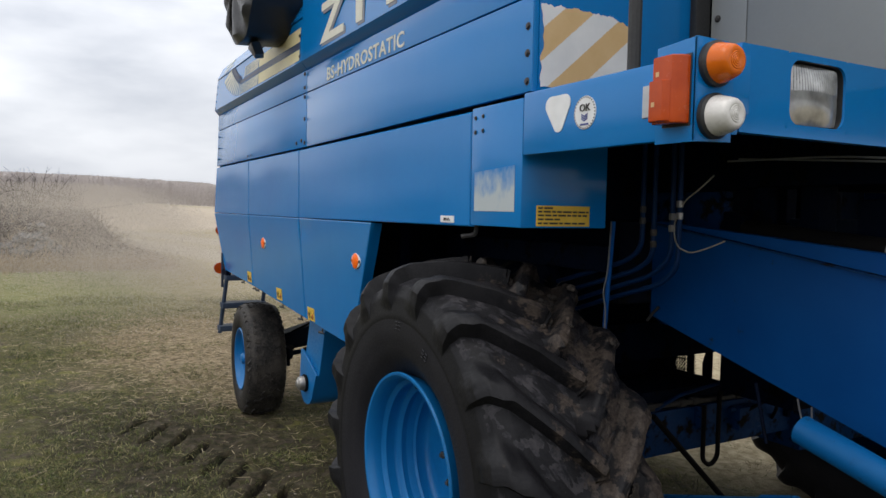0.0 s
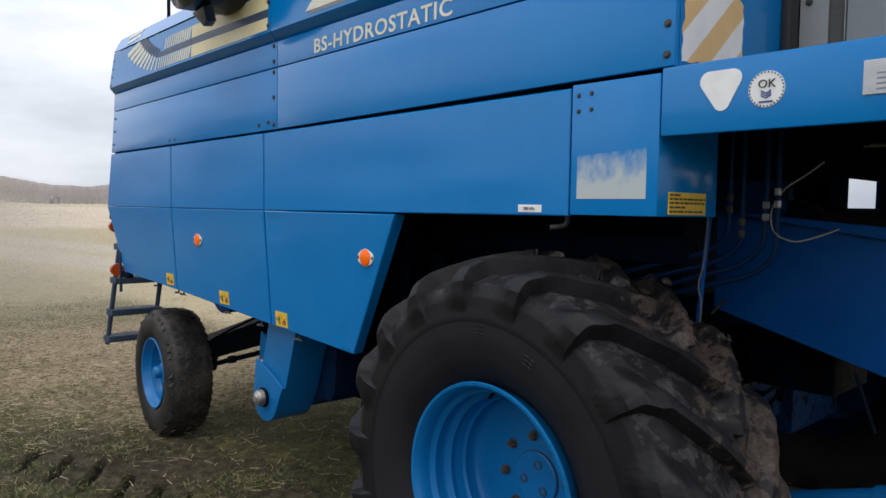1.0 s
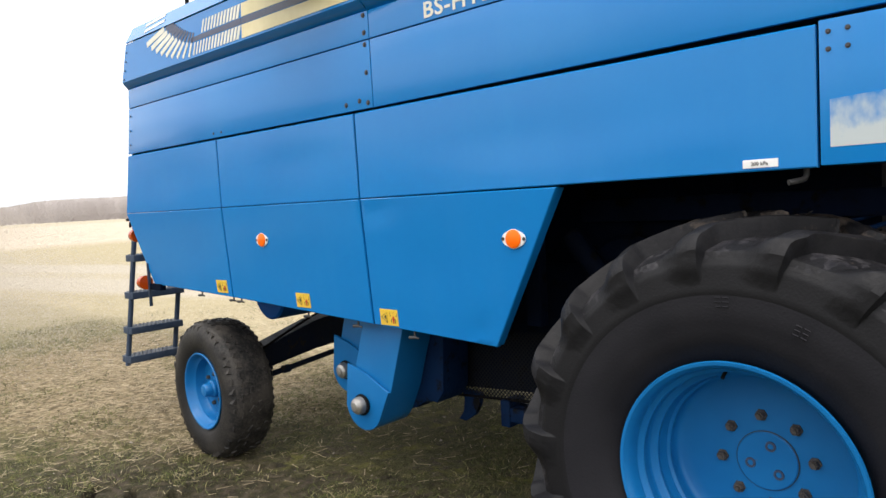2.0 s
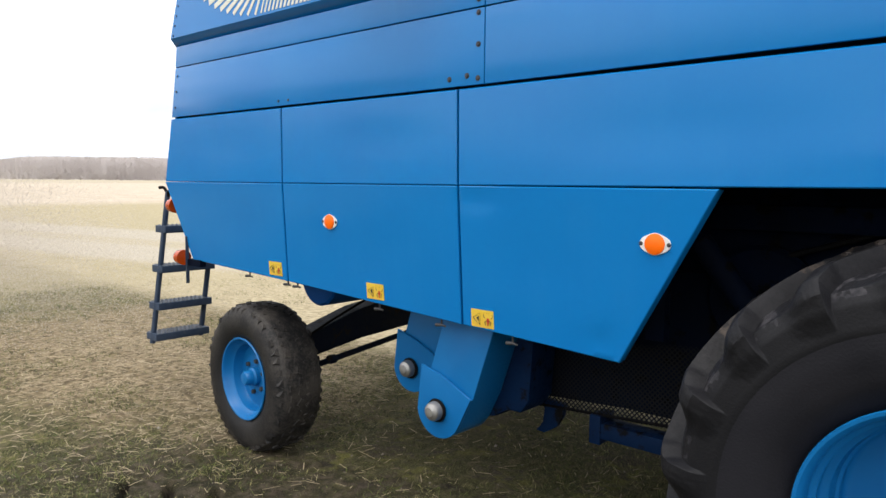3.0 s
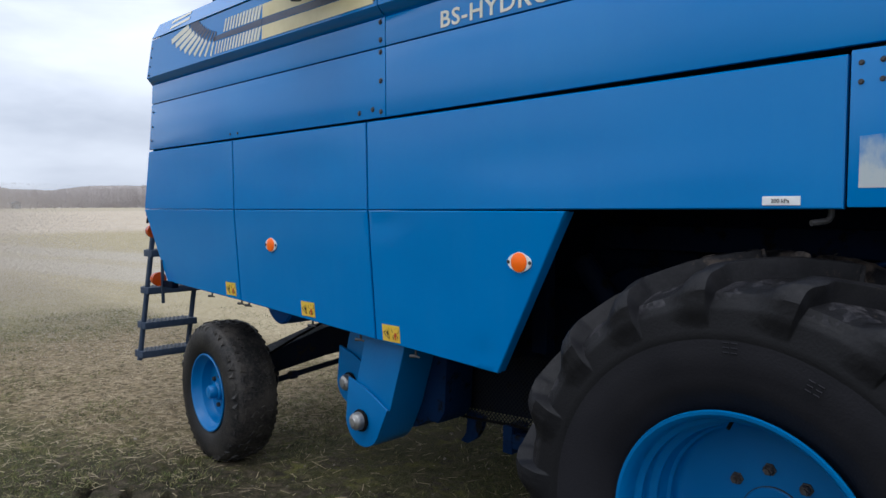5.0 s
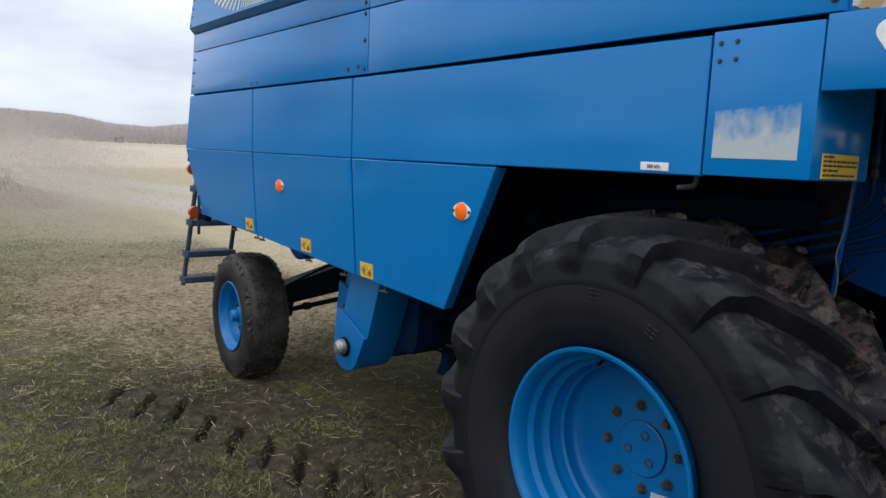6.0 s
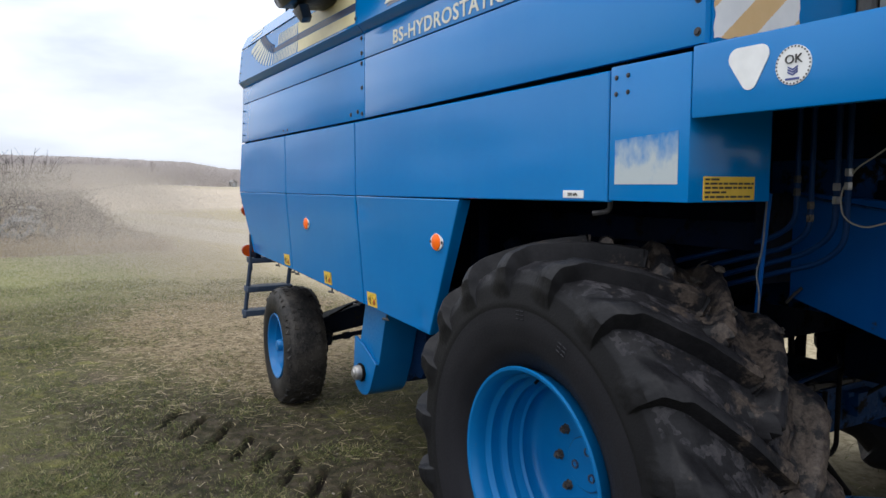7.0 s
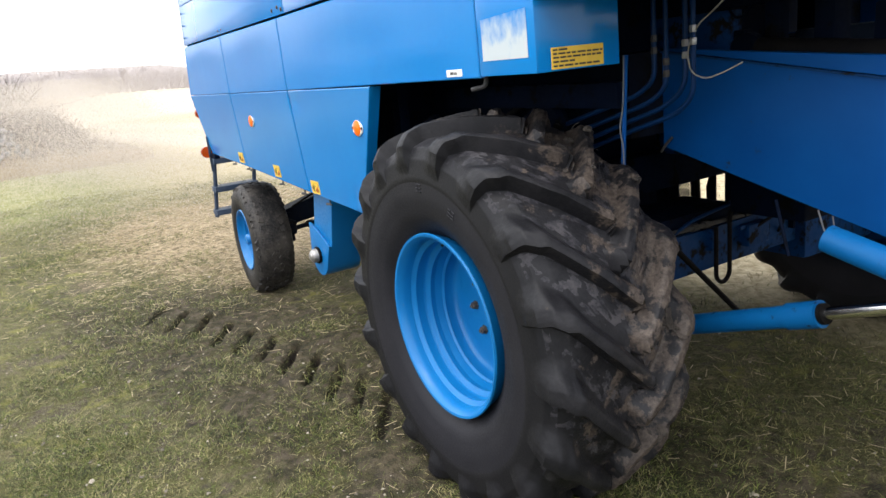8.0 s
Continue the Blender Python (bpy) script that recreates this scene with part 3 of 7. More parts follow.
def box(bm, x0, x1, y0, y1, z0, z1, bevel=0.0, seg=2):
    vs = [bm.verts.new(p) for p in ((x0, y0, z0), (x1, y0, z0), (x1, y1, z0), (x0, y1, z0), (x0, y0, z1), (x1, y0, z1), (x1, y1, z1), (x0, y1, z1))]
    fs = [bm.faces.new([vs[i] for i in q]) for q in ((0, 3, 2, 1), (4, 5, 6, 7), (0, 1, 5, 4), (1, 2, 6, 5), (2, 3, 7, 6), (3, 0, 4, 7))]
    if bevel:
        es = {e for f in fs for e in f.edges}
        bmesh.ops.bevel(bm, geom=list(es), offset=bevel, segments=seg, affect="EDGES", profile=0.6)
    return bm


def boxed(*a, **k):
    return box(bmesh.new(), *a, **k)


def plate(points, normal_shift, bevel=0.0, seg=2, bm=None):
    """A flat polygon given as 3D points, made solid along normal_shift."""
    bm = bm or bmesh.new()
    s = Vector(normal_shift)
    a = [bm.verts.new(p) for p in points]
    c = [bm.verts.new(Vector(p) + s) for p in points]
    fs = [bm.faces.new(a), bm.faces.new(c[::-1])]
    k = len(a)
    for i in range(k):
        fs.append(bm.faces.new((a[i], c[i], c[(i + 1) % k], a[(i + 1) % k])))
    if bevel:
        es = {e for f in fs[:2] for e in f.edges}
        bmesh.ops.bevel(bm, geom=list(es), offset=bevel, segments=seg, affect="EDGES", profile=0.6)
    return bm


def lathe(profile, centre, steps=48, bm=None, axis="y", closed=False, start=0.0, sweep=360.0):
    """Turns (radius, along) pairs round an axis through centre."""
    bm = bm or bmesh.new()
    rings = []
    full = sweep >= 360
    for i in range(steps if full else steps + 1):
        a = radians(start + sweep * i / steps)
        c, s = math.cos(a), math.sin(a)
        ring = []
        for r, u in profile:
            if axis == "y":
                p = (centre[0] + r * c, centre[1] + u, centre[2] + r * s)
            elif axis == "x":
                p = (centre[0] + u, centre[1] + r * c, centre[2] + r * s)
            else:
                p = (centre[0] + r * c, centre[1] + r * s, centre[2] + u)
            ring.append(bm.verts.new(p))
        rings.append(ring)
    k = len(profile)
    for i in range(len(rings) if full else len(rings) - 1):
        a, c = rings[i], rings[(i + 1) % len(rings)]
        for j in range(k if closed else k - 1):
            bm.faces.new((a[j], a[(j + 1) % k], c[(j + 1) % k], c[j]))
    return bm


def tube(points, radius, sides=8, bm=None, taper=None, caps=True):
    """A round bar along a line of points."""
    bm = bm or bmesh.new()
    pts = [Vector(p) for p in points]
    rings, side = [], None
    for i, p in enumerate(pts):
        d = (pts[min(i + 1, len(pts) - 1)] - pts[max(i - 1, 0)]).normalized()
        ref = side if side is not None else (Vector((0, 0, 1)) if abs(d.z) < 0.9 else Vector((1, 0, 0)))
        u = (ref - d * ref.dot(d)).normalized()
        side = u
        v = d.cross(u)
        r = radius if taper is None else radius + (taper - radius) * i / (len(pts) - 1)
        rings.append([bm.verts.new(p + r * (math.cos(2 * math.pi * k / sides) * u + math.sin(2 * math.pi * k / sides) * v)) for k in range(sides)])
    for a, c in zip(rings, rings[1:]):
        for k in range(sides):
            bm.faces.new((a[k], a[(k + 1) % sides], c[(k + 1) % sides], c[k]))
    if caps:
        bm.faces.new(rings[0][::-1])
        bm.faces.new(rings[-1])
    return bm


def rounded(points, radius, steps=6):
    """A polyline with its inner corners rounded."""
    pts = [Vector(p) for p in points]
    out = [pts[0]]
    for a, p, c in zip(pts, pts[1:], pts[2:]):
        u, v = (a - p), (c - p)
        r = min(radius, u.length * 0.45, v.length * 0.45)
        s, e = p + u.normalized() * r, p + v.normalized() * r
        out += [(1 - t) ** 2 * s + 2 * t * (1 - t) * p + t * t * e for t in [i / steps for i in range(steps + 1)]]
    return out + [pts[-1]]


def bolt_mesh(r=0.009, depth=0.007, material=DARKBOLT, sides=6, washer=True):
    """A bolt head that sticks out to -y from the origin."""
    bm = bmesh.new()
    if washer:
        lathe([(0.0, -0.002), (r * 1.35, -0.002), (r * 1.4, 0.0)], (0, 0, 0), 14, bm)
    lathe([(0.0, -depth), (r * 0.82, -depth), (r, -depth * 0.75), (r, 0.0)], (0, 0, 0), sides, bm)
    return mesh_of("bolt", bm, material, angle=30)


BOLT = bolt_mesh()
SMALLBOLT = bolt_mesh(0.0055, 0.005)


def bolt_at(parent, x, y, z, data=None, name="bolt"):
    ob = new(name, data or BOLT)
    ob.parent = parent
    ob.location = (x, y, z)
    return ob


def lettering(words, size, matrix, material, parent, name, label="", extrude=0.0012, stretch=1.0, heavy=0.0, space=1.0):
    """Raised letters of the built-in font."""
    cu = bpy.data.curves.new(name, "FONT")
    cu.body, cu.size, cu.extrude, cu.offset, cu.space_character = words, size, extrude, heavy, space
    cu.resolution_u = 3
    tmp = bpy.data.objects.new(name, cu)
    scene.collection.objects.link(tmp)
    me = bpy.data.meshes.new_from_object(tmp.evaluated_get(bpy.context.evaluated_depsgraph_get()))
    bpy.data.objects.remove(tmp)
    me.materials.clear()
    me.materials.append(material)
    me.transform(matrix @ Matrix.Diagonal((stretch, 1, 1, 1)))
    ob = new(name, me)
    ob.parent = parent
    if label:
        tagged(ob, label)
    return ob


def on_side(x, y, z):
    """Letters that stand on a side that faces -y and read along +x."""
    return pose(x, y, z, 90, 0, 0)


# ---- the ground ----
def lumps(x, y):
    p = Vector((x * 0.9, y * 0.9, 0.0))
    return 0.022 * noise.noise(p) + 0.015 * noise.noise(p * 3.1) + 0.011 * noise.noise(p * 8.7) + 0.007 * noise.noise(p * 21.0)


PRINTS = [(-3.869 + 0.273 * i, -0.686 + 0.125 * i - 0.0057 * i * i) for i in range(11)]


def ground_height(x, y):
    r = math.hypot(x, y)
    z = lumps(x, y) * (1.0 if r < 12 else max(0.2, 1 - (r - 12) / 40))
    if r > 60:
        turn = math.degrees(math.atan2(y, -x))
        rise = 0.0125 if turn < 4 else max(0.0035, 0.0125 - 0.0011 * (turn - 4))
        z += min(r - 60, 400) * rise * (1 if x < 0 else 0.2)
    if -4.6 < x < -0.6 and -1.0 < y < 0.3:
        deep = 0.0
        for px, py in PRINTS:
            # the slanted print of one tread bar and the fainter one of the bar beside it
            for ux, uy, long, sink in ((0.84, -0.543, 0.42, 0.105), (0.50, 0.866, 0.20, 0.012)):
                dx, dy = x - px, y - py
                s, c = dx * ux + dy * uy, dx * -uy + dy * ux
                if -0.09 < s < long:
                    c += 0.014 * noise.noise(Vector((x * 9, y * 9, 2.0))) + 0.006 * noise.noise(Vector((x * 31, y * 31, 2.0)))
                    deep = max(deep, sink * math.exp(-abs(c / 0.024) ** 3) * min(1, (s + 0.09) / 0.08, (long - s) / 0.09) * (0.8 + 0.6 * noise.noise(Vector((px * 3, py * 3, 4.0)))))
        z -= deep
        lane = math.exp(-((y + 0.33 - 0.24 * (x + 2.5)) / 0.28) ** 2)
        z += lane * (0.014 + 0.009 * noise.noise(Vector((x * 11, y * 11, 7.0))) + 0.007 * noise.noise(Vector((x * 27, y * 27, 8.0))))
    # tyres have sunk a little into the turf
    for tx, ty, w in ((-0.22, 0.17, 0.34), (-3.877, 0.21, 0.2)):
        z -= 0.03 * math.exp(-((x - tx) / 0.4) ** 2 - ((y - ty) / w) ** 2)
    return z


def graded(lo, hi, step, reach, growth=1.16):
    inner = list(np.arange(lo, hi + step / 2, step))
    up, down, s = [], [], step
    a, c = inner[-1], inner[0]
    while a < reach:
        s *= growth
        a += s
        c -= s
        up.append(a)
        down.append(c)
    return down[::-1] + inner + up


def build_ground():
    xs, ys = graded(-4.3, -0.7, 0.017, 2200, 1.08), graded(-1.0, 0.25, 0.017, 2200, 1.08)
    verts = [(x, y, ground_height(x, y)) for x in xs for y in ys]
    k = len(ys)
    faces = [(i * k + j, (i + 1) * k + j, (i + 1) * k + j + 1, i * k + j + 1) for i in range(len(xs) - 1) for j in range(k - 1)]
    me = bpy.data.meshes.new("ground")
    me.from_pydata(verts, [], faces)
    me.materials.append(GROUND)
    me.polygons.foreach_set("use_smooth", [True] * len(me.polygons))
    return tagged(new("ground", me), "flat meadow of short grass, bare soil, straw and tread prints", "ground", kind="structure")


build_ground()

# ---- the combine harvester ----
combine = tagged(new("combine_harvester"), "blue combine harvester with sheet-metal side doors, parked on grass", "combine harvester")
combine.empty_display_size = 0.5

Z_MID, Z_TOP, Z_RAIL, Z_BAND = 1.664, 2.077, 2.406, 2.537
LEAN_IN = 0.055
T = 0.024


def lean(z):
    """How far the lower doors lean in below the fold."""
    return LEAN_IN * (Z_MID - z) / 0.65


DENTS = ((-1.95, 1.600, 0.0060, 0.10, 0.050), (-1.36, 1.070, 0.0070, 0.050, 0.055), (-1.62, 1.36, 0.0040, 0.30, 0.14), (-1.05, 1.86, 0.0030, 0.45, 0.10), (-0.42, 1.78, -0.0020, 0.22, 0.07),
         (-2.62, 1.30, 0.0035, 0.28, 0.16), (-2.55, 1.88, 0.0025, 0.35, 0.10), (-3.85, 1.42, 0.0035, 0.30, 0.14), (-3.95, 1.88, 0.0025, 0.35, 0.12), (-3.10, 1.52, -0.002, 0.16, 0.10))


def sheet_panel(corners, off, bm, nx=36, nz=14):
    """A thin sheet between four (x, z) corners, rolled in at its rim, with shallow dents; off(z) is how far it lies back."""
    (ax, az), (bx, bz), (cx, cz), (dx, dz) = corners
    front, back = [], []
    for i in range(nx + 3):
        u = min(max((i - 1) / nx, 0.0), 1.0) if 0 < i < nx + 2 else (0.0 if i == 0 else 1.0)
        fr, bk = [], []
        for j in range(nz + 3):
            v = min(max((j - 1) / nz, 0.0), 1.0) if 0 < j < nz + 2 else (0.0 if j == 0 else 1.0)
            x = (ax * (1 - u) + bx * u) * (1 - v) + (dx * (1 - u) + cx * u) * v
            z = (az * (1 - u) + bz * u) * (1 - v) + (dz * (1 - u) + cz * u) * v
            rim = i in (0, nx + 2) or j in (0, nz + 2)
            if not rim:
                x += 0.004 if i == 1 else -0.004 if i == nx + 1 else 0.0
                z += 0.004 if j == 1 else -0.004 if j == nz + 1 else 0.0
            dent = sum(d * math.exp(-((x - px) / rx) ** 2 - ((z - pz) / rz) ** 2) for px, pz, d, rx, rz in DENTS)
            fr.append(bm.verts.new((x, off(z) + (0.004 if rim else dent), z)))
            bk.append(bm.verts.new((x, off(z) + T, z)) if rim else None)
        front.append(fr)
        back.append(bk)
    n, m = nx + 2, nz + 2
    for i in range(n):
        for j in range(m):
            bm.faces.new((front[i][j], front[i + 1][j], front[i + 1][j + 1], front[i][j + 1]))
    ring = [(i, 0) for i in range(n)] + [(n, j) for j in range(m)] + [(i, m) for i in range(n, 0, -1)] + [(0, j) for j in range(m, 0, -1)]
    for (i, j), (k, l) in zip(ring, ring[1:] + ring[:1]):
        bm.faces.new((front[i][j], front[k][l], back[k][l], back[i][j]))
    bm.faces.new([back[i][j] for i, j in ring])
    return bm


def door(name, upper, lower, label):
    """A sheet-metal door: an upper plate, a fold and a lower plate that leans in."""
    bm = sheet_panel(upper, lambda z: 0.0, bmesh.new())
    sheet_panel(lower, lean, bm, 36, 24)
    return part(name, bm, BLUE, combine, label)


G = 0.0065
doors = [
    door("side_door", [(-4.676, Z_MID + 0.0015), (-3.342 - G, Z_MID + 0.0015), (-3.345 - G, Z_TOP), (-4.575, Z_TOP)],
         [(-4.410, 1.147), (-3.362 - G, 1.106), (-3.342 - G, Z_MID - 0.0015), (-4.680, Z_MID - 0.0015)], "blue rear side door with a slanted lower corner"),
    door("side_door", [(-3.342 + G, Z_MID + 0.0015), (-2.053 - G, Z_MID + 0.0015), (-2.058 - G, Z_TOP), (-3.345 + G, Z_TOP)],
         [(-3.362 + G, 1.106), (-2.062 - G, 1.038), (-2.053 - G, Z_MID - 0.0015), (-3.342 + G, Z_MID - 0.0015)], "blue side door with an orange reflector"),
    door("side_door", [(-2.053 + G, Z_MID + 0.0015), (-0.004, Z_MID + 0.008), (-0.004, Z_TOP + 0.006), (-2.058 + G, Z_TOP)],
         [(-2.062 + G, 1.038), (-1.282, 1.000), (-0.912, Z_MID - 0.0015), (-2.053 + G, Z_MID - 0.0015)], "long blue side door, dented, cut away over the front tyre"),
]
# folded front flange of the long door
part("door_flange", plate([(-1.286, lean(1.0) + 0.008, 1.002), (-0.916, 0.008, Z_MID - 0.004), (-0.916, 0.06, Z_MID - 0.004), (-1.286, 0.11, 1.002)],
                          (-0.005, 0.0, 0), 0.0), BLUE, doors[2])

# fixed upper sheets
upper_rear = part("upper_sheet", plate([(-4.566, 0, Z_TOP + 0.012), (-1.914, 0, Z_TOP + 0.012), (-1.914, 0, Z_RAIL - 0.003), (-4.502, 0, Z_RAIL - 0.003)], (0, T, 0), 0.004), BLUE, combine)
upper_front = part("upper_sheet", plate([(-1.909, 0, Z_TOP + 0.012), (0.362, 0, Z_TOP + 0.030), (0.362, 0, Z_RAIL - 0.003), (-1.909, 0, Z_RAIL - 0.003)], (0, T, 0), 0.004), BLUE, combine)
belt_rear = part("belt_sheet", plate([(-4.502, 0, Z_RAIL + 0.003), (-1.914, 0, Z_RAIL + 0.003), (-1.914, 0, Z_BAND), (-4.482, 0, Z_BAND)], (0, T, 0), 0.003), BLUE, combine)
belt_front = part("belt_sheet", plate([(-1.909, 0, Z_RAIL + 0.003), (0.362, 0, Z_RAIL + 0.003), (0.362, 0, Z_BAND), (-1.909, 0, Z_BAND)], (0, T, 0), 0.003), BLUE, combine)


def folded(bm, profile, x0, x1, slope=(0, 0)):
    """A sheet folded along x from (y, z) pairs, x ends shifted by the height."""
    zs = [z for _, z in profile]
    sheets = []
    for deep in (0.0, 0.012):
        a = [bm.verts.new((x0 + slope[0] * (z - zs[0]), y + deep, z - deep * 0.2)) for y, z in profile]
        c = [bm.verts.new((x1 + slope[1] * (z - zs[0]), y + deep, z - deep * 0.2)) for y, z in profile]
        for i in range(len(profile) - 1):
            bm.faces.new((a[i], c[i], c[i + 1], a[i + 1]))
        sheets.append((a, c))
    (a, c), (d, e) = sheets
    rim, back = a + c[::-1], d + e[::-1]
    for i in range(len(rim)):
        k = (i + 1) % len(rim)
        bm.faces.new((rim[i], rim[k], back[k], back[i]))
    return bm


Y_HOOD = -0.034
hood_rear = part("hood_sheet", folded(bmesh.new(), [(0.012, Z_BAND + 0.001), (Y_HOOD, Z_BAND + 0.048), (Y_HOOD + 0.012, 2.838)], -4.505, -1.930, (0.30, 0)), BLUE, combine, "blue hood sheet with cream stripes")
part("hood_cap", folded(bmesh.new(), [(Y_HOOD + 0.006, 2.846), (Y_HOOD + 0.050, 2.945), (0.25, 3.03), (3.08, 3.09)], -4.403, -1.930, (0.35, 0)), BLUE, combine)
hood_front = part("hood_sheet", folded(bmesh.new(), [(0.012, Z_BAND + 0.001), (Y_HOOD, Z_BAND + 0.048), (Y_HOOD + 0.02, 3.25), (0.4, 3.42)], -1.922, 0.362), BLUE, combine, "tall blue tank sheet with ivory lettering")
# front corner sheet that faces forward, with the hazard sticker
front_sheet = part("front_sheet", boxed(0.345, 0.366, 0.0245, 0.70, 2.107, 3.25, bevel=0.003), BLUE, combine)
# small door ahead of the long door, and the toolbox it belongs to
toolbox = part("toolbox", boxed(0.004, 0.322, 0.0, 0.356, 1.676, 2.092, bevel=0.006), BLUE, combine, "blue toolbox with a worn pale patch and a yellow label")
bm = plate([(-4.682, 0.03, 1.66), (-4.412, 0.09, 1.15), (-4.412, 3.10, 1.15), (-4.682, 3.10, 1.66)], (0.02, 0, 0.004))
plate([(-4.682, 0.03, 1.667), (-4.682, 3.10, 1.667), (-4.578, 3.10, 2.08), (-4.492, 3.10, 2.54), (-4.422, 3.10, 2.84), (-4.322, 3.10, 3.06), (-4.322, 0.30, 3.03), (-4.382, 0.03, 2.94), (-4.492, 0.01, 2.56), (-4.578, 0.03, 2.08)], (0.02, 0, 0), bm=bm)
part("rear_sheet", bm, BLUE, combine)
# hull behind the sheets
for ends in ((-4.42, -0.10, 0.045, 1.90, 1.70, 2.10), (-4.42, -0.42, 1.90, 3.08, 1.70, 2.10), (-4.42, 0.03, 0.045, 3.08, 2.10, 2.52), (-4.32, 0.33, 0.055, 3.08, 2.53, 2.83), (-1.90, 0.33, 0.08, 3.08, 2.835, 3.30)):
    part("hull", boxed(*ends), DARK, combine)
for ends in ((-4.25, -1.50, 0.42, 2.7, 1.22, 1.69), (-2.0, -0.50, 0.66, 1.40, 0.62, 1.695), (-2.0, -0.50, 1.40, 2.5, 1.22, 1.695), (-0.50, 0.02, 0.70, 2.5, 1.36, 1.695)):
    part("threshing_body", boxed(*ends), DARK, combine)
# added pan, unseen itself, keeps sky light from under the belly
part("shade_pan", plate([(-3.0, 0.72, 0.98), (-0.98, 0.72, 0.84), (-0.98, 0.72, 1.35), (-3.0, 0.72, 1.30)], (0, 1.80, 0)), DARK, combine)
part("side_sheet", boxed(-4.40, -1.00, 3.09, 3.12, 1.02, 2.52), BLUE_SHADED, combine)
# a gap stays open on the far side, below the platform
for ends in ((-1.00, -0.27, 1.62, 2.52), (-0.27, 0.03, 1.925, 2.52), (-0.27, 0.03, 1.62, 1.725), (-0.045, 0.03, 1.725, 1.925)):
    part("side_sheet", boxed(ends[0], ends[1], 3.09, 3.12, ends[2], ends[3]), BLUE_SHADED, combine)
# tray of leads under the platform, and a pulley beside the feeder house
part("lead_tray", boxed(0.42, 1.06, 0.92, 2.9, 1.835, 2.065, bevel=0.01), DARK, combine)
for ends in ((0.60, 0.675, 1.00, 1.10, 1.60, 1.87), (0.805, 1.02, 1.00, 1.10, 1.60, 1.79), (0.43, 0.49, 0.97, 1.03, 1.66, 1.87), (0.29, 0.345, 0.97, 1.02, 1.66, 1.745)):
    part("tray_bracket", boxed(*ends, bevel=0.008), DARK, combine)
part("tray_end", boxed(-0.12, 0.415, 0.95, 1.05, 1.825, 2.065, bevel=0.008), DARK, combine)
part("bulkhead", boxed(-0.12, 0.30, 0.955, 1.02, 1.66, 1.822, bevel=0.006), AXLE_BLUE, combine)
part("pulley", lathe([(0.0, 0.0), (0.060, 0.0), (0.068, 0.01), (0.068, 0.05), (0.03, 0.06)], (0.365, 0.94, 1.665), 28), DARK, combine)
part("lead", tube(rounded([(0.30, 0.94, 1.83), (0.325, 0.94, 1.79), (0.37, 0.94, 1.79), (0.40, 0.94, 1.83)], 0.02), 0.006, 6), DARK, combine)
# added dark block, not a known part, closes a bright sight gap
part("gap_block", boxed(-0.12, 0.085, 2.0, 2.06, 1.62, 2.065, bevel=0.006), DARK, combine)
part("chaff_shelf", boxed(0.20, 1.20, 1.50, 2.20, 1.60, 1.722, bevel=0.012), LADDER_GREY, combine, "dusty grey shelf above the feeder house")
# added sheet, not seen, stops light coming in from the far side
part("light_stop_sheet", boxed(0.06, 1.08, 3.0, 3.03, 1.50, 2.068), DARK, combine)

# ---- hull details: bolts, catches, reflectors, labels ----
for z in (2.520, 2.440):
    bolt_at(belt_rear, -1.945, 0.0, z)
for x, z in ((-1.945, 2.385), (-1.945, 2.255), (-1.945, 2.115), (-2.005, 2.130), (-2.105, 2.122)):
    bolt_at(upper_rear, x, 0.0, z)
for x in (-3.365, -3.275):
    bolt_at(upper_rear, x, 0.0, 2.115, SMALLBOLT)
for z in (2.140, 2.228, 2.312, 2.47):
    bolt_at(upper_front if z < 2.4 else belt_front, 0.338, 0.0, z)
for x, z in ((0.030, 2.056), (0.080, 2.058), (0.030, 2.006), (0.080, 2.008)):
    bolt_at(toolbox, x, 0.0, z, SMALLBOLT)
for k, z in enumerate((2.15, 2.25, 2.35)):
    bolt_at(upper_rear, -4.515 + 0.02 * k, 0.0, z, SMALLBOLT)
for k, z in enumerate((2.60, 2.66, 2.72, 2.78)):
    bolt_at(hood_rear, -4.455 + 0.018 * k, Y_HOOD + 0.001 + 0.003 * k, z, SMALLBOLT)
for z in (2.62, 2.74):
    bolt_at(hood_rear, -1.95, Y_HOOD + 0.003, z)


def reflector(parent, x, y, z):
    """Round orange reflector on a pale eared base."""
    bm = bmesh.new()
    rim = []
    for i in range(40):
        a = i * math.tau / 40
        far = 0.041 + 0.019 * abs(math.cos(a)) ** 5
        rim.append((x + far * math.cos(a), z + far * math.sin(a)))
    back, front = [bm.verts.new((u, y, w)) for u, w in rim], [bm.verts.new((x + (u - x) * 0.97, y - 0.004, z + (w - z) * 0.97)) for u, w in rim]
    bm.faces.new(front)
    bm.faces.new(back[::-1])
    for i in range(40):
        bm.faces.new((back[i], back[(i + 1) % 40], front[(i + 1) % 40], front[i]))
    bmesh.ops.recalc_face_normals(bm, faces=bm.faces[:])
    base = part("reflector_base", bm, WHITE, parent, "white eared reflector base")
    part("reflector", lathe([(0.0, -0.013), (0.030, -0.012), (0.0375, -0.008), (0.0385, -0.003)], (x, y, z), 28), ORANGE, parent, "round orange reflector")
    for s in (-1, 1):
        bolt_at(parent, x + s * 0.053, y - 0.004, z, SMALLBOLT)
    return base


reflector(doors[1], -2.945, lean(1.465) - 0.001, 1.465)
reflector(doors[2], -1.135, lean(1.465) - 0.001, 1.465)


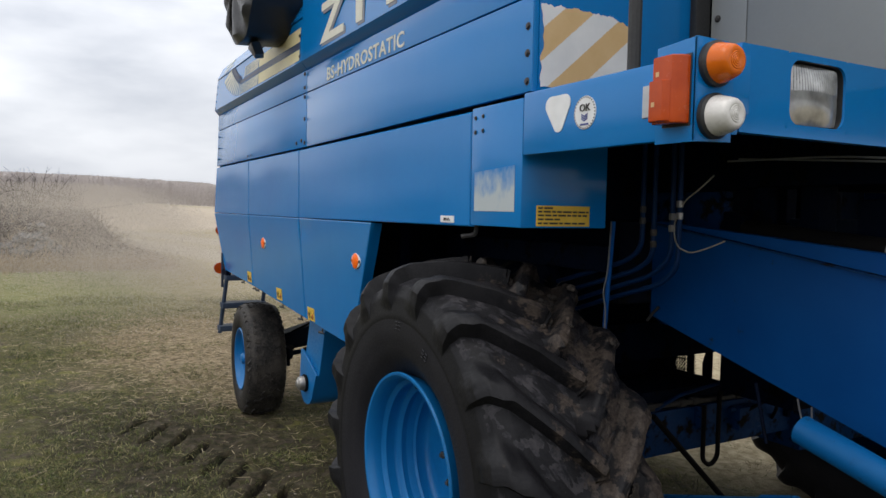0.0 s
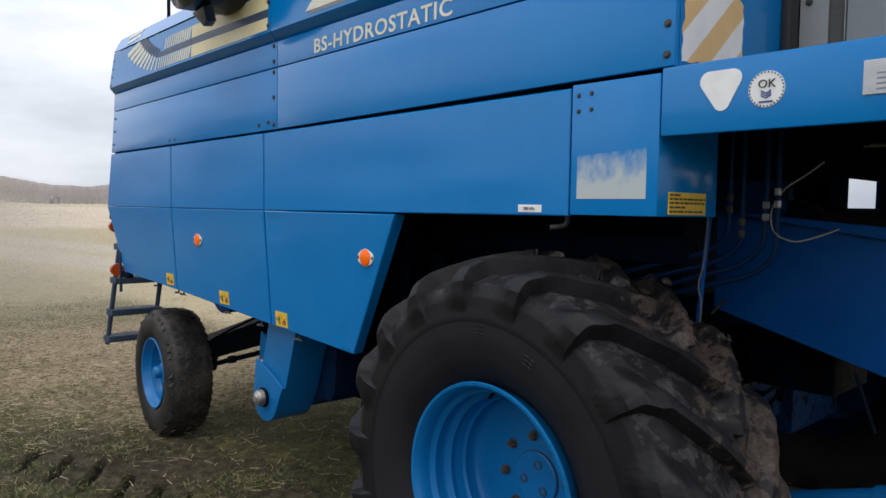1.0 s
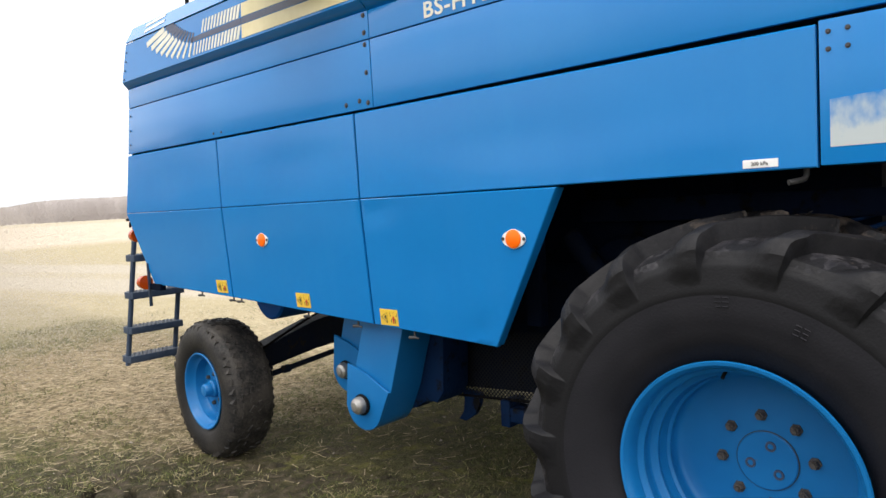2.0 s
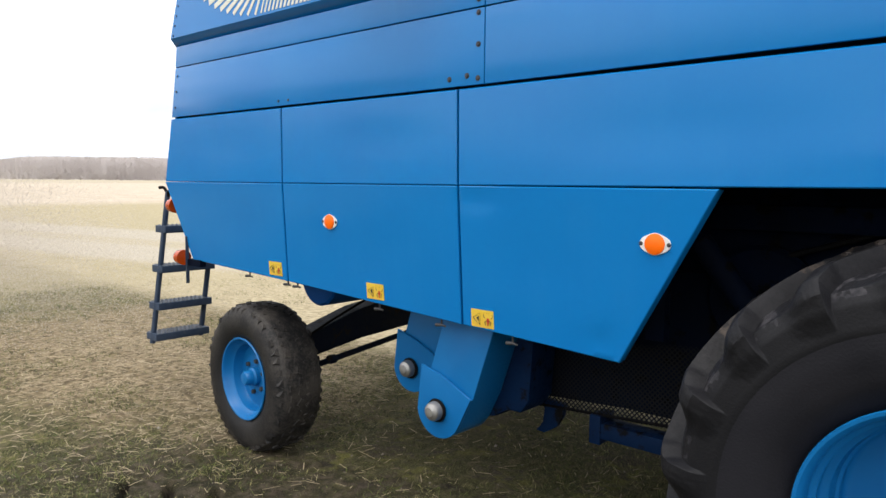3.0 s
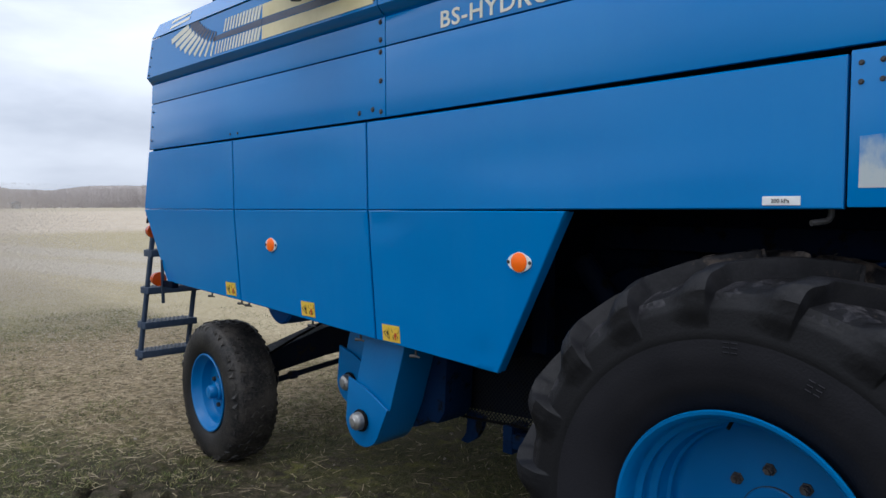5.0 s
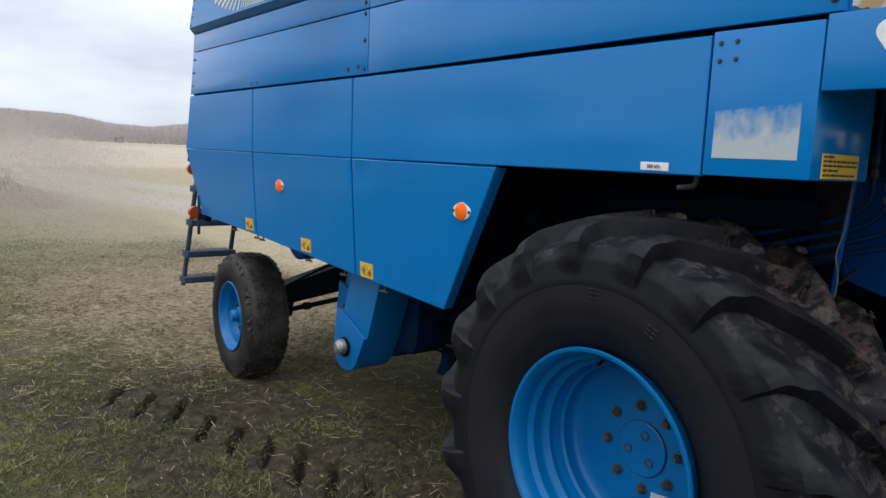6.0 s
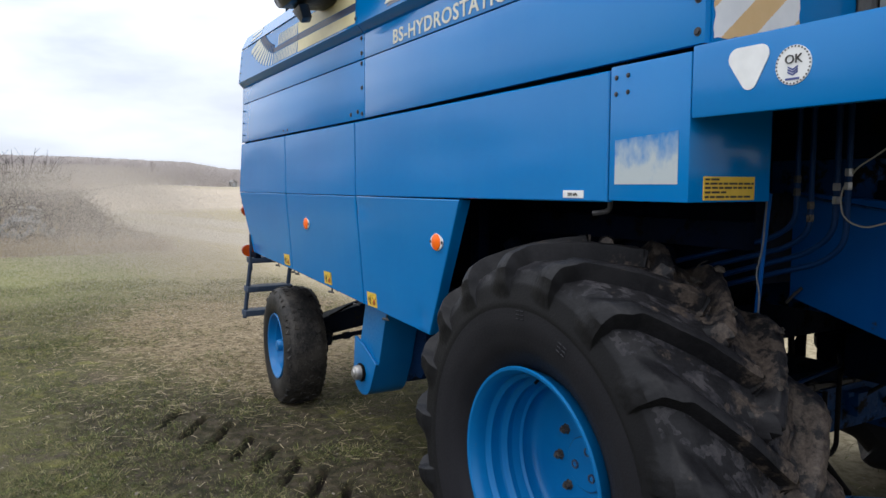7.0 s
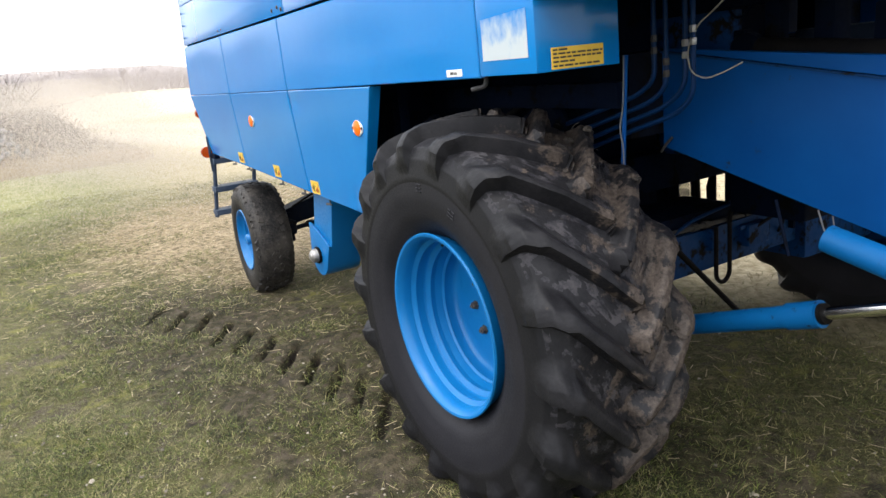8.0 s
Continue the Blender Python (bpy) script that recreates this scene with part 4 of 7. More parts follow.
def warning_label(parent, x, z):
    """Yellow label with a black triangle and a red-black hazard figure as plain shapes."""
    y = lean(z) - 0.0025
    base = part("warning_label", plate([(x - 0.062, lean(z - 0.04) - 0.0025, z - 0.040), (x + 0.062, lean(z - 0.04) - 0.0025, z - 0.040),
                                        (x + 0.062, lean(z + 0.04) - 0.0025, z + 0.040), (x - 0.062, lean(z + 0.04) - 0.0025, z + 0.040)], (0, 0.003, 0)), YELLOW, parent, "yellow warning label")
    bm = bmesh.new()
    tri = [(x - 0.052, z), (x - 0.012, z + 0.026), (x - 0.012, z - 0.026)]
    tube([(px, y - 0.001, pz) for px, pz in tri + tri[:1]], 0.0018, 4, bm)
    box(bm, x - 0.030, x - 0.025, y - 0.0025, y, z - 0.004, z + 0.006)
    box(bm, x - 0.024, x - 0.019, y - 0.0025, y, z - 0.010, z + 0.011)
    for s in (-1, 1):
        arc = [(x + 0.032 + s * (0.013 + 0.012 * math.cos(a)), y - 0.001, z + 0.018 + 0.013 * math.sin(a)) for a in [radians(-70 + 28 * i) for i in range(9)]]
        tube(arc, 0.0017, 4, bm)
        tube([(x + 0.032 + s * 0.006, y - 0.001, z - 0.006), (x + 0.032 + s * 0.017, y - 0.001, z - 0.010), (x + 0.032 + s * 0.012, y - 0.001, z - 0.026)], 0.0016, 4, bm)
    ob = new("print", mesh_of("print", bm, INK))
    ob.parent = parent
    bm = boxed(x + 0.027, x + 0.038, y - 0.002, y, z - 0.016, z + 0.006)
    box(bm, x + 0.023, x + 0.042, y - 0.002, y, z - 0.008, z - 0.003)
    box(bm, x + 0.030, x + 0.035, y - 0.0025, y, z - 0.028, z - 0.010)
    part("print", bm, REDINK, parent)
    return base


warning_label(doors[2], -1.940, 1.082)
warning_label(doors[1], -2.627, 1.128)
warning_label(doors[0], -3.470, 1.170)


def catch(parent, x, y, z):
    """Small turn catch under a door's lower edge."""
    bm = tube([(x, y + 0.02, z + 0.03), (x, y + 0.02, z - 0.006)], 0.005, 6)
    tube(rounded([(x - 0.026, y + 0.008, z - 0.006), (x + 0.008, y + 0.014, z - 0.004), (x + 0.026, y + 0.02, z - 0.009)], 0.015), 0.008, 8, bm, taper=0.005)
    return part("door_catch", bm, DARKBOLT, parent, "small dark metal door catch")


for x, z, d in ((-3.30, 1.085, 0), (-3.39, 1.088, 0), (-3.78, 1.10, 0), (-2.62, 1.042, 1), (-2.20, 1.020, 1), (-1.79, 0.998, 2)):
    catch(doors[d], x, 0.05, z)
part("latch_lever", tube(rounded([(-0.05, 0.06, 1.70), (-0.05, 0.06, 1.640), (-0.09, 0.02, 1.632)], 0.02), 0.009, 8), DARKBOLT, doors[2])
part("door_handle", tube(rounded([(-4.66, 0.03, 1.60), (-4.70, 0.03, 1.60), (-4.705, 0.03, 1.56)], 0.02), 0.009, 8), BLACK, doors[0])

# stickers and plates on the side
lab = part("pressure_label", boxed(-0.217, -0.112, -0.003, 0.001, 1.682, 1.708, bevel=0.001, seg=1), WHITE, doors[2], "small white tyre pressure label")
lettering("200 kPa", 0.016, on_side(-0.192, -0.0034, 1.6895), INK, doors[2], "label_text", "black printed text")


def worn_patch():
    """A pale rectangle of old paint; its upper half has worn off in streaks."""
    return plate([(0.032, -0.0016, 1.728), (0.284, -0.0016, 1.728), (0.284, -0.0016, 1.880), (0.032, -0.0016, 1.864)], (0, 0.001, 0))


PATCH, pn, pl, pb = nodes_of("worn_pale_paint")
_co = pn.new("ShaderNodeTexCoord")
_mp = pn.new("ShaderNodeMapping")
_mp.inputs["Scale"].default_value = (1.0, 1.0, 0.62)
_tx = pn.new("ShaderNodeTexNoise")
_tx.inputs["Scale"].default_value, _tx.inputs["Detail"].default_value = 24.0, 8.0
_sp = pn.new("ShaderNodeSeparateXYZ")
_gr = pn.new("ShaderNodeMapRange")
_gr.inputs["From Min"].default_value, _gr.inputs["From Max"].default_value = 1.735, 1.880
_gr.inputs["To Min"].default_value, _gr.inputs["To Max"].default_value = -0.30, 0.30
_ad = pn.new("ShaderNodeMath")
_st = pn.new("ShaderNodeMapRange")
_st.inputs["From Min"].default_value, _st.inputs["From Max"].default_value = 0.34, 0.80
_mx = pn.new("ShaderNodeMix")
_mx.data_type = "RGBA"
_mx.inputs[6].default_value, _mx.inputs[7].default_value = (0.40, 0.44, 0.45, 1), (0.004, 0.165, 0.450, 1)
pl.new(_co.outputs["Object"], _mp.inputs["Vector"])
pl.new(_mp.outputs["Vector"], _tx.inputs["Vector"])
pl.new(_co.outputs["Object"], _sp.inputs[0])
pl.new(_sp.outputs["Z"], _gr.inputs["Value"])
pl.new(_tx.outputs["Fac"], _ad.inputs[0])
pl.new(_gr.outputs["Result"], _ad.inputs[1])
pl.new(_ad.outputs[0], _st.inputs["Value"])
pl.new(_st.outputs["Result"], _mx.inputs[0])
pl.new(_mx.outputs[2], pb.inputs["Base Color"])
pb.inputs["Roughness"].default_value = 0.32
pb.inputs["Specular IOR Level"].default_value = 0.3
part("worn_patch", worn_patch(), PATCH, toolbox, "pale rectangle worn away along its upper edge", smooth=False)

info = part("info_label", boxed(0.320, 0.3245, 0.060, 0.281, 1.682, 1.750, bevel=0.0006, seg=1), YELLOW, toolbox, "yellow information label with small print")
bm = bmesh.new()
rnd = random.Random(8)
for i, (ln, z) in enumerate(((0.03, 1.742), (0.20, 1.730), (0.205, 1.718), (0.08, 1.705), (0.19, 1.692))):
    y = 0.066
    while y < 0.066 + ln:
        w = 0.014 + 0.022 * rnd.random()
        box(bm, 0.3240, 0.3252, y, min(y + w, 0.276), z - 0.0030, z + 0.0030)
        y += w + 0.005
part("print", bm, INK, toolbox, smooth=False)

# ---- decals on the hood ----
def hood_y(z):
    return Y_HOOD + 0.012 * max(0, z - (Z_BAND + 0.048)) / 0.253 - 0.0022


def strip(points, bm=None):
    return plate([(x, hood_y(z), z) for x, z in points], (0, 0.0016, 0), bm=bm)


part("stripe", strip([(-2.925, 2.598), (-1.955, 2.598), (-1.955, 2.662), (-2.925, 2.672)]), CREAM, hood_rear, "cream stripe")
part("stripe", strip([(-2.925, 2.676), (-1.955, 2.666), (-1.955, 2.702), (-2.925, 2.712)]), DECAL_DARK, hood_rear, "dark stripe")
part("stripe", strip([(-2.925, 2.716), (-1.955, 2.706), (-1.955, 2.790), (-2.925, 2.790)]), CREAM, hood_rear, "cream stripe")
for i in range(15):
    x = -2.945 - 0.036 * i
    w = 0.026 - 0.0009 * i
    part("bar", strip([(x - w - 0.012, 2.600), (x - 0.012, 2.600), (x + 0.012, 2.672), (x - w + 0.012, 2.672)]), LETTER, hood_rear)
    if i < 12:
        part("bar", strip([(x - w - 0.012, 2.716), (x - 0.012, 2.716), (x + 0.012, 2.790), (x - w + 0.012, 2.790)]), LETTER, hood_rear)


def arc_point(a, c, sag, u):
    """A point on a shallow arc from a to c."""
    p = Vector(a).lerp(Vector(c), u)
    return p + Vector((-0.55, -1.0)) * sag * 4 * u * (1 - u)


for i in range(9):
    u = i / 8
    q, p = arc_point((-3.525, 2.598), (-4.085, 2.775), 0.030, u), arc_point((-3.490, 2.676), (-3.835, 2.832), 0.018, u)
    v = Vector((-(q - p).y, (q - p).x)).normalized() * (0.0095 + 0.001 * i)
    part("bar", strip([tuple(p + v), tuple(p - v), tuple(q - v), tuple(q + v)]), LETTER, hood_rear)
part("stripe", strip([(-3.50, 2.681), (-2.93, 2.676), (-2.93, 2.712), (-3.50, 2.708)]), DECAL_DARK, hood_rear, "dark stripe")
for i in range(9):
    u = i / 8
    q, p = arc_point((-3.488, 2.680), (-3.815, 2.828), 0.018, u), arc_point((-3.462, 2.735), (-3.700, 2.836), 0.010, u)
    v = Vector((-(q - p).y, (q - p).x)).normalized() * (0.0095 + 0.0006 * i)
    part("bar", strip([tuple(p + v), tuple(p - v), tuple(q - v), tuple(q + v)]), DECAL_DARK, hood_rear)
for x, z in ((-4.12, 2.862), (-4.135, 2.905)):
    ya, yb = Y_HOOD + 0.006 + 0.044 * (z - 2.846) / 0.099 - 0.003, Y_HOOD + 0.006 + 0.044 * (z - 2.826) / 0.099 - 0.003
    part("bar", plate([(x, ya, z), (x + 0.27, yb, z + 0.018), (x + 0.275, yb + 0.008, z + 0.038), (x + 0.01, ya + 0.008, z + 0.020)], (0, 0.0016, 0)), LETTER, hood_rear)
for word, x, wide in (("Z", -1.560, 1.85), ("1", -1.150, 2.0), ("1", -0.790, 2.0)):
    lettering(word, 0.285, on_side(x, hood_y(2.62) - 0.0005, 2.624), LETTER, hood_front, "lettering", "large ivory letter", extrude=0.0015, stretch=wide, heavy=0.007)
    lettering(word, 0.285, on_side(x + 0.022, hood_y(2.62) + 0.0008, 2.608), SHADE_GREY, hood_front, "lettering_edge", "grey drop edge of the letter", extrude=0.0010, stretch=wide, heavy=0.007)
lettering("BS-HYDROSTATIC", 0.094, on_side(-1.556, -0.0015, 2.4245), LETTER, belt_front, "lettering", "ivory letters", extrude=0.0012, stretch=1.20, heavy=0.0014, space=1.09)

# hazard sticker on the forward-facing sheet: diagonal bands with torn edges
def hazard():
    rnd = random.Random(2)
    y0, y1, z0, z1 = 0.028, 0.396, 2.125, 2.382
    torn = lambda y, z, k: 0.012 * noise.noise(Vector((y * 21, z * 21, k)))
    def outline(u, v):
        left = y0 + torn(0, z0 + v * 0.25, 1.0) * 1.6 + 0.03 * max(0, 0.5 - abs(v - 0.55)) * 0.8
        right = y1 + torn(3, z0 + v * 0.25, 5.0) * 0.7
        y = left + u * (right - left)
        low = z0 + torn(y, 0, 7.0) + 0.030 * max(0, u - 0.15)
        high = z1 + torn(y, 1, 9.0) * 1.6 + 0.5 * torn(y * 4, 1, 2.0) - 0.006 * u - 0.10 * max(0.0, u - 0.78)
        return y, low + v * (high - low)
    n = 110
    white, tan = bmesh.new(), bmesh.new()
    for i in range(n):
        for j in range(n):
            ym, zm = outline((i + 0.5) / n, (j + 0.5) / n)
            bm = tan if math.floor((ym - (zm - 2.134) / 0.85 + 0.049) / 0.117) % 2 else white
            ps = [outline(*q) for q in ((i / n, j / n), ((i + 1) / n, j / n), ((i + 1) / n, (j + 1) / n), (i / n, (j + 1) / n))]
            bm.faces.new([bm.verts.new((0.3676, y, z)) for y, z in ps])
    for bm in (white, tan):
        bmesh.ops.remove_doubles(bm, verts=bm.verts, dist=1e-5)
    return white, tan


w_bm, t_bm = hazard()
part("hazard_sticker", w_bm, STICKER, front_sheet, "white bands of a torn hazard sticker", smooth=False)
part("hazard_band", t_bm, TAN, front_sheet, "faded tan bands of the hazard sticker", smooth=False)

# ---- platform in front of the hull ----
XF = 1.12
platform = part("platform_skirt", boxed(0.326, XF, -0.002, 0.028, 1.908, 2.104, bevel=0.007), BLUE, combine, "blue platform skirt with round stickers")
HL = (0.200, 0.412, 1.946, 2.098)
bm = boxed(XF - 0.03, XF, 0.030, HL[0] - 0.010, 1.916, 2.114)
box(bm, XF - 0.03, XF, HL[1] + 0.010, 3.05, 1.916, 2.114)
box(bm, XF - 0.03, XF, HL[0] - 0.010, HL[1] + 0.010, 1.916, 1.936)
front_beam = part("front_beam", bm, BLUE, combine, "blue front beam with a sunken headlamp")
part("platform_floor", boxed(0.37, XF - 0.032, 0.030, 3.05, 2.070, 2.098), DARK, combine)
bm = bmesh.new()
for x in (0.45, 0.75):
    box(bm, x, x + 0.05, 0.05, 3.0, 1.98, 2.068, bevel=0.005)
part("floor_beam", bm, DARK, combine)
# stickers
tri = []
for cx, cz, rr, a0, a1 in ((0.538, 2.049, 0.025, -22, 93), (0.472, 2.047, 0.027, 93, 208), (0.508, 1.988, 0.023, 208, 338)):
    tri += [(cx + rr * math.cos(radians(a0 + (a1 - a0) * i / 8)), cz + rr * math.sin(radians(a0 + (a1 - a0) * i / 8))) for i in range(9)]
part("white_sticker", plate([(x, -0.0042, z) for x, z in tri], (0, 0.003, 0)), WHITE, platform, "blank white three-cornered sticker")
part("ok_sticker", lathe([(0.0, -0.0042), (0.0465, -0.0042), (0.047, -0.002)], (0.628, 0, 2.010), 36), WHITE, platform, "round white inspection sticker")
bm = bmesh.new()
for i in range(30):
    a = 2 * math.pi * i / 30
    lathe([(0.0, -0.0052), (0.0024, -0.0052), (0.0024, -0.004)], (0.628 + 0.0435 * math.cos(a), 0, 2.010 + 0.0435 * math.sin(a)), 6, bm)
part("print", bm, INK, platform)
lettering("OK", 0.030, on_side(0.606, -0.0055, 2.014), INK, platform, "sticker_text", "black letters", stretch=1.05)
bm = bmesh.new()
for s in (-1, 1):
    for k in range(3):
        plate([(0.628, -0.0056, 1.985 + 0.006 * k), (0.628 + s * 0.013, -0.0056, 1.992 + 0.006 * k), (0.628 + s * 0.013, -0.0056, 1.996 + 0.006 * k), (0.628, -0.0056, 1.989 + 0.006 * k)], (0, 0.001, 0), bm=bm)
box(bm, 0.610, 0.646, -0.0056, -0.0045, 1.975, 1.980)
part("emblem", bm, BLUEINK, platform, "small navy emblem", smooth=False)
part("type_plate", boxed(0.853, 0.935, -0.0055, -0.002, 1.970, 2.050, bevel=0.001, seg=1), ALU, platform, "bare metal type plate")
bm = bmesh.new()
for i in range(4):
    box(bm, 0.882, 0.928 - 0.008 * (i % 2), -0.0064, -0.0052, 1.980 + 0.012 * i, 1.984 + 0.012 * i)
part("print", bm, SHADE_GREY, platform, smooth=False)
bolt_at(platform, 0.93, 0.012, 2.108, SMALLBOLT)

# lamp bracket on the corner
BX, BY = 1.152, -0.145
bm = plate([(1.040, BY, 1.882), (BX, BY, 1.882), (BX, BY, 2.100), (1.040, BY, 2.092)], (0, 0.008, 0), 0.002)
plate([(BX - 0.008, BY, 1.882), (BX - 0.008, -0.034, 1.886), (BX - 0.008, -0.032, 2.03), (BX - 0.008, -0.050, 2.099), (BX - 0.008, BY, 2.100)], (0.008, 0, 0), 0.002, bm=bm)
box(bm, 1.045, 1.075, BY + 0.006, -0.002, 1.93, 2.03, bevel=0.003)
box(bm, 1.10, BX - 0.008, -0.06, 0.031, 1.95, 2.08, bevel=0.003)
bracket = part("lamp_bracket", bm, BLUE, combine, "blue sheet bracket carrying three lamps")


def round_lamp(y, z, material, name, label, deep=1.0):
    base = part(name + "_base", lathe([(0.0, 0.0), (0.0475, 0.0), (0.0485, 0.012), (0.043, 0.017)], (BX, y, z), 28, axis="x"), RUBBER, bracket)
    bm = lathe([(r, 0.010 + (u - 0.010) * deep) for r, u in ((0.043, 0.010), (0.0425, 0.022), (0.0365, 0.048), (0.0335, 0.058), (0.0290, 0.0645), (0.0225, 0.0672), (0.0185, 0.0662), (0.0172, 0.0680), (0.0140, 0.0670), (0.0127, 0.0686), (0.0095, 0.0677), (0.0082, 0.0692), (0.005, 0.0684), (0.0038, 0.0697), (0.0, 0.0697))],
               (BX, y, z), 32, axis="x")
    return part(name, bm, material, bracket, label)


round_lamp(-0.094, 2.046, AMBER, "indicator_lamp", "round orange lamp lens", 0.84)
round_lamp(-0.094, 1.937, LENS_WHITE, "position_lamp", "round frosted white lamp lens", 0.92)
def side_lamp_shell():
    """Moulded box: a tall back part and a lower front part with a slanted corner."""
    bm = plate([(1.066, BY - 0.003, 1.920), (1.066, BY - 0.036, 1.920), (1.072, BY - 0.042, 1.920), (1.124, BY - 0.042, 1.920), (1.138, BY - 0.024, 1.920), (1.139, BY - 0.003, 1.920)], (0, 0, 0.142), 0.005, 3)
    plate([(1.069, BY - 0.036, 1.924), (1.069, BY - 0.048, 1.924), (1.075, BY - 0.055, 1.924), (1.111, BY - 0.055, 1.924), (1.126, BY - 0.036, 1.924)], (0, 0, 0.086), 0.004, 3, bm=bm)
    return bm


side_lamp = part("side_lamp", side_lamp_shell(), ORANGE_OLD, bracket, "box-shaped orange side lamp, scuffed")
part("side_lamp_base", boxed(1.0635, 1.1415, BY - 0.004, BY - 0.001, 1.916, 2.066, bevel=0.001), RUBBER, bracket)
for x, z, deep in ((1.082, 1.955, 0.055), (1.080, 2.020, 0.042)):
    part("lens_print", boxed(x, x + 0.009, BY - deep - 0.0008, BY - deep + 0.001, z, z + 0.010), TAN, side_lamp)

# headlamp set in the front beam
def rounded_rect(y0, y1, z0, z1, r, k=5):
    out = []
    for cy, cz, a0 in ((y1 - r, z1 - r, 0), (y0 + r, z1 - r, 90), (y0 + r, z0 + r, 180), (y1 - r, z0 + r, 270)):
        out += [(cy + r * math.cos(radians(a0 + 90 * i / k)), cz + r * math.sin(radians(a0 + 90 * i / k))) for i in range(k + 1)]
    return out


ring_in = rounded_rect(*HL, 0.034)
# square surround with a rounded opening that runs back to the lamp
ring_out = []
for y, z in ring_in:
    cy, cz = (HL[0] + HL[1]) / 2, (HL[2] + HL[3]) / 2
    s = max(abs(y - cy) / ((HL[1] - HL[0]) / 2 + 0.010), (z - cz) / (2.114 - cz), (cz - z) / (cz - 1.936))
    ring_out.append((cy + (y - cy) / s, cz + (z - cz) / s))
bm = bmesh.new()
k = len(ring_in)
rings = [[bm.verts.new((x, y, z)) for y, z in ring] for x, ring in ((XF - 0.010, ring_out), (XF, ring_out), (XF, ring_in), (XF - 0.006, [(y * 0.99 + 0.003, z) for y, z in ring_in]))]
for p, q in zip(rings, rings[1:]):
    for i in range(k):
        bm.faces.new((p[i], p[(i + 1) % k], q[(i + 1) % k], q[i]))
part("headlamp_bezel", bm, BLUE, front_beam, "blue headlamp surround")
# black seal whose walls also give the recess its shadow by colour
bm = bmesh.new()
rings = [[bm.verts.new((x, y * 0.99 + 0.003, z)) for y, z in ring_in] for x in (XF - 0.006, XF - 0.075)]
for i in range(k):
    bm.faces.new((rings[0][i], rings[0][(i + 1) % k], rings[1][(i + 1) % k], rings[1][i]))
part("seal_and_shade", bm, RUBBER, front_beam, "black rubber seal round the headlamp, also coloured for the recess shade")


def lens_sheet(x, bulge, ribs):
    """The lamp's glass: a rounded rectangle, bulging, ribbed over its upper part."""
    bm = bmesh.new()
    cols, rows = 44, 22
    cy, cz = (HL[0] + HL[1]) / 2, (HL[2] + HL[3]) / 2
    hy, hz = (HL[1] - HL[0]) / 2 - 0.004, (HL[3] - HL[2]) / 2 - 0.004
    grid = []
    for i in range(cols + 1):
        u = 2 * i / cols - 1
        col = []
        for j in range(rows + 1):
            v = 2 * j / rows - 1
            k = 1 - 0.06 * v ** 4
            rib = (0.0010 if i % 2 else -0.0008) * ribs * (1 if v > 0.05 else 0.12 if v > -0.35 else 0.55)
            col.append(bm.verts.new((x + bulge * (1 - u * u) * (1 - v * v) + rib, cy + u * hy * k, cz + v * hz * (1 - 0.06 * u ** 4))))
        grid.append(col)
    for i in range(cols):
        for j in range(rows):
            bm.faces.new((grid[i][j], grid[i + 1][j], grid[i + 1][j + 1], grid[i][j + 1]))
    return bm


part("headlamp_lens", lens_sheet(XF - 0.018, 0.013, 1.0), REFLECTOR, front_beam, "ribbed grey headlamp glass")
part("headlamp_gasket", boxed(XF - 0.082, XF - 0.062, HL[0] - 0.01, HL[1] + 0.01, HL[2] - 0.008, HL[3] + 0.008), RUBBER, front_beam)

# handrail posts and cab wall above the platform
rail = part("handrail", tube([(0.775, 0.035, 2.098), (0.765, 0.045, 3.2)], 0.018, 10), RUBBER, combine, "dark handrail post")
part("handrail_foot", boxed(0.735, 0.815, 0.010, 0.075, 2.0985, 2.106, bevel=0.002), BLACK, rail)
part("door_seal", boxed(0.367, 0.400, 0.672, 0.742, 2.100, 3.3, bevel=0.008), RUBBER, combine, "black rubber door seal")
cab = part("cab_wall", boxed(0.400, 0.548, 0.745, 0.775, 2.099, 3.3, bevel=0.004), GREY_PANEL, combine, "grey sheet-metal cab wall")
part("cab_wall", boxed(0.552, 2.10, 0.745, 0.775, 2.099, 3.3, bevel=0.004), GREY_PANEL, combine, "grey sheet-metal cab wall")
part("cab_body", boxed(0.42, 2.08, 0.78, 2.45, 2.10, 3.32), GREY_PANEL, combine)
for z in (2.21, 2.42):
    bolt_at(cab, 0.43, 0.744, z)

# ---- front wheel ----
FX, FZ, FY = -0.220, 0.716, 0.165


def tyre_section(u):
    """Half the carcass, from the bead (0) over the shoulder to the crown (1): radius and distance from the middle plane."""
    keys = [(0.355, 0.235), (0.392, 0.275), (0.455, 0.316), (0.530, 0.334), (0.610, 0.337), (0.680, 0.330), (0.722, 0.308), (0.748, 0.255), (0.763, 0.13), (0.768, 0.0)]
    x = u * (len(keys) - 1)
    i = min(int(x), len(keys) - 2)
    f = x - i
    return tuple(a + (c - a) * f for a, c in zip(keys[i], keys[i + 1]))


INBOARD = 0.80


def settle(bm, floor):
    """Flattens what would sink below the turf."""
    for v in bm.verts:
        if v.co.z < floor:
            v.co.z = floor - 0.25 * (floor - v.co.z)


def wheel_point(theta, r, off):
    return Vector((FX + r * math.sin(theta), FY + off, FZ + r * math.cos(theta)))


def front_tyre():
    bm = bmesh.new()
    half = [tyre_section(i / 27) for i in range(28)]
    prof = [(r, -o) for r, o in half] + [(r, o * INBOARD) for r, o in half[::-1][1:]]
    lathe(prof, (FX, FY, FZ), 120, bm)
    settle(bm, -0.035)
    return bm


LUGS = 18
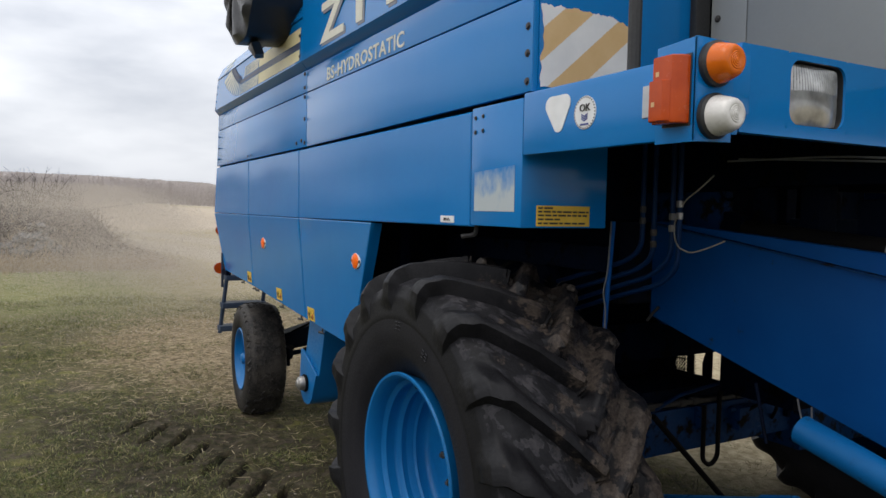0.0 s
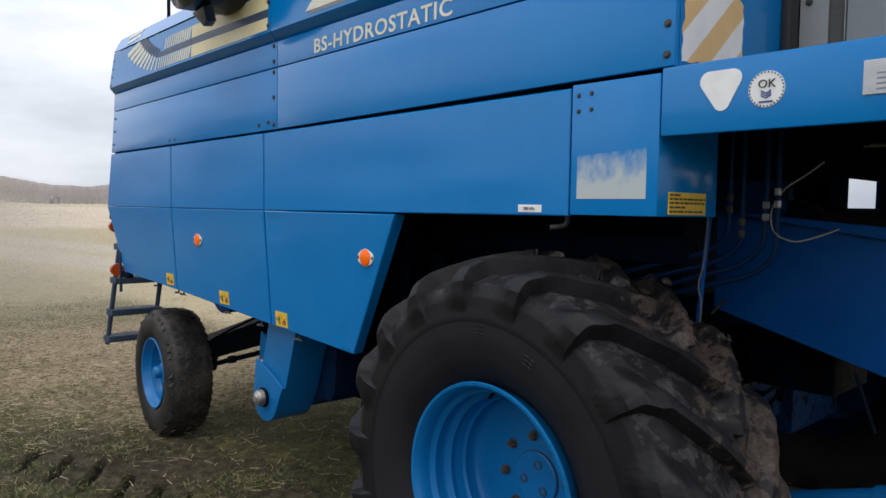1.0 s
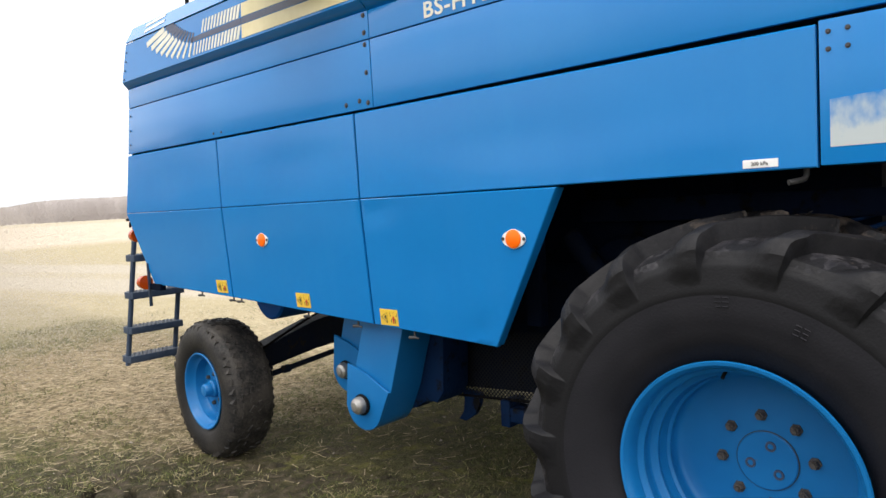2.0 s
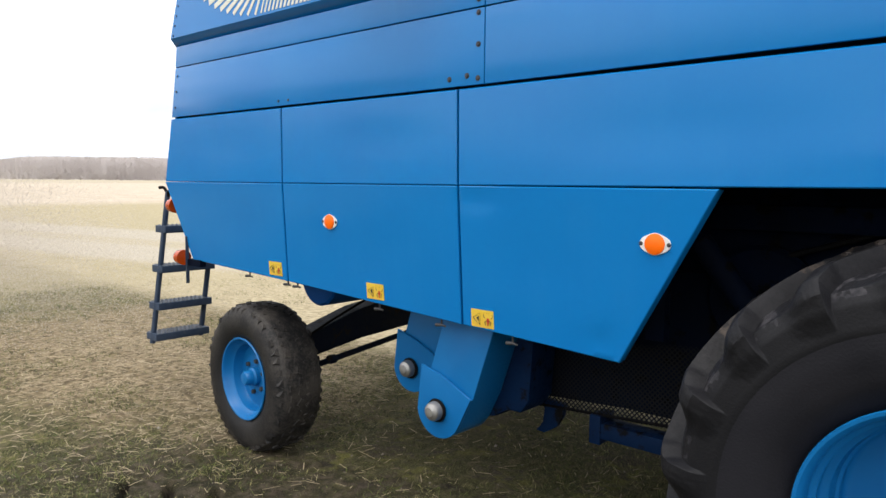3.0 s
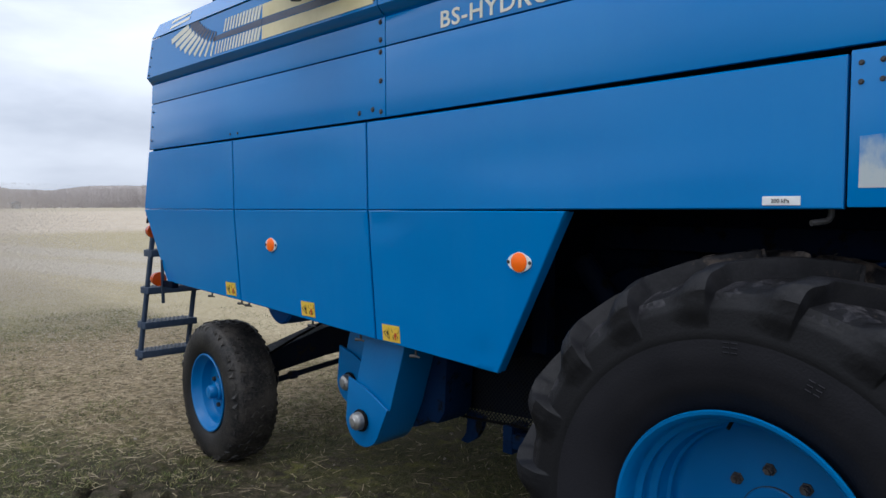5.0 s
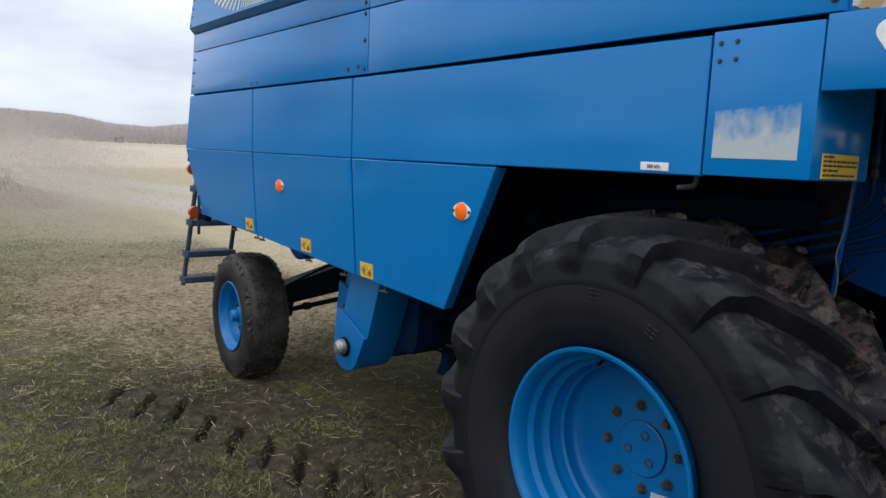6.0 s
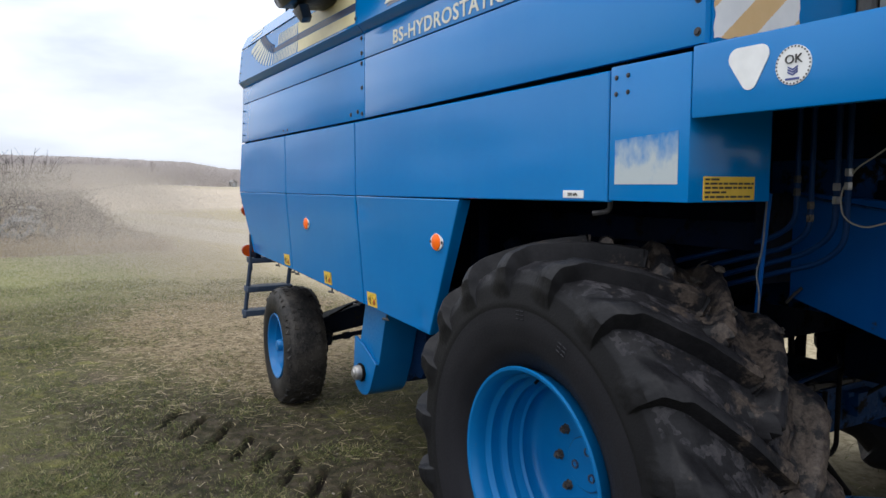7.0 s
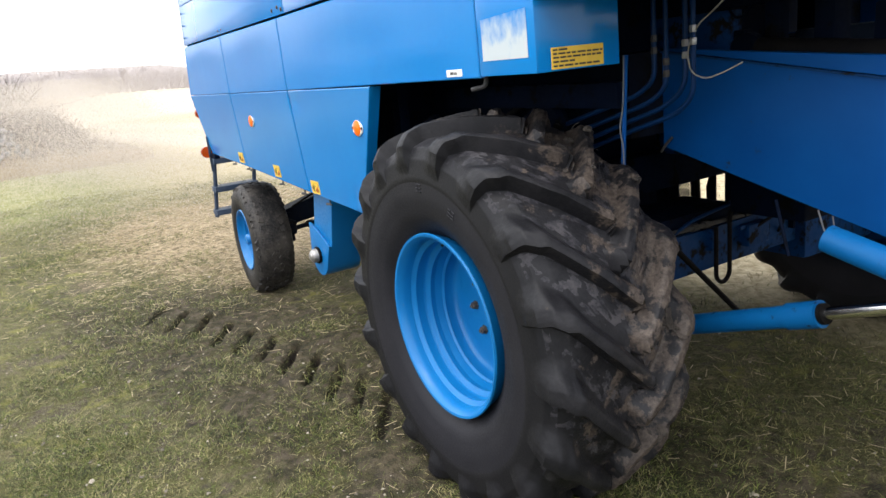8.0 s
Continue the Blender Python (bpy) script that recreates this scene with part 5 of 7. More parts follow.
LUG_START = radians(12.0)


def ease(v):
    v = min(max(v, 0.0), 1.0)
    return v * v * (3 - 2 * v)


def lug_turn(w):
    """How far ahead of its shoulder end a tread bar lies at the distance w from the middle plane."""
    keys = [(-0.06, 0.425), (0.0, 0.375), (0.05, 0.315), (0.15, 0.185), (0.25, 0.055), (0.30, 0.005), (0.34, -0.012), (0.40, -0.020)]
    for (a, p), (c, q) in zip(keys, keys[1:]):
        if w <= c:
            return p + (q - p) * (max(w, a) - a) / (c - a)
    return keys[-1][1]


def lug_profile(x, back):
    """Across a bar, in metres: a wall ahead, a worn round top and a long slope behind."""
    if x > 0.028:
        return 1.0 - 1.14 * min(1.0, (x - 0.028) / 0.008) + 0.14 * ease((x - 0.040) / 0.07)
    if x > -0.016:
        return 1.0 - 0.05 * ((x - 0.010) / 0.026) ** 2
    return 0.95 * (1.0 - ease((x + 0.016) / -back)) ** 1.5


def lug_height(theta, r, off):
    """Height of the worn tread over the carcass: slanted bars, those of the two sides half a pitch apart."""
    pitch = 2 * math.pi / LUGS
    best = -0.010
    for side in (-1, 1):
        w = side * off
        if w < -0.055:
            continue
        d = theta - LUG_START - lug_turn(w) - (0.5 * pitch if side > 0 else 0.0)
        k = round(d / pitch)
        for i in (k, k + 1):
            x = (d - i * pitch) * 0.78
            worn = 0.86 + 0.22 * noise.noise(Vector((i * 3.7, side * 2.0, 0.5)))
            top = 0.073 * worn
            if w > 0.20:
                top *= 1.0 - 0.20 * ease((w - 0.285) / 0.05)
            fade = min(1.0, max(0.0, (r - 0.615) / 0.115)) ** 1.35 if w > 0.25 else 1.0
            fade *= ease((w + 0.042 + 0.010 * noise.noise(Vector((i * 5.1, side, 1.0)))) / 0.028)
            best = max(best, top * fade * lug_profile(x, 0.060 + 0.075 * ease((w - 0.16) / 0.14)))
    return best


def tread_sheet(turns, across, centre_y, rough=True):
    """The tread as one worn skin over the carcass, from one sidewall to the other."""
    base = []
    for j in range(across + 1):
        v = 2 * j / across - 1
        u = 1.0 - abs(v) * 0.62
        here, there = tyre_section(u), tyre_section(min(u + 0.02, 1.0) if u < 0.99 else u - 0.02)
        dr, do = (there[0] - here[0], there[1] - here[1]) if u < 0.99 else (0.0, -1.0)
        n = math.hypot(dr, do)
        sign = -1 if v < 0 else 1
        base.append((here[0], sign * here[1], -do / n, sign * dr / n))
    verts = []
    for i in range(turns):
        for r, off, nr, no in base:
            th = 2 * math.pi * i / turns + lug_turn(abs(off))
            st, ct = math.sin(th), math.cos(th)
            h = lug_height(th, r, off)
            if rough:
                q = Vector((FX + r * st, off, FZ + r * ct))
                caked = min(1.0, max(0.0, (off + 0.16) / 0.22)) * ease((r - 0.70) / 0.04)
                h += (0.0014 + 0.0030 * caked) * noise.noise(q * 23) + (0.0010 + 0.0036 * caked) * noise.noise(q * 64) + 0.0024 * caked * noise.noise(q * 130)
                h += 0.016 * caked * max(0.0, noise.noise(q * 12 + Vector((3.0, 0, 0))) - 0.12) * ease((r - 0.74) / 0.02)
            h = max(h, 0.0012) - 0.004 * (1.0 - ease((r - 0.572) / 0.03)) if r < 0.70 else h
            rr = r + nr * h
            out = off + no * h
            verts.append((FX + rr * st, centre_y + (out * INBOARD if out > 0 else out), FZ + rr * ct))
    k = across + 1
    faces = [(i * k + j, i * k + j + 1, ((i + 1) % turns) * k + j + 1, ((i + 1) % turns) * k + j) for i in range(turns) for j in range(across)]
    verts = [(x, y, z if z > -0.05 else -0.05 - 0.25 * (-0.05 - z)) for x, y, z in verts]
    me = bpy.data.meshes.new("tread")
    me.from_pydata(verts, [], faces)
    me.materials.append(TYRE)
    me.polygons.foreach_set("use_smooth", [True] * len(me.polygons))
    me.set_sharp_from_angle(angle=radians(30))
    return me


RIM = [(0.362, -0.250), (0.376, -0.290), (0.384, -0.304), (0.381, -0.312), (0.371, -0.310), (0.360, -0.298), (0.353, -0.272), (0.352, -0.246), (0.346, -0.239), (0.339, -0.236), (0.334, -0.230), (0.336, -0.222),
       (0.338, -0.205), (0.338, -0.186), (0.330, -0.178), (0.320, -0.175), (0.313, -0.168), (0.315, -0.160), (0.318, -0.142), (0.318, -0.124), (0.310, -0.116), (0.302, -0.113), (0.296, -0.106), (0.298, -0.098), (0.299, -0.066),
       (0.292, -0.054), (0.280, -0.047), (0.240, -0.043), (0.165, -0.045), (0.10, -0.046), (0.0, -0.046)]
front_wheel = part("front_wheel", lathe(RIM, (FX, FY, FZ), 96), BLUE_RIM, combine, "blue dished drive wheel with a muddy tractor tyre")
part("rim_well", lathe([(0.376, -0.28), (0.30, -0.10), (0.30, 0.10), (0.376, 0.28)], (FX, FY, FZ), 64), BLUE_RIM, front_wheel)
part("tyre", front_tyre(), SIDEWALL, front_wheel, "black wide tractor tyre, worn sidewall")
tread = tagged(new("tread", tread_sheet(36 * 36, 112, FY)), "worn slanted tread bars with dried mud")
tread.parent = front_wheel
# raised marks on the sidewall, too worn to read
for turn, r0 in ((-2.0, 0.570), (0.4, 0.570), (22.0, 0.540), (24.5, 0.540)):
    bm = bmesh.new()
    for dr in (-0.014, 0.0, 0.014):
        ends = [wheel_point(radians(turn + d), r0 + dr, -0.3365) for d in (-0.85, 0.0, 0.85)]
        tube(ends, 0.0026, 5, bm)
    part("sidewall_mark", bm, SIDEWALL, front_wheel)
part("hub_plate", lathe([(0.098, 0.0), (0.098, -0.008), (0.094, -0.011), (0.0, -0.011)], (FX + 0.016, FY - 0.045, FZ), 40), BLUE_RIM, front_wheel)
bm = bmesh.new()
lathe([(0.1005, -0.0015), (0.1005, 0.004), (0.096, 0.004), (0.096, -0.0015)], (FX + 0.016, FY - 0.049, FZ), 48, bm, closed=True)
part("hub_gap", bm, INK, front_wheel)
HUB_Y = FY - 0.047
for i in range(8):
    a = radians(96 + 45 * i)
    x, z = FX + 0.015 + 0.148 * math.cos(a), FZ + 0.005 + 0.148 * math.sin(a)
    bm = lathe([(0.0, -0.028), (0.008, -0.028), (0.009, -0.021), (0.009, -0.019)], (x, HUB_Y, z), 10)
    lathe([(0.009, -0.022), (0.0135, -0.022), (0.0155, -0.019), (0.0155, -0.004), (0.020, -0.004), (0.021, 0.0)], (x, HUB_Y, z), 6, bm)
    part("wheel_nut", bm, RUST, front_wheel, "rusty wheel nut")
for a in (75, 195, 315):
    x, z = FX + 0.016 + 0.054 * math.cos(radians(a)), FZ + 0.054 * math.sin(radians(a))
    bm = lathe([(0.010, -0.001), (0.0105, -0.005), (0.0165, -0.005), (0.0175, 0.0)], (x, FY - 0.056, z), 18)
    plug = part("hub_plug", bm, DECAL_DARK, front_wheel, "dark ring round a blue plug")
    part("plug_core", lathe([(0.0, -0.003), (0.009, -0.003), (0.010, -0.001)], (x, FY - 0.056, z), 14), BLUE_RIM, plug)
# crumpled paper tag taped to the wheel disc
bm = bmesh.new()
grid = [[bm.verts.new((-0.155 + 0.095 * i / 6 + 0.006 * j / 4, HUB_Y - 0.006 - 0.006 * noise.noise(Vector((i * 0.9, j * 1.3, 0))), 0.518 + 0.062 * j / 4 + 0.010 * i / 6)) for j in range(5)] for i in range(7)]
for i in range(6):
    for j in range(4):
        bm.faces.new((grid[i][j], grid[i + 1][j], grid[i + 1][j + 1], grid[i][j + 1]))
bmesh.ops.solidify(bm, geom=bm.faces[:], thickness=0.0012)
part("paper_tag", bm, PAPER, front_wheel, "crumpled white paper tag")
part("tyre_valve", tube([(FX - 0.05, FY - 0.20, FZ + 0.335), (FX - 0.052, FY - 0.235, FZ + 0.31)], 0.006, 8), BLACK, front_wheel)


def mud_crust():
    """A thin broken crust of dried mud between and over the inner ends of the tread bars."""
    bm = bmesh.new()
    nu, nv = 230, 60
    rows = []
    for i in range(nu + 1):
        th = radians(-25 + 205 * i / nu)
        row = []
        for j in range(nv + 1):
            off = -0.24 + 0.52 * j / nv
            p = Vector((th * 9.0, off * 13.0, 2.0))
            h = noise.noise(p) + 0.55 * noise.noise(p * 2.9) + 0.3 * noise.noise(p * 7.3)
            h += 0.35 * (off - 0.06) / 0.2 if off < 0.16 else 0.20
            base = 0.750 + 0.016 * min(1, (0.29 - abs(off)) / 0.12) + lug_height(th, 0.76, off)
            row.append((bm.verts.new(wheel_point(th, base - 0.002 + min(0.016, 0.014 * max(-0.4, h)) + 0.003 * noise.noise(p * 15), off * INBOARD if off > 0 else off)), h))
        rows.append(row)
    for a, c in zip(rows, rows[1:]):
        for j in range(nv):
            q = (a[j], c[j], c[j + 1], a[j + 1])
            if sum(h for _, h in q) / 4 > 0.78:
                bm.faces.new([v for v, _ in q])
    bmesh.ops.delete(bm, geom=[v for v in bm.verts if not v.link_faces], context="VERTS")
    settle(bm, -0.04)
    return bm


tagged(part("mud", mud_crust(), MUD, front_wheel, "dried brown mud caked in the tread"), kind="stuff")
rnd = random.Random(11)
for k in range(16):
    th, off = radians(rnd.uniform(15, 150)), rnd.uniform(0.0, 0.27)
    s = rnd.uniform(0.008, 0.022)
    c = wheel_point(th, 0.768 + lug_height(th, 0.766, off), off * INBOARD)
    bm = bmesh.new()
    m = Matrix.Translation(c) @ Euler((0, th, 0)).to_matrix().to_4x4() @ Matrix.Diagonal((s, s * rnd.uniform(0.8, 1.5), s * 0.45, 1))
    for v in bmesh.ops.create_icosphere(bm, subdivisions=3, radius=1.0, matrix=m)["verts"]:
        v.co += (v.co - c) * (0.7 * noise.noise(v.co * 38) + 0.3 * noise.noise(v.co * 110))
    part("mud_clod", bm, MUD, front_wheel)

# the wheel on the far side and the axle between
half = [tyre_section(i / 12) for i in range(13)]
bm = lathe([(r, -o) for r, o in half] + [(r, o) for r, o in half[::-1][1:]], (FX, 3.02, FZ), 48)
settle(bm, -0.03)
other = part("front_wheel", lathe([(0.37, -0.26), (0.30, -0.1), (0.0, -0.1)], (FX, 3.02, FZ), 32), AXLE_BLUE, combine, "drive wheel beyond the axle, rim coloured darker for shade")
part("tyre", bm, SIDEWALL, other)
far_tread = new("tread", tread_sheet(36 * 8, 36, 3.02, False))
far_tread.parent = other
bm = boxed(FX - 0.09, FX + 0.09, 0.33, 2.80, FZ - 0.10, FZ + 0.11, bevel=0.015)
lathe([(0.0, 0.0), (0.14, 0.0), (0.17, 0.03), (0.17, 0.15), (0.12, 0.20)], (FX, 0.24, FZ), 24, bm)
box(bm, FX - 0.16, FX + 0.15, 2.05, 2.70, FZ - 0.2, FZ + 0.25, bevel=0.03)
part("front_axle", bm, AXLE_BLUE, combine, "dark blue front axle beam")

# ---- rear wheel ----
RX, RZ, RY = -3.856, 0.436, 0.205


def rear_tyre():
    bm = bmesh.new()
    half = [(0.245, 0.118), (0.265, 0.140), (0.305, 0.158), (0.345, 0.164), (0.390, 0.160), (0.425, 0.148), (0.452, 0.126), (0.462, 0.10), (0.468, 0.05), (0.470, 0.0)]
    prof = [(r, -o) for r, o in half] + [(r, o) for r, o in half[::-1][1:]]
    lathe(prof, (RX, RY, RZ), 72, bm)
    return bm


def rear_blocks():
    """Worn block tread: staggered ragged blocks over the crown and shoulder."""
    bm = bmesh.new()
    rnd = random.Random(3)
    for row, (off, r, w) in enumerate(((-0.126, 0.441, 0.030), (-0.078, 0.460, 0.026), (-0.026, 0.465, 0.024), (0.026, 0.465, 0.024), (0.078, 0.460, 0.026), (0.126, 0.441, 0.030))):
        n = 44
        for i in range(n):
            if rnd.random() < 0.10:
                continue
            th = 2 * math.pi * (i + 0.5 * (row % 2) + 0.2 * rnd.random()) / n
            hw, hl, h = w * rnd.uniform(0.55, 0.95), 0.024 * rnd.uniform(0.6, 1.1), 0.011 * rnd.uniform(0.6, 1.25)
            twist = rnd.uniform(-0.4, 0.4) + 0.35 * (1 if off > 0 else -1)
            tilt = 0.55 * (-1 if off < -0.1 else 1 if off > 0.1 else 0)
            low, high = [], []
            for a, c in ((-1, -1), (1, -1), (1, 1), (-1, 1)):
                du, dv = a * hl * math.cos(twist) - c * hw * math.sin(twist), a * hl * math.sin(twist) + c * hw * math.cos(twist)
                for lst, rr, k in ((low, r - 0.012, 1.0), (high, r + h, 0.82)):
                    t2 = th + du * k / r
                    rad = rr - abs(dv * k) * (0.45 if tilt and dv * tilt > 0 else 0.0)
                    lst.append(bm.verts.new((RX + rad * math.sin(t2), RY + off + dv * k, RZ + rad * math.cos(t2))))
            bm.faces.new(high)
            for j in range(4):
                bm.faces.new((low[j], low[(j + 1) % 4], high[(j + 1) % 4], high[j]))
    return bm


R_RIM = [(0.245, -0.118), (0.256, -0.132), (0.262, -0.146), (0.258, -0.152), (0.250, -0.150), (0.240, -0.130), (0.232, -0.105), (0.215, -0.092), (0.208, -0.05), (0.200, -0.035),
         (0.170, -0.030), (0.130, -0.048), (0.100, -0.052), (0.06, -0.052), (0.0, -0.052)]
rear_wheel = part("rear_wheel", lathe(R_RIM, (RX, RY, RZ), 64), BLUE_RIM, combine, "small blue steering wheel with a worn black tyre")
bm = rear_tyre()
settle(bm, -0.02)
part("tyre", bm, TYRE_REAR, rear_wheel, "worn black rear tyre")
bm = rear_blocks()
settle(bm, -0.035)
part("tread", bm, TYRE_REAR, rear_wheel)
part("hub_cap", lathe([(0.062, 0.0), (0.060, -0.03), (0.048, -0.040), (0.046, -0.075), (0.036, -0.088), (0.0, -0.092)], (RX, RY - 0.05, RZ), 28), BLUE_RIM, rear_wheel)
for i in range(6):
    a = radians(20 + 60 * i)
    part("wheel_nut", lathe([(0.0, -0.022), (0.012, -0.020), (0.015, -0.016), (0.015, 0.0)], (RX + 0.103 * math.cos(a), RY - 0.052, RZ + 0.103 * math.sin(a)), 6), DARKBOLT, rear_wheel)
hub = Matrix.Translation((RX, RY, RZ))
rear_wheel.matrix_basis = hub @ pose(0, 0, 0, 0, 0, -3.3) @ hub.inverted()
bm = lathe([(r, -o) for r, o in ((0.245, 0.118), (0.31, 0.16), (0.40, 0.158), (0.455, 0.12), (0.470, 0.0))] + [(0.455, 0.12), (0.40, 0.158), (0.31, 0.16), (0.245, 0.118)], (RX, 2.96, RZ), 40)
settle(bm, -0.02)
other = part("rear_wheel", lathe([(0.25, -0.12), (0.2, -0.04), (0.0, -0.04)], (RX, 2.96, RZ), 24), AXLE_BLUE, combine, "steering wheel beyond the axle, rim coloured darker for shade")
part("tyre", bm, TYRE_REAR, other)
# rear axle: a deep beam that rises towards the middle, a steering rod behind it
bm = plate([(RX - 0.07, 0.36, 0.49), (RX - 0.07, 0.36, 0.63), (RX - 0.07, 0.95, 0.785), (RX - 0.07, 1.58, 0.87), (RX - 0.07, 2.21, 0.785), (RX - 0.07, 2.80, 0.63), (RX - 0.07, 2.80, 0.49), (RX - 0.07, 2.21, 0.575), (RX - 0.07, 1.58, 0.61), (RX - 0.07, 0.95, 0.575)], (0.17, 0, 0), 0.012)
box(bm, RX - 0.06, RX + 0.12, 0.33, 0.46, 0.36, 0.62, bevel=0.015)
box(bm, RX - 0.12, RX + 0.12, 1.43, 1.73, 0.80, 1.24, bevel=0.01)
part("rear_axle", bm, AXLE_DARK, combine, "dark dirty rear axle beam", smooth=False)
bm = tube([(RX + 0.26, 0.42, 0.505), (RX + 0.24, 1.30, 0.588)], 0.020, 10)
lathe([(0.0, -0.05), (0.030, -0.045), (0.038, -0.02), (0.038, 0.02), (0.032, 0.045), (0.0, 0.05)], (RX + 0.26, 0.40, 0.505), 12, bm, axis="z")
lathe([(0.026, -0.03), (0.030, -0.02), (0.030, 0.02), (0.026, 0.03)], (RX + 0.256, 0.56, 0.518), 12, bm)
box(bm, RX + 0.02, RX + 0.28, 0.36, 0.44, 0.535, 0.565, bevel=0.005)
part("steering_rod", bm, AXLE_DARK, combine)
part("hydraulic_hose", tube(rounded([(RX + 0.11, 0.47, 0.66), (RX + 0.12, 0.66, 0.74), (RX + 0.12, 0.95, 0.84), (RX + 0.1, 1.25, 0.92)], 0.1), 0.009, 8), BLACK, combine)
# round belly of the straw walker seen under the door
part("sump", lathe([(0.0, 0.0), (0.165, 0.0), (0.180, 0.012), (0.180, 0.35)], (-3.665, 0.50, 1.05), 40), BLUE_SHADED, combine, "round blue sump below the door")

# ---- elevator boots ----
def elevator_boot(cx, cz, y0, depth, r, top_l, top_r, top_z):
    """A housing that hangs down, round at its foot, with a bearing cap."""
    out = [(top_l, top_z)]
    for i in range(15):
        a = radians(188 + 150 * i / 14)
        out.append((cx + r * math.cos(a), cz + r * math.sin(a)))
    out += [(cx + r * 1.42, cz + 0.085), (top_r, top_z)]
    # rim paint, darker than the doors, stands for the shade on the boots
    body = part("elevator_boot", plate([(x, y0 + 0.02, z) for x, z in out], (0, depth, 0), 0.008), BLUE_RIM, combine, "blue rounded elevator foot with a steel bearing cap")
    face = out[1:-1] + [(cx + r * 0.15, cz + r * 1.05 + 0.02), (cx - r * 0.80, cz + r * 1.05 + 0.055)]
    part("end_plate", plate([(x, y0, z) for x, z in face], (0, 0.022, 0), 0.004), BLUE_RIM, body)
    part("weld_bead", tube([(cx - r * 0.80, y0 + 0.006, cz + r * 1.05 + 0.055), (cx + r * 0.15, y0 + 0.004, cz + r * 1.05 + 0.020), (cx + r * 1.42, y0 + 0.006, cz + 0.085)], 0.006, 6), BLUE_RIM, body)
    part("bearing_ring", lathe([(0.052, 0.0), (0.058, -0.010), (0.056, -0.016), (0.046, -0.018)], (cx, y0, cz), 28), BLACK, body)
    part("bearing_cap", lathe([(0.047, -0.008), (0.046, -0.040), (0.040, -0.052), (0.024, -0.060), (0.022, -0.064), (0.0, -0.066)], (cx, y0, cz), 28), STEEL, body, "bare steel bearing cap")
    return body


elevator_boot(-2.268, 0.580, 0.125, 0.22, 0.140, -2.215, -1.905, 1.14)
elevator_boot(-2.706, 0.658, 0.385, 0.22, 0.135, -2.655, -2.36, 1.20)
# perforated guard and the beam below it
def guard():
    """A sheet with staggered holes, woven as a grid set on its corner."""
    bm = bmesh.new()
    p = 0.0240
    def at(i, j):
        x, v = -2.02 + (i + j) * p * 0.5, (j - i) * p * 0.5
        return Vector((x, 0.60, 0.545 + 0.068 * (x + 2.02) + v))
    for i in range(-60, 140):
        for j in range(-60, 140):
            x, v = (i + j + 1) * p * 0.5, (j - i) * p * 0.5
            if not (0 < x < 1.10 and 0.01 < v < 0.34 + 0.05 * x):
                continue
            q = [at(i, j), at(i + 1, j), at(i + 1, j + 1), at(i, j + 1)]
            mid = sum(q, Vector()) / 4
            hole = [mid + (c - mid) * 0.62 for c in q]
            vs, hs = [bm.verts.new(c) for c in q], [bm.verts.new(c) for c in hole]
            for k in range(4):
                bm.faces.new((vs[k], vs[(k + 1) % 4], hs[(k + 1) % 4], hs[k]))
    bmesh.ops.remove_doubles(bm, verts=bm.verts, dist=1e-4)
    return bm


guard_ob = part("perforated_guard", guard(), GUARD, combine, "dark perforated sheet guard", smooth=False)
again(guard_ob, combine, (-0.30, 1.96, 0.0))
part("guard_rim", tube([(-2.03, 0.602, 0.556), (-0.92, 0.602, 0.630)], 0.008, 8), BLACK, combine)
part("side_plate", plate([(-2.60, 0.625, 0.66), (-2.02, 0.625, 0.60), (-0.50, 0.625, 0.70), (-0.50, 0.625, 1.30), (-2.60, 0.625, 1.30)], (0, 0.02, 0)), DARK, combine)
bm = boxed(-1.70, -0.90, 0.58, 0.70, 0.47, 0.545, bevel=0.008)
box(bm, -1.70, -1.64, 0.575, 0.71, 0.44, 0.58, bevel=0.006)
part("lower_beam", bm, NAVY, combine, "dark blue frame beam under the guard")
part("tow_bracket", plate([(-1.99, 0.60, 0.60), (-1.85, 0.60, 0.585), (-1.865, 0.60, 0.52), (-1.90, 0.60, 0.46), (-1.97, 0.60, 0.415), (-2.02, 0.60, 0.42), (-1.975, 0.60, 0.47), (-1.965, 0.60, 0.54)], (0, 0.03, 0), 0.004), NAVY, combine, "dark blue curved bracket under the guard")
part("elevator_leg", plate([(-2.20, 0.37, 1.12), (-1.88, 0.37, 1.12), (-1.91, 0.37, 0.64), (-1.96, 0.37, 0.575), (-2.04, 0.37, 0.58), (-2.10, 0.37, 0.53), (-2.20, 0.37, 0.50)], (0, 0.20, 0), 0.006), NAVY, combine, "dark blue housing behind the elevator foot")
# ---- inside the wheel arch ----
bm = bmesh.new()
box(bm, -1.30, -1.22, 0.30, 0.36, 1.05, 1.69, bevel=0.006)
box(bm, -1.15, 0.10, 0.55, 0.60, 1.50, 1.60, bevel=0.006)
tube([(-1.15, 0.45, 1.45), (-0.75, 0.5, 0.95)], 0.05, 12, bm)
lathe([(0.0, 0.0), (0.20, 0.0), (0.22, 0.02), (0.22, 0.05), (0.05, 0.06)], (-0.95, 0.58, 1.22), 32, bm)
lathe([(0.0, 0.0), (0.12, 0.0), (0.13, 0.02), (0.13, 0.05), (0.05, 0.06)], (-0.42, 0.60, 1.40), 28, bm)
part("drive_frame", bm, DARK, combine, "dark frame and pulleys above the front tyre")
bm = bmesh.new()
tube([(-0.95 - 0.2, 0.60, 1.30), (-0.48, 0.60, 1.53)], 0.012, 6, bm)
tube([(-0.80, 0.60, 1.05), (-0.33, 0.60, 1.31)], 0.012, 6, bm)
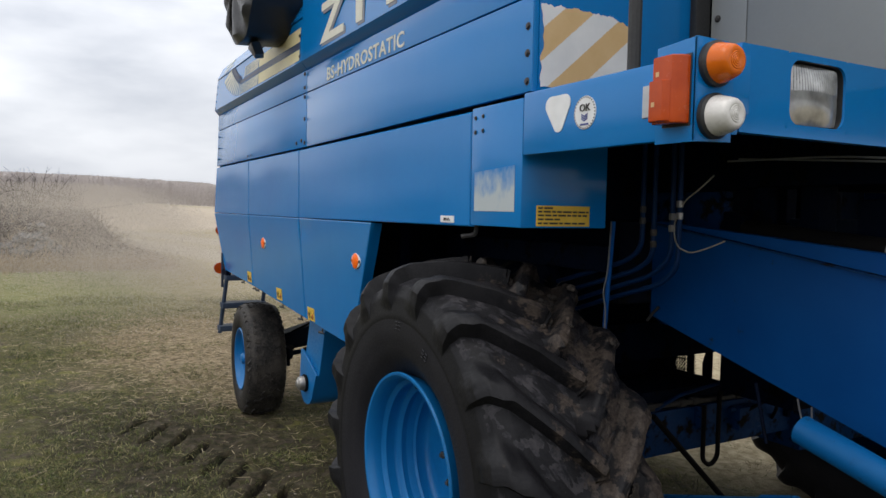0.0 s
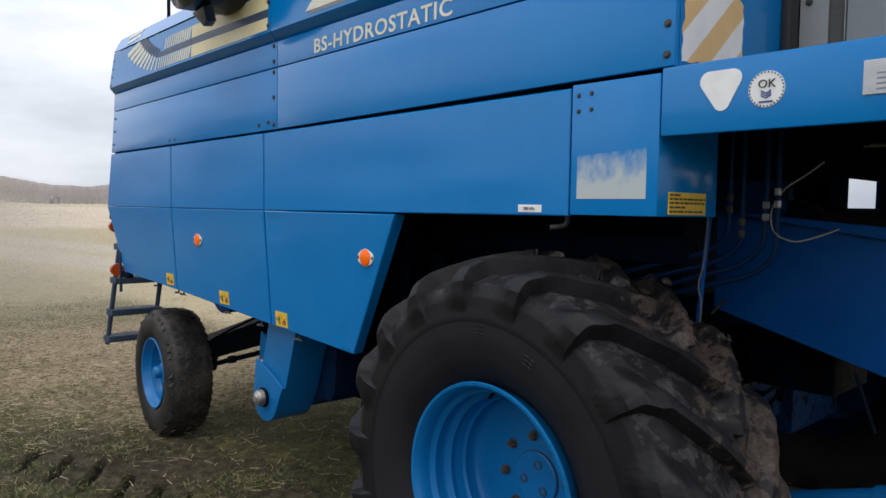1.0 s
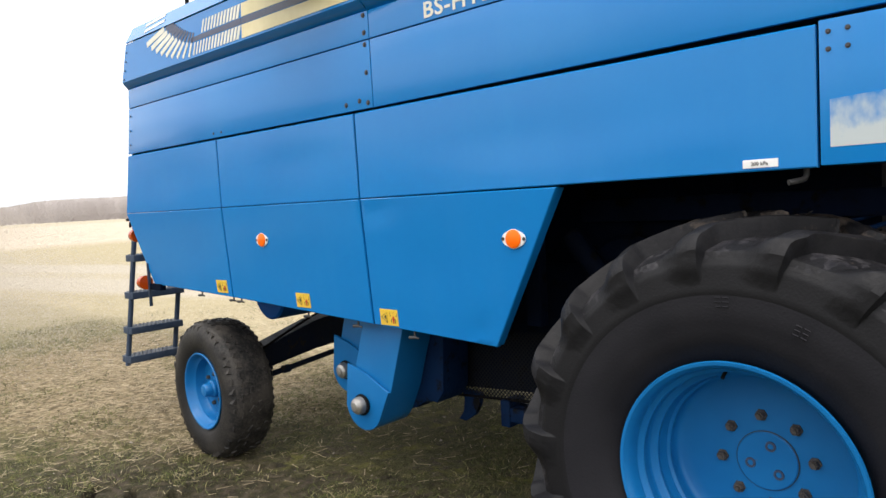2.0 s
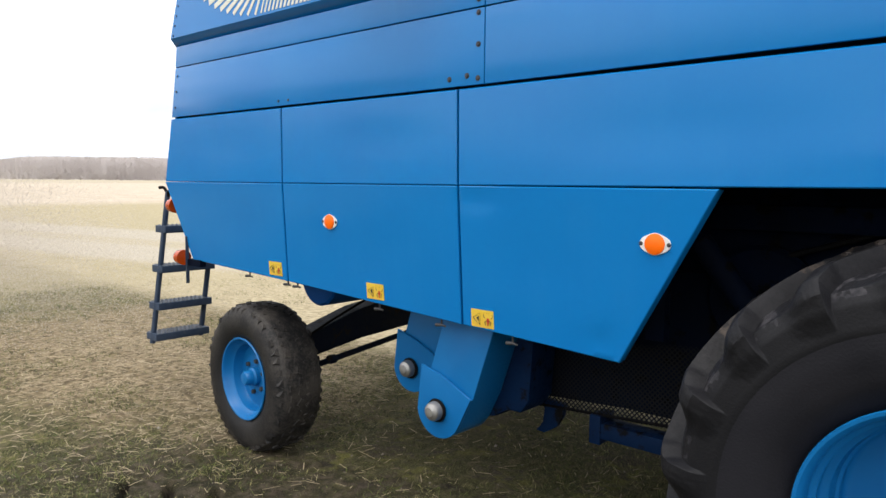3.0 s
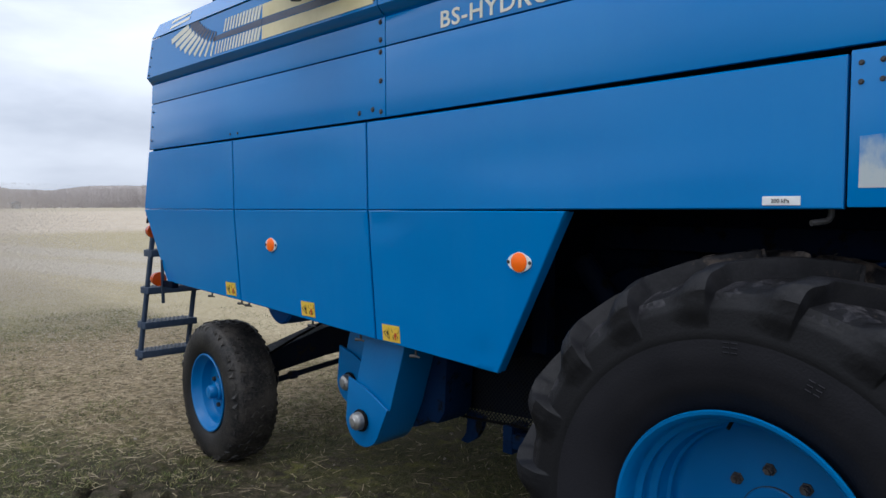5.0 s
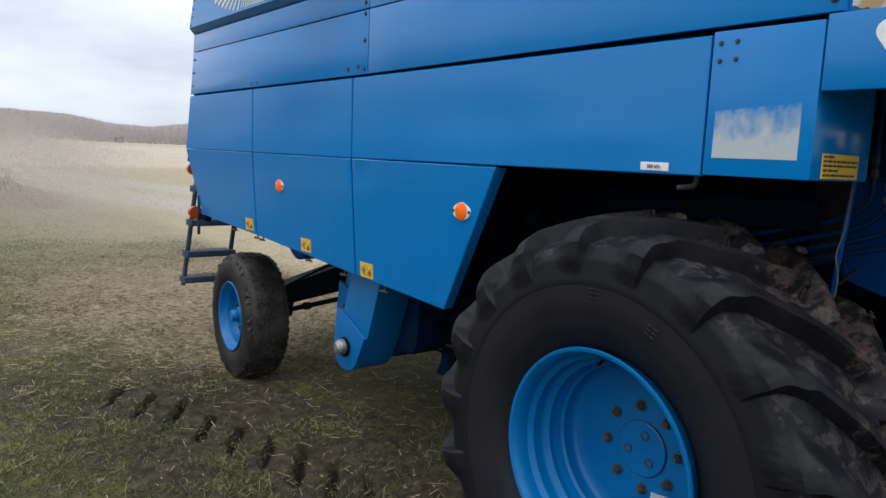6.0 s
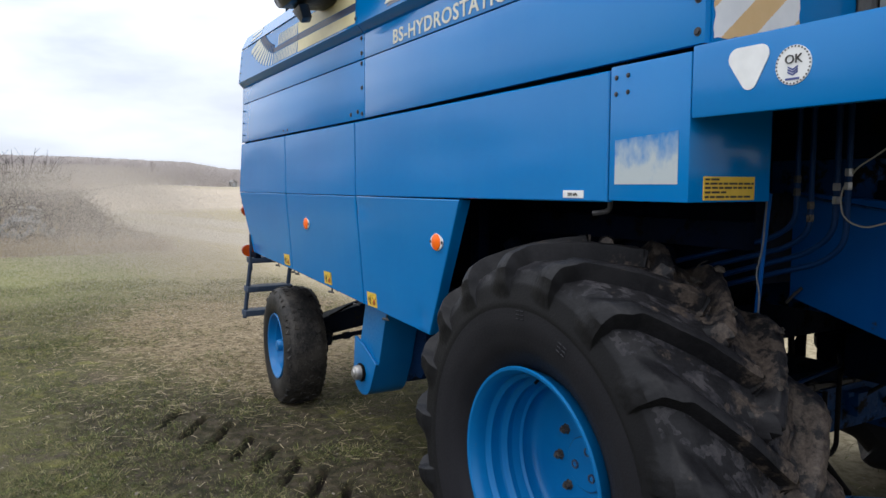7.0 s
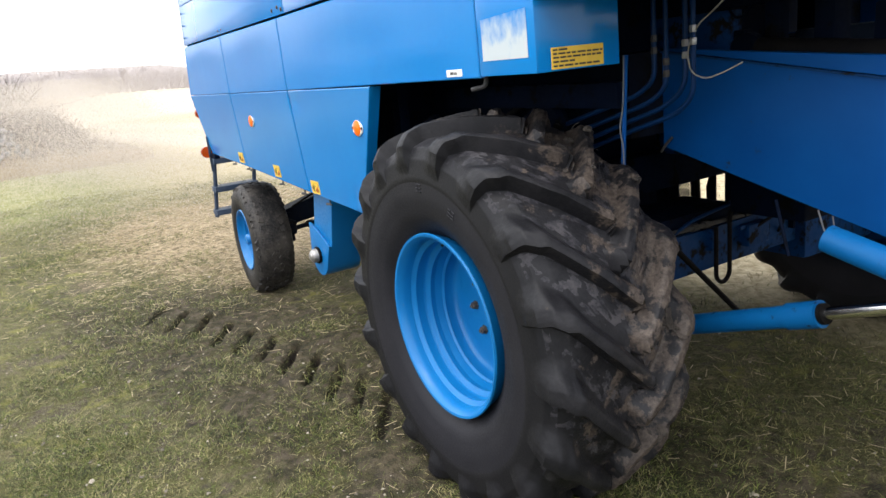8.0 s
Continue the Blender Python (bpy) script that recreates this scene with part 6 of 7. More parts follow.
part("drive_belt", bm, BLACK, combine)

# ---- feeder house, pipes and cylinders ahead of the axle ----
YF = 0.80
def feeder_low(x):
    return 1.348 - 0.273 * x


def feeder_high(x):
    return 1.632 - 0.148 * (x - 0.511)


def feeder_strip(x):
    return 1.668 - 0.084 * (x - 0.49)


bm = plate([(0.10, YF, feeder_low(0.10)), (2.3, YF, feeder_low(2.3)), (2.3, YF, feeder_high(2.3)), (0.10, YF, feeder_high(0.10))], (0, 0.02, 0), 0.005)
feeder = part("feeder_house", bm, BLUE_SHADED, combine, "blue sloping feeder house side")
part("feeder_shelf", plate([(0.10, YF - 0.010, feeder_high(0.10) - 0.004), (2.3, YF - 0.010, feeder_high(2.3) - 0.004), (2.3, YF - 0.010, feeder_high(2.3) + 0.002), (0.10, YF - 0.010, feeder_high(0.10) + 0.002)], (0, 0.05, 0)), AXLE_BLUE, feeder)
part("feeder_top", plate([(0.10, YF + 0.012, feeder_high(0.10) + 0.004), (2.3, YF + 0.012, feeder_high(2.3) + 0.004), (2.3, YF + 0.03, feeder_strip(2.3)), (0.10, YF + 0.03, feeder_strip(0.10))], (0, 0.02, 0), 0.004), BLUE_SHADED, feeder)
part("feeder_floor", plate([(0.10, YF + 0.03, feeder_low(0.10) + 0.015), (2.3, YF + 0.03, feeder_low(2.3) + 0.015), (2.3, 2.3, feeder_low(2.3) + 0.015), (0.10, 2.3, feeder_low(0.10) + 0.015)], (0, 0, 0.01)), DARK, feeder)
part("feeder_deck", plate([(0.10, YF + 0.05, feeder_strip(0.10) - 0.02), (2.3, YF + 0.05, feeder_strip(2.3) - 0.02), (2.3, 2.3, feeder_strip(2.3) - 0.02), (0.10, 2.3, feeder_strip(0.10) - 0.02)], (0, 0, 0.01)), DARK, feeder)
part("feeder_roller", tube([(0.46, YF + 0.10, 1.676), (2.2, YF + 0.10, 1.530)], 0.036, 16), BLACK, feeder, "worn dark steel bar on the feeder house")
part("bright_sleeve", tube([(0.98, YF + 0.10, 1.632), (1.6, YF + 0.10, 1.580)], 0.039, 16), STEEL, feeder, "bright worn steel sleeve")
bm = tube([(0.935, 0.575, 1.116), (1.9, 0.575, 0.87)], 0.043, 20)
part("support_tube", bm, BLUE_CYLINDER, combine, "blue round tube below the feeder house")
lift = part("lift_cylinder", tube([(0.10, 0.70, 0.560), (0.800, 0.70, 0.800)], 0.040, 20), BLUE_CYLINDER, combine, "blue hydraulic lift cylinder")
part("cylinder_collar", tube([(0.735, 0.70, 0.778), (0.850, 0.70, 0.817)], 0.047, 20), BLUE_CYLINDER, lift)
part("wiper_ring", tube([(0.846, 0.70, 0.8156), (0.866, 0.70, 0.8225)], 0.036, 16), BLACK, lift)
part("cylinder_rod", tube([(0.84, 0.70, 0.814), (1.75, 0.70, 1.126)], 0.022, 14), CHROME, lift, "bright piston rod")
part("cylinder_foot", boxed(0.02, 0.16, 0.66, 0.74, 0.50, 0.62, bevel=0.012), BLUE_SHADED, lift)
# pipes with fittings
pipes = [([(0.405, 0.62, 2.02), (0.405, 0.62, 1.54), (0.33, 0.62, 1.475), (0.10, 0.62, 1.405), (-0.25, 0.62, 1.29)], 1.745, STEEL),
         ([(0.362, 0.63, 2.00), (0.362, 0.63, 1.57), (0.27, 0.63, 1.500), (0.05, 0.63, 1.430), (-0.25, 0.63, 1.33)], 1.700, STEEL),
         ([(0.284, 0.62, 2.00), (0.284, 0.62, 1.57), (0.20, 0.62, 1.515), (-0.25, 0.62, 1.38)], 1.640, RUST),
         ([(0.247, 0.60, 2.00), (0.247, 0.60, 1.60), (0.16, 0.60, 1.545), (-0.25, 0.60, 1.43)], 1.725, DARKBOLT)]
for pts, zf, mat in pipes:
    pipe = part("hydraulic_pipe", tube(rounded(pts, 0.07), 0.0095, 10), PIPE, combine, "blue hydraulic pipe with screw fittings")
    x, y = pts[0][0], pts[0][1]
    for dz in (-0.021, 0.021):
        bm = lathe([(0.008, -0.012), (0.0115, -0.012), (0.0128, -0.009), (0.0128, 0.009), (0.0115, 0.012), (0.008, 0.012)], (x, y, zf + dz), 6, axis="z")
        part("fitting", bm, mat, pipe)
part("support_rod", tube([(0.250, 0.455, 1.70), (0.215, 0.455, 1.24)], 0.0085, 8), BLUE_SHADED, combine, "thin blue upright rod")
part("cable", tube(rounded([(0.250, 0.445, 1.70), (0.243, 0.442, 1.52), (0.222, 0.44, 1.44), (0.240, 0.44, 1.38), (0.232, 0.444, 1.28)], 0.05), 0.003, 6), ROPE, combine)
part("cable", tube(rounded([(0.549, 0.62, 1.862), (0.491, 0.62, 1.818), (0.425, 0.62, 1.778), (0.388, 0.62, 1.715), (0.385, 0.615, 1.680), (0.393, 0.615, 1.637), (0.420, 0.605, 1.613), (0.475, 0.60, 1.596), (0.544, 0.61, 1.618), (0.603, 0.62, 1.645)], 0.03), 0.0028, 8), WIRE, combine, "pale loose cable")
bm = tube(rounded([(0.70, 0.5, 1.895), (1.0, 0.6, 1.90), (1.3, 0.7, 1.87), (1.5, 0.75, 1.80)], 0.1), 0.003, 6)
tube(rounded([(0.70, 0.55, 1.905), (1.05, 0.63, 1.885), (1.35, 0.7, 1.86), (1.45, 0.78, 1.73)], 0.1), 0.003, 6, bm)
part("cable_loom", bm, ROPE, combine)
# valve block, pipes and hoses on the front axle
AF = FX + 0.09
bm = boxed(AF, AF + 0.06, 1.58, 1.74, 0.690, 0.800, bevel=0.008)
lathe([(0.0, -0.02), (0.012, -0.02), (0.012, 0.02), (0.0, 0.02)], (AF + 0.03, 1.56, 0.79), 8, bm)
part("valve_block", bm, AXLE_BLUE, combine, "dark blue valve block on the front axle")
bm = tube([(AF + 0.02, 0.98, 0.865), (AF + 0.03, 1.25, 0.862), (AF + 0.02, 1.66, 0.850)], 0.013, 8)
for y in (1.02, 1.22, 1.30, 1.60):
    lathe([(0.012, -0.02), (0.021, -0.018), (0.021, 0.018), (0.012, 0.02)], (AF + 0.025, y, 0.862), 8, bm)
part("axle_pipe", bm, DARKBOLT, combine, "dark pipe along the axle")
part("axle_pipe", tube(rounded([(AF + 0.03, 1.00, 0.80), (AF + 0.03, 1.0, 0.83), (AF + 0.03, 1.20, 0.90), (AF + 0.02, 1.50, 0.93), (AF - 0.05, 1.60, 0.95)], 0.04), 0.009, 8), PIPE, combine)
part("clamp", boxed(AF, AF + 0.035, 1.335, 1.365, 0.72, 0.83, bevel=0.004), AXLE_BLUE, combine)
part("hydraulic_hose", tube(rounded([(AF + 0.05, 1.345, 0.84), (AF + 0.05, 1.345, 0.58), (AF + 0.05, 1.395, 0.545), (AF + 0.05, 1.445, 0.58), (AF + 0.05, 1.445, 0.90), (AF + 0.03, 1.54, 0.96), (AF, 1.60, 0.90)], 0.045), 0.011, 8), BLACK, combine, "black hydraulic hose")
part("hydraulic_hose", tube(rounded([(AF + 0.05, 1.64, 0.78), (AF + 0.09, 1.76, 0.84), (AF + 0.06, 1.86, 0.78), (AF, 1.9, 0.70)], 0.06), 0.009, 8), BLACK, combine, "black hydraulic hose")
part("stay_bar", tube([(0.0, 0.94, 0.86), (0.0, 1.42, 0.40)], 0.014, 8), BLACK, combine)
# two added dark blocks fill the gap in place of unseen parts
part("dark_filler_block", boxed(-0.45, -0.13, 1.0, 1.55, 0.827, 0.925, bevel=0.02), DARK, combine)
part("dark_filler_block", boxed(-0.02, 0.36, 1.36, 1.78, 0.92, 1.26, bevel=0.02), DARK, combine)
part("rear_bulkhead", boxed(-0.41, 0.0, 1.30, 1.38, 1.19, 1.365, bevel=0.004), AXLE_BLUE, combine)
part("cross_member", boxed(-0.42, -0.34, 0.66, 2.4, 1.015, 1.20, bevel=0.006), DARK, combine)
part("stay_bar", tube([(-0.50, 1.70, 1.22), (-0.47, 1.70, 0.60)], 0.016, 8), BLACK, combine)
# added dark sheets and hanging links all but close the view under the body
part("dark_filler_sheet", boxed(-1.30, -0.872, 1.985, 2.0, 0.70, 1.25), DARK, combine)
part("dark_filler_sheet", boxed(-0.775, -0.745, 1.985, 2.0, 0.70, 1.25), DARK, combine)
part("dark_filler_sheet", plate([(-0.66, 1.99, 0.70), (-0.60, 1.99, 0.70), (-0.60, 1.99, 1.0), (-0.625, 1.99, 1.0), (-0.665, 1.99, 0.87)], (0, 0.012, 0)), DARK, combine)
part("dark_filler_sheet", boxed(-0.530, -0.10, 1.985, 2.0, 0.70, 1.25), DARK, combine)
bm = bmesh.new()
for i in range(5):
    for k in range(5):
        tube([(-0.870 + 0.019 * i, 1.98, 0.80 + 0.028 * k), (-0.858 + 0.019 * i, 1.98, 0.822 + 0.028 * k)], 0.0042, 5, bm)
part("slatted_screen", bm, BLACK, combine, "small dark slatted screen")
part("hose_end", tube([(0.10, 0.785, 1.30), (0.13, 0.785, 1.335), (0.155, 0.79, 1.36)], 0.006, 8), DARKBOLT, combine)
bm = tube(rounded([(0.77, 0.79, 1.14), (0.84, 0.72, 1.08), (0.93, 0.64, 1.065)], 0.05), 0.003, 6)
tube([(0.82, 0.79, 1.125), (0.93, 0.63, 1.09)], 0.003, 6, bm)
part("lead", bm, ROPE, combine, "loose grey wire")
part("brake_bar", tube([(0.62, 0.78, 1.16), (0.70, 0.74, 0.98)], 0.006, 6), DARK, combine)

# ---- rear ladder and lamps ----
def ladder_y(side, z):
    return (0.172 + 0.115 * (z - 0.43)) if side < 0 else (0.575 + 0.12 * (z - 0.43))


part("ladder_rail", tube([(-5.286, ladder_y(-1, 0.42), 0.42), (-5.24, ladder_y(-1, 1.58), 1.58), (-4.75, 0.30, 1.62)], 0.021, 10), LADDER_GREY, combine, "grey-blue ladder rail")
part("ladder_rail", tube([(-5.286, ladder_y(1, 0.42), 0.42), (-5.24, ladder_y(1, 1.58), 1.58), (-4.75, 0.66, 1.62)], 0.021, 10), LADDER_GREY, combine, "grey-blue ladder rail")
for z in (0.50, 0.735, 1.02, 1.325):
    a, c = ladder_y(-1, z), ladder_y(1, z)
    bm = boxed(-5.36, -5.20, a - 0.02, c + 0.02, z - 0.055, z, bevel=0.004)
    step_ob = part("ladder_step", bm, LADDER_GREY, combine, "ladder step with a serrated bright tread")
    bm = bmesh.new()
    for i in range(11):
        for j in range(5):
            y = a + (c - a) * (i + 0.5 * (j % 2) + 0.25) / 11.5
            x = -5.350 + 0.033 * j
            lathe([(0.013, 0.0), (0.011, 0.005), (0.006, 0.0055), (0.004, 0.001)], (x, y, z), 8, bm, axis="z")
    part("tread_grip", bm, TREAD_GREY, step_ob)
part("ladder_hook", tube(rounded([(-5.24, 0.305, 1.56), (-5.27, 0.29, 1.62), (-5.31, 0.27, 1.615)], 0.02), 0.012, 8), BLACK, combine)
tail = part("tail_lamp_plate", boxed(-4.468, -4.458, 0.020, 0.042, 0.985, 1.300, bevel=0.001), LADDER_GREY, combine, "grey-blue plate with orange rear lamps")
part("lamp_arm", boxed(-4.462, -4.30, 0.030, 0.075, 1.105, 1.150, bevel=0.005), DARK, tail)
for x, y, z in ((-4.470, 0.012, 1.160), (-4.655, 0.060, 1.500)):
    part("tail_lamp", lathe([(0.0, 0.0), (0.051, 0.0), (0.051, -0.020), (0.045, -0.064), (0.036, -0.080), (0.0, -0.085)], (x, y, z), 24, axis="x"), ORANGE_OLD, tail, "orange rear lamp")
part("lamp_stay", boxed(-4.655, -4.60, 0.045, 0.075, 1.49, 1.51, bevel=0.003), DARK, tail)

# ---- covered spout high on the hood ----
def covered_spout():
    """A stub of pipe across the hood, wrapped in black foil gathered at its end by a cord."""
    bm = bmesh.new()
    c = Vector((-2.37, -0.30, 3.10))
    n, m = 56, 16
    rings = []
    for j in range(m + 1):
        v = j / m
        if v < 0.35:
            k = v / 0.35
            r, y = 0.33 * k ** 0.8, -0.01 - 0.02 * (1 - k)
        else:
            k = (v - 0.35) / 0.65
            r, y = 0.34 - 0.02 * k, 0.36 * k
        ring = []
        for i in range(n):
            a = 2 * math.pi * i / n
            fold = (0.022 if v < 0.35 else 0.014) * math.sin(9 * a + 1.3 * math.sin(2 * a)) * (min(1, v * 6) if v < 0.35 else 1)
            sag = 1.0 + 0.06 * max(0, -math.sin(a)) * (1 if v > 0.3 else 0)
            ring.append(bm.verts.new((c.x + (r * sag + fold * 0.5) * math.cos(a), c.y + y + fold * (0.8 if v < 0.35 else 0.1), c.z + (r * sag + fold * 0.5) * math.sin(a))))
        rings.append(ring)
    for a, b2 in zip(rings, rings[1:]):
        for i in range(n):
            bm.faces.new((a[i], a[(i + 1) % n], b2[(i + 1) % n], b2[i]))
    bmesh.ops.remove_doubles(bm, verts=bm.verts, dist=1e-4)
    return bm


spout = part("covered_spout", covered_spout(), FOIL, combine, "spout wrapped in black plastic foil tied with cord")
part("foil_tail", plate([(-2.47, -0.22, 2.745), (-2.25, -0.25, 2.735), (-2.30, -0.21, 2.675), (-2.39, -0.19, 2.665)], (0, 0.06, 0.01), 0.01), FOIL, spout)
bm = tube(rounded([(-2.37, -0.335, 3.10), (-2.38, -0.345, 3.18), (-2.36, -0.345, 3.28), (-2.35, -0.33, 3.42)], 0.05), 0.012, 8)
tube(rounded([(-2.37, -0.34, 3.10), (-2.47, -0.33, 2.98), (-2.54, -0.32, 2.86)], 0.05), 0.008, 8, bm)
part("cord", bm, ROPE, spout, "knotted grey cord")
part("spout_neck", tube([(-2.37, 0.04, 3.10), (-2.37, 1.2, 3.14)], 0.24, 24), BLUE, spout)
part("aerial_post", tube([(-4.02, 0.25, 3.02), (-4.02, 0.25, 3.7)], 0.014, 8), BLACK, combine, "thin black post")

# ---- turf, straw and the distance ----
def raw_mesh(name, verts, faces, material):
    me = bpy.data.meshes.new(name)
    verts, faces = np.asarray(verts, np.float32), np.asarray(faces, np.int32)
    me.vertices.add(len(verts))
    me.vertices.foreach_set("co", verts.ravel())
    k = faces.shape[1]
    me.loops.add(faces.size)
    me.loops.foreach_set("vertex_index", faces.ravel())
    me.polygons.add(len(faces))
    me.polygons.foreach_set("loop_start", np.arange(0, faces.size, k, dtype=np.int32))
    me.update(calc_edges=True)
    me.materials.append(material)
    return me


def height_rows(x, y):
    """A quick height for many places at once: looked up on the ground's own function, coarsely."""
    return np.array([ground_height(a, c) for a, c in zip(x, y)])


def build_grass():
    rng = np.random.default_rng(7)
    n_t, per = 150000, 11
    ang = np.radians(rng.uniform(48, 198, n_t))
    r = 0.8 + 13.0 * rng.random(n_t) ** 1.65
    cx, cy = 1.35 + r * np.cos(ang), -1.75 + r * np.sin(ang)
    patch = np.array([noise.noise(Vector((a * 0.8, c * 0.8, 3.0))) + 0.5 * noise.noise(Vector((a * 2.6, c * 2.6, 9.0))) for a, c in zip(cx, cy)])
    litter = np.exp(-((cx + 6.6) / 2.7) ** 2 - ((cy - 0.9) / 1.9) ** 2)
    rut = np.exp(-((cy + 0.3 - 0.23 * (cx + 2.5)) / 0.28) ** 2) * ((cx > -4.6) & (cx < -0.4))
    keep = rng.random(n_t) < np.clip(0.62 + 1.75 * patch - 0.75 * litter - 0.30 * rut, 0.08, 1.0)
    keep &= (cy < 0.55) | (cx < -3.2) | (rng.random(n_t) < 0.40)
    keep &= (cy < 2.3) | (rng.random(n_t) < 0.12)
    cx, cy, r = cx[keep], cy[keep], r[keep]
    cz = height_rows(cx, cy)
    keep = cz > np.where((cy < 0.35) & (cx > -4.5) & (cx < -0.8), -0.012, -0.06)
    cx, cy, r, cz = cx[keep], cy[keep], r[keep], cz[keep]
    m = len(cx)
    tall = rng.uniform(0.35, 0.95, m) * np.where(rng.random(m) < 0.09, 1.9, 1)
    b = np.repeat(np.arange(m), per)
    k = len(b)
    spread = (0.040 + 0.008 * r[b]) * rng.random(k) ** 0.6
    out = rng.uniform(0, 2 * np.pi, k)
    x, y, z = cx[b] + spread * np.cos(out), cy[b] + spread * np.sin(out), cz[b] - 0.004
    h = tall[b] * rng.uniform(0.008, 0.040, k) * (1 + 0.03 * r[b])
    w = rng.uniform(0.0006, 0.0013, k) * (1 + 0.13 * r[b])
    tilt = rng.uniform(0.010, 0.065, k) * (1 + 0.03 * r[b])
    face = rng.uniform(0, 2 * np.pi, k)
    lie = out + rng.normal(0, 0.9, k)
    dx, dy = np.cos(face) * w, np.sin(face) * w
    tx, ty = np.cos(lie) * tilt, np.sin(lie) * tilt
    v = np.empty((k, 4, 3))
    v[:, 0] = np.stack([x, y, z], 1)
    v[:, 1] = np.stack([x + dx + tx * 0.45, y + dy + ty * 0.45, z + h * 0.62], 1)
    v[:, 2] = np.stack([x + tx, y + ty, z + h], 1)
    v[:, 3] = np.stack([x - dx + tx * 0.45, y - dy + ty * 0.45, z + h * 0.62], 1)
    i = np.arange(k)[:, None] * 4
    tri = np.concatenate([i + [[0, 1, 3]], i + [[1, 2, 3]]])
    me = raw_mesh("grass", v.reshape(-1, 3), tri, GRASS)
    tagged(new("grass", me), "short patchy meadow grass, green and brown", "grass", kind="stuff")


def build_straw():
    rng = np.random.default_rng(17)
    k = 24000
    near = rng.random(k) < 0.72
    x = np.where(near, rng.normal(-6.6, 2.0, k), rng.uniform(-11, 2.6, k))
    y = np.where(near, rng.normal(1.0, 1.2, k), rng.uniform(-0.4, 2.6, k))
    back = np.arange(k) < 3500
    x, y = np.where(back, rng.uniform(-4, 3, k), x), np.where(back, rng.uniform(2.5, 8.0, k), y)
    keep = (x < -3.9) | back | (rng.random(k) < 0.22)
    x, y = x[keep], y[keep]
    k = len(x)
    z = height_rows(x, y) + rng.uniform(0.002, 0.022, k)
    a = rng.uniform(0, np.pi, k)
    ln = rng.uniform(0.015, 0.10, k) * np.where(rng.random(k) < 0.05, 1.6, 1)
    w = rng.uniform(0.0010, 0.0024, k)
    lift = rng.normal(0, 0.12, k) * ln
    d, s = np.stack([np.cos(a) * ln, np.sin(a) * ln, lift], 1) / 2, np.stack([-np.sin(a) * w, np.cos(a) * w, 0 * a], 1)
    c, up = np.stack([x, y, z], 1), np.array([0, 0, 0.002])
    v = np.stack([c - d - s, c + d - s, c + d + s, c - d + s, c - d + up, c + d + up], 1)
    i = np.arange(k)[:, None] * 6
    q = np.concatenate([i + [[0, 1, 5, 4]], i + [[3, 4, 5, 2]]])
    me = raw_mesh("straw", v.reshape(-1, 3), q, STRAW)
    tagged(new("straw", me), "scattered dry straw stalks on the ground", "straw", kind="stuff")


def build_dust():
    """Chaff dust that hangs low behind the machine: very many tiny pale flakes."""
    rng = np.random.default_rng(77)
    k = 640000
    far = rng.random(k)
    x = -6.0 - 12.5 * far ** 0.78
    y = rng.normal(-1.3, 2.6, k)
    tail = rng.random(k) < 0.60
    x, y = np.where(tail, rng.uniform(-17.5, -7.0, k), x), np.where(tail, rng.normal(0.1, 1.15, k), y)
    # the cloud stands high over the bank and thins out towards the open field
    tall = np.clip(1.15 - 0.30 * (y + 0.2), 0.45, 1.25)
    z = np.where(rng.random(k) < 0.25, rng.exponential(0.7, k), 2.1 * rng.random(k) ** 0.85) * tall + 0.03
    z = np.minimum(z, (1.85 - 0.030 * (x + 5.0)) * (0.75 + 0.25 * rng.random(k)))
    s = (0.0034 + 0.0040 * np.maximum(-x - 7.2, 0) / 11.3) * rng.uniform(0.6, 1.3, k)
    c = np.stack([x, y, z], 1)
    a, b = rng.normal(size=(k, 3)), rng.normal(size=(k, 3))
    a /= np.linalg.norm(a, axis=1)[:, None]
    b -= a * (a * b).sum(1)[:, None]
    b /= np.linalg.norm(b, axis=1)[:, None]
    v = np.stack([c + s[:, None] * (a * math.cos(t) + b * math.sin(t)) for t in (0.0, 2.09, 4.19)], 1)
    tagged(new("dust", raw_mesh("dust", v.reshape(-1, 3), np.arange(3 * k).reshape(-1, 3), DUST)), "pale chaff dust hanging low over the field", "dust", kind="stuff")


def build_litter():
    rng = np.random.default_rng(57)
    k = 2600
    ang, r = np.radians(rng.uniform(48, 198, k)), 0.8 + 7.0 * rng.random(k) ** 1.2
    x, y = 1.35 + r * np.cos(ang), -1.75 + r * np.sin(ang)
    z = height_rows(x, y) + rng.uniform(0.008, 0.022, k)
    s = rng.uniform(0.003, 0.010, k) * np.where(rng.random(k) < 0.1, 1.9, 1)
    turn = rng.uniform(0, 2 * np.pi, k)
    corners = []
    for i in range(6):
        a = turn + i * np.pi / 3
        q = s * rng.uniform(0.55, 1.15, k)
        corners.append(np.stack([x + q * np.cos(a), y + q * np.sin(a), z + rng.normal(0, 0.25, k) * s], 1))
    top = np.stack([x, y, z + s * rng.uniform(0.2, 0.8, k)], 1)
    v = np.stack(corners + [top], 1)
    i = np.arange(k)[:, None] * 7
    tri = np.concatenate([i + [[j, (j + 1) % 6, 6]] for j in range(6)])
    tagged(new("leaf_litter", raw_mesh("leaf_litter", v.reshape(-1, 3), tri, LITTER)), "scattered dry leaf scraps and small stones in the grass", "litter", kind="stuff")


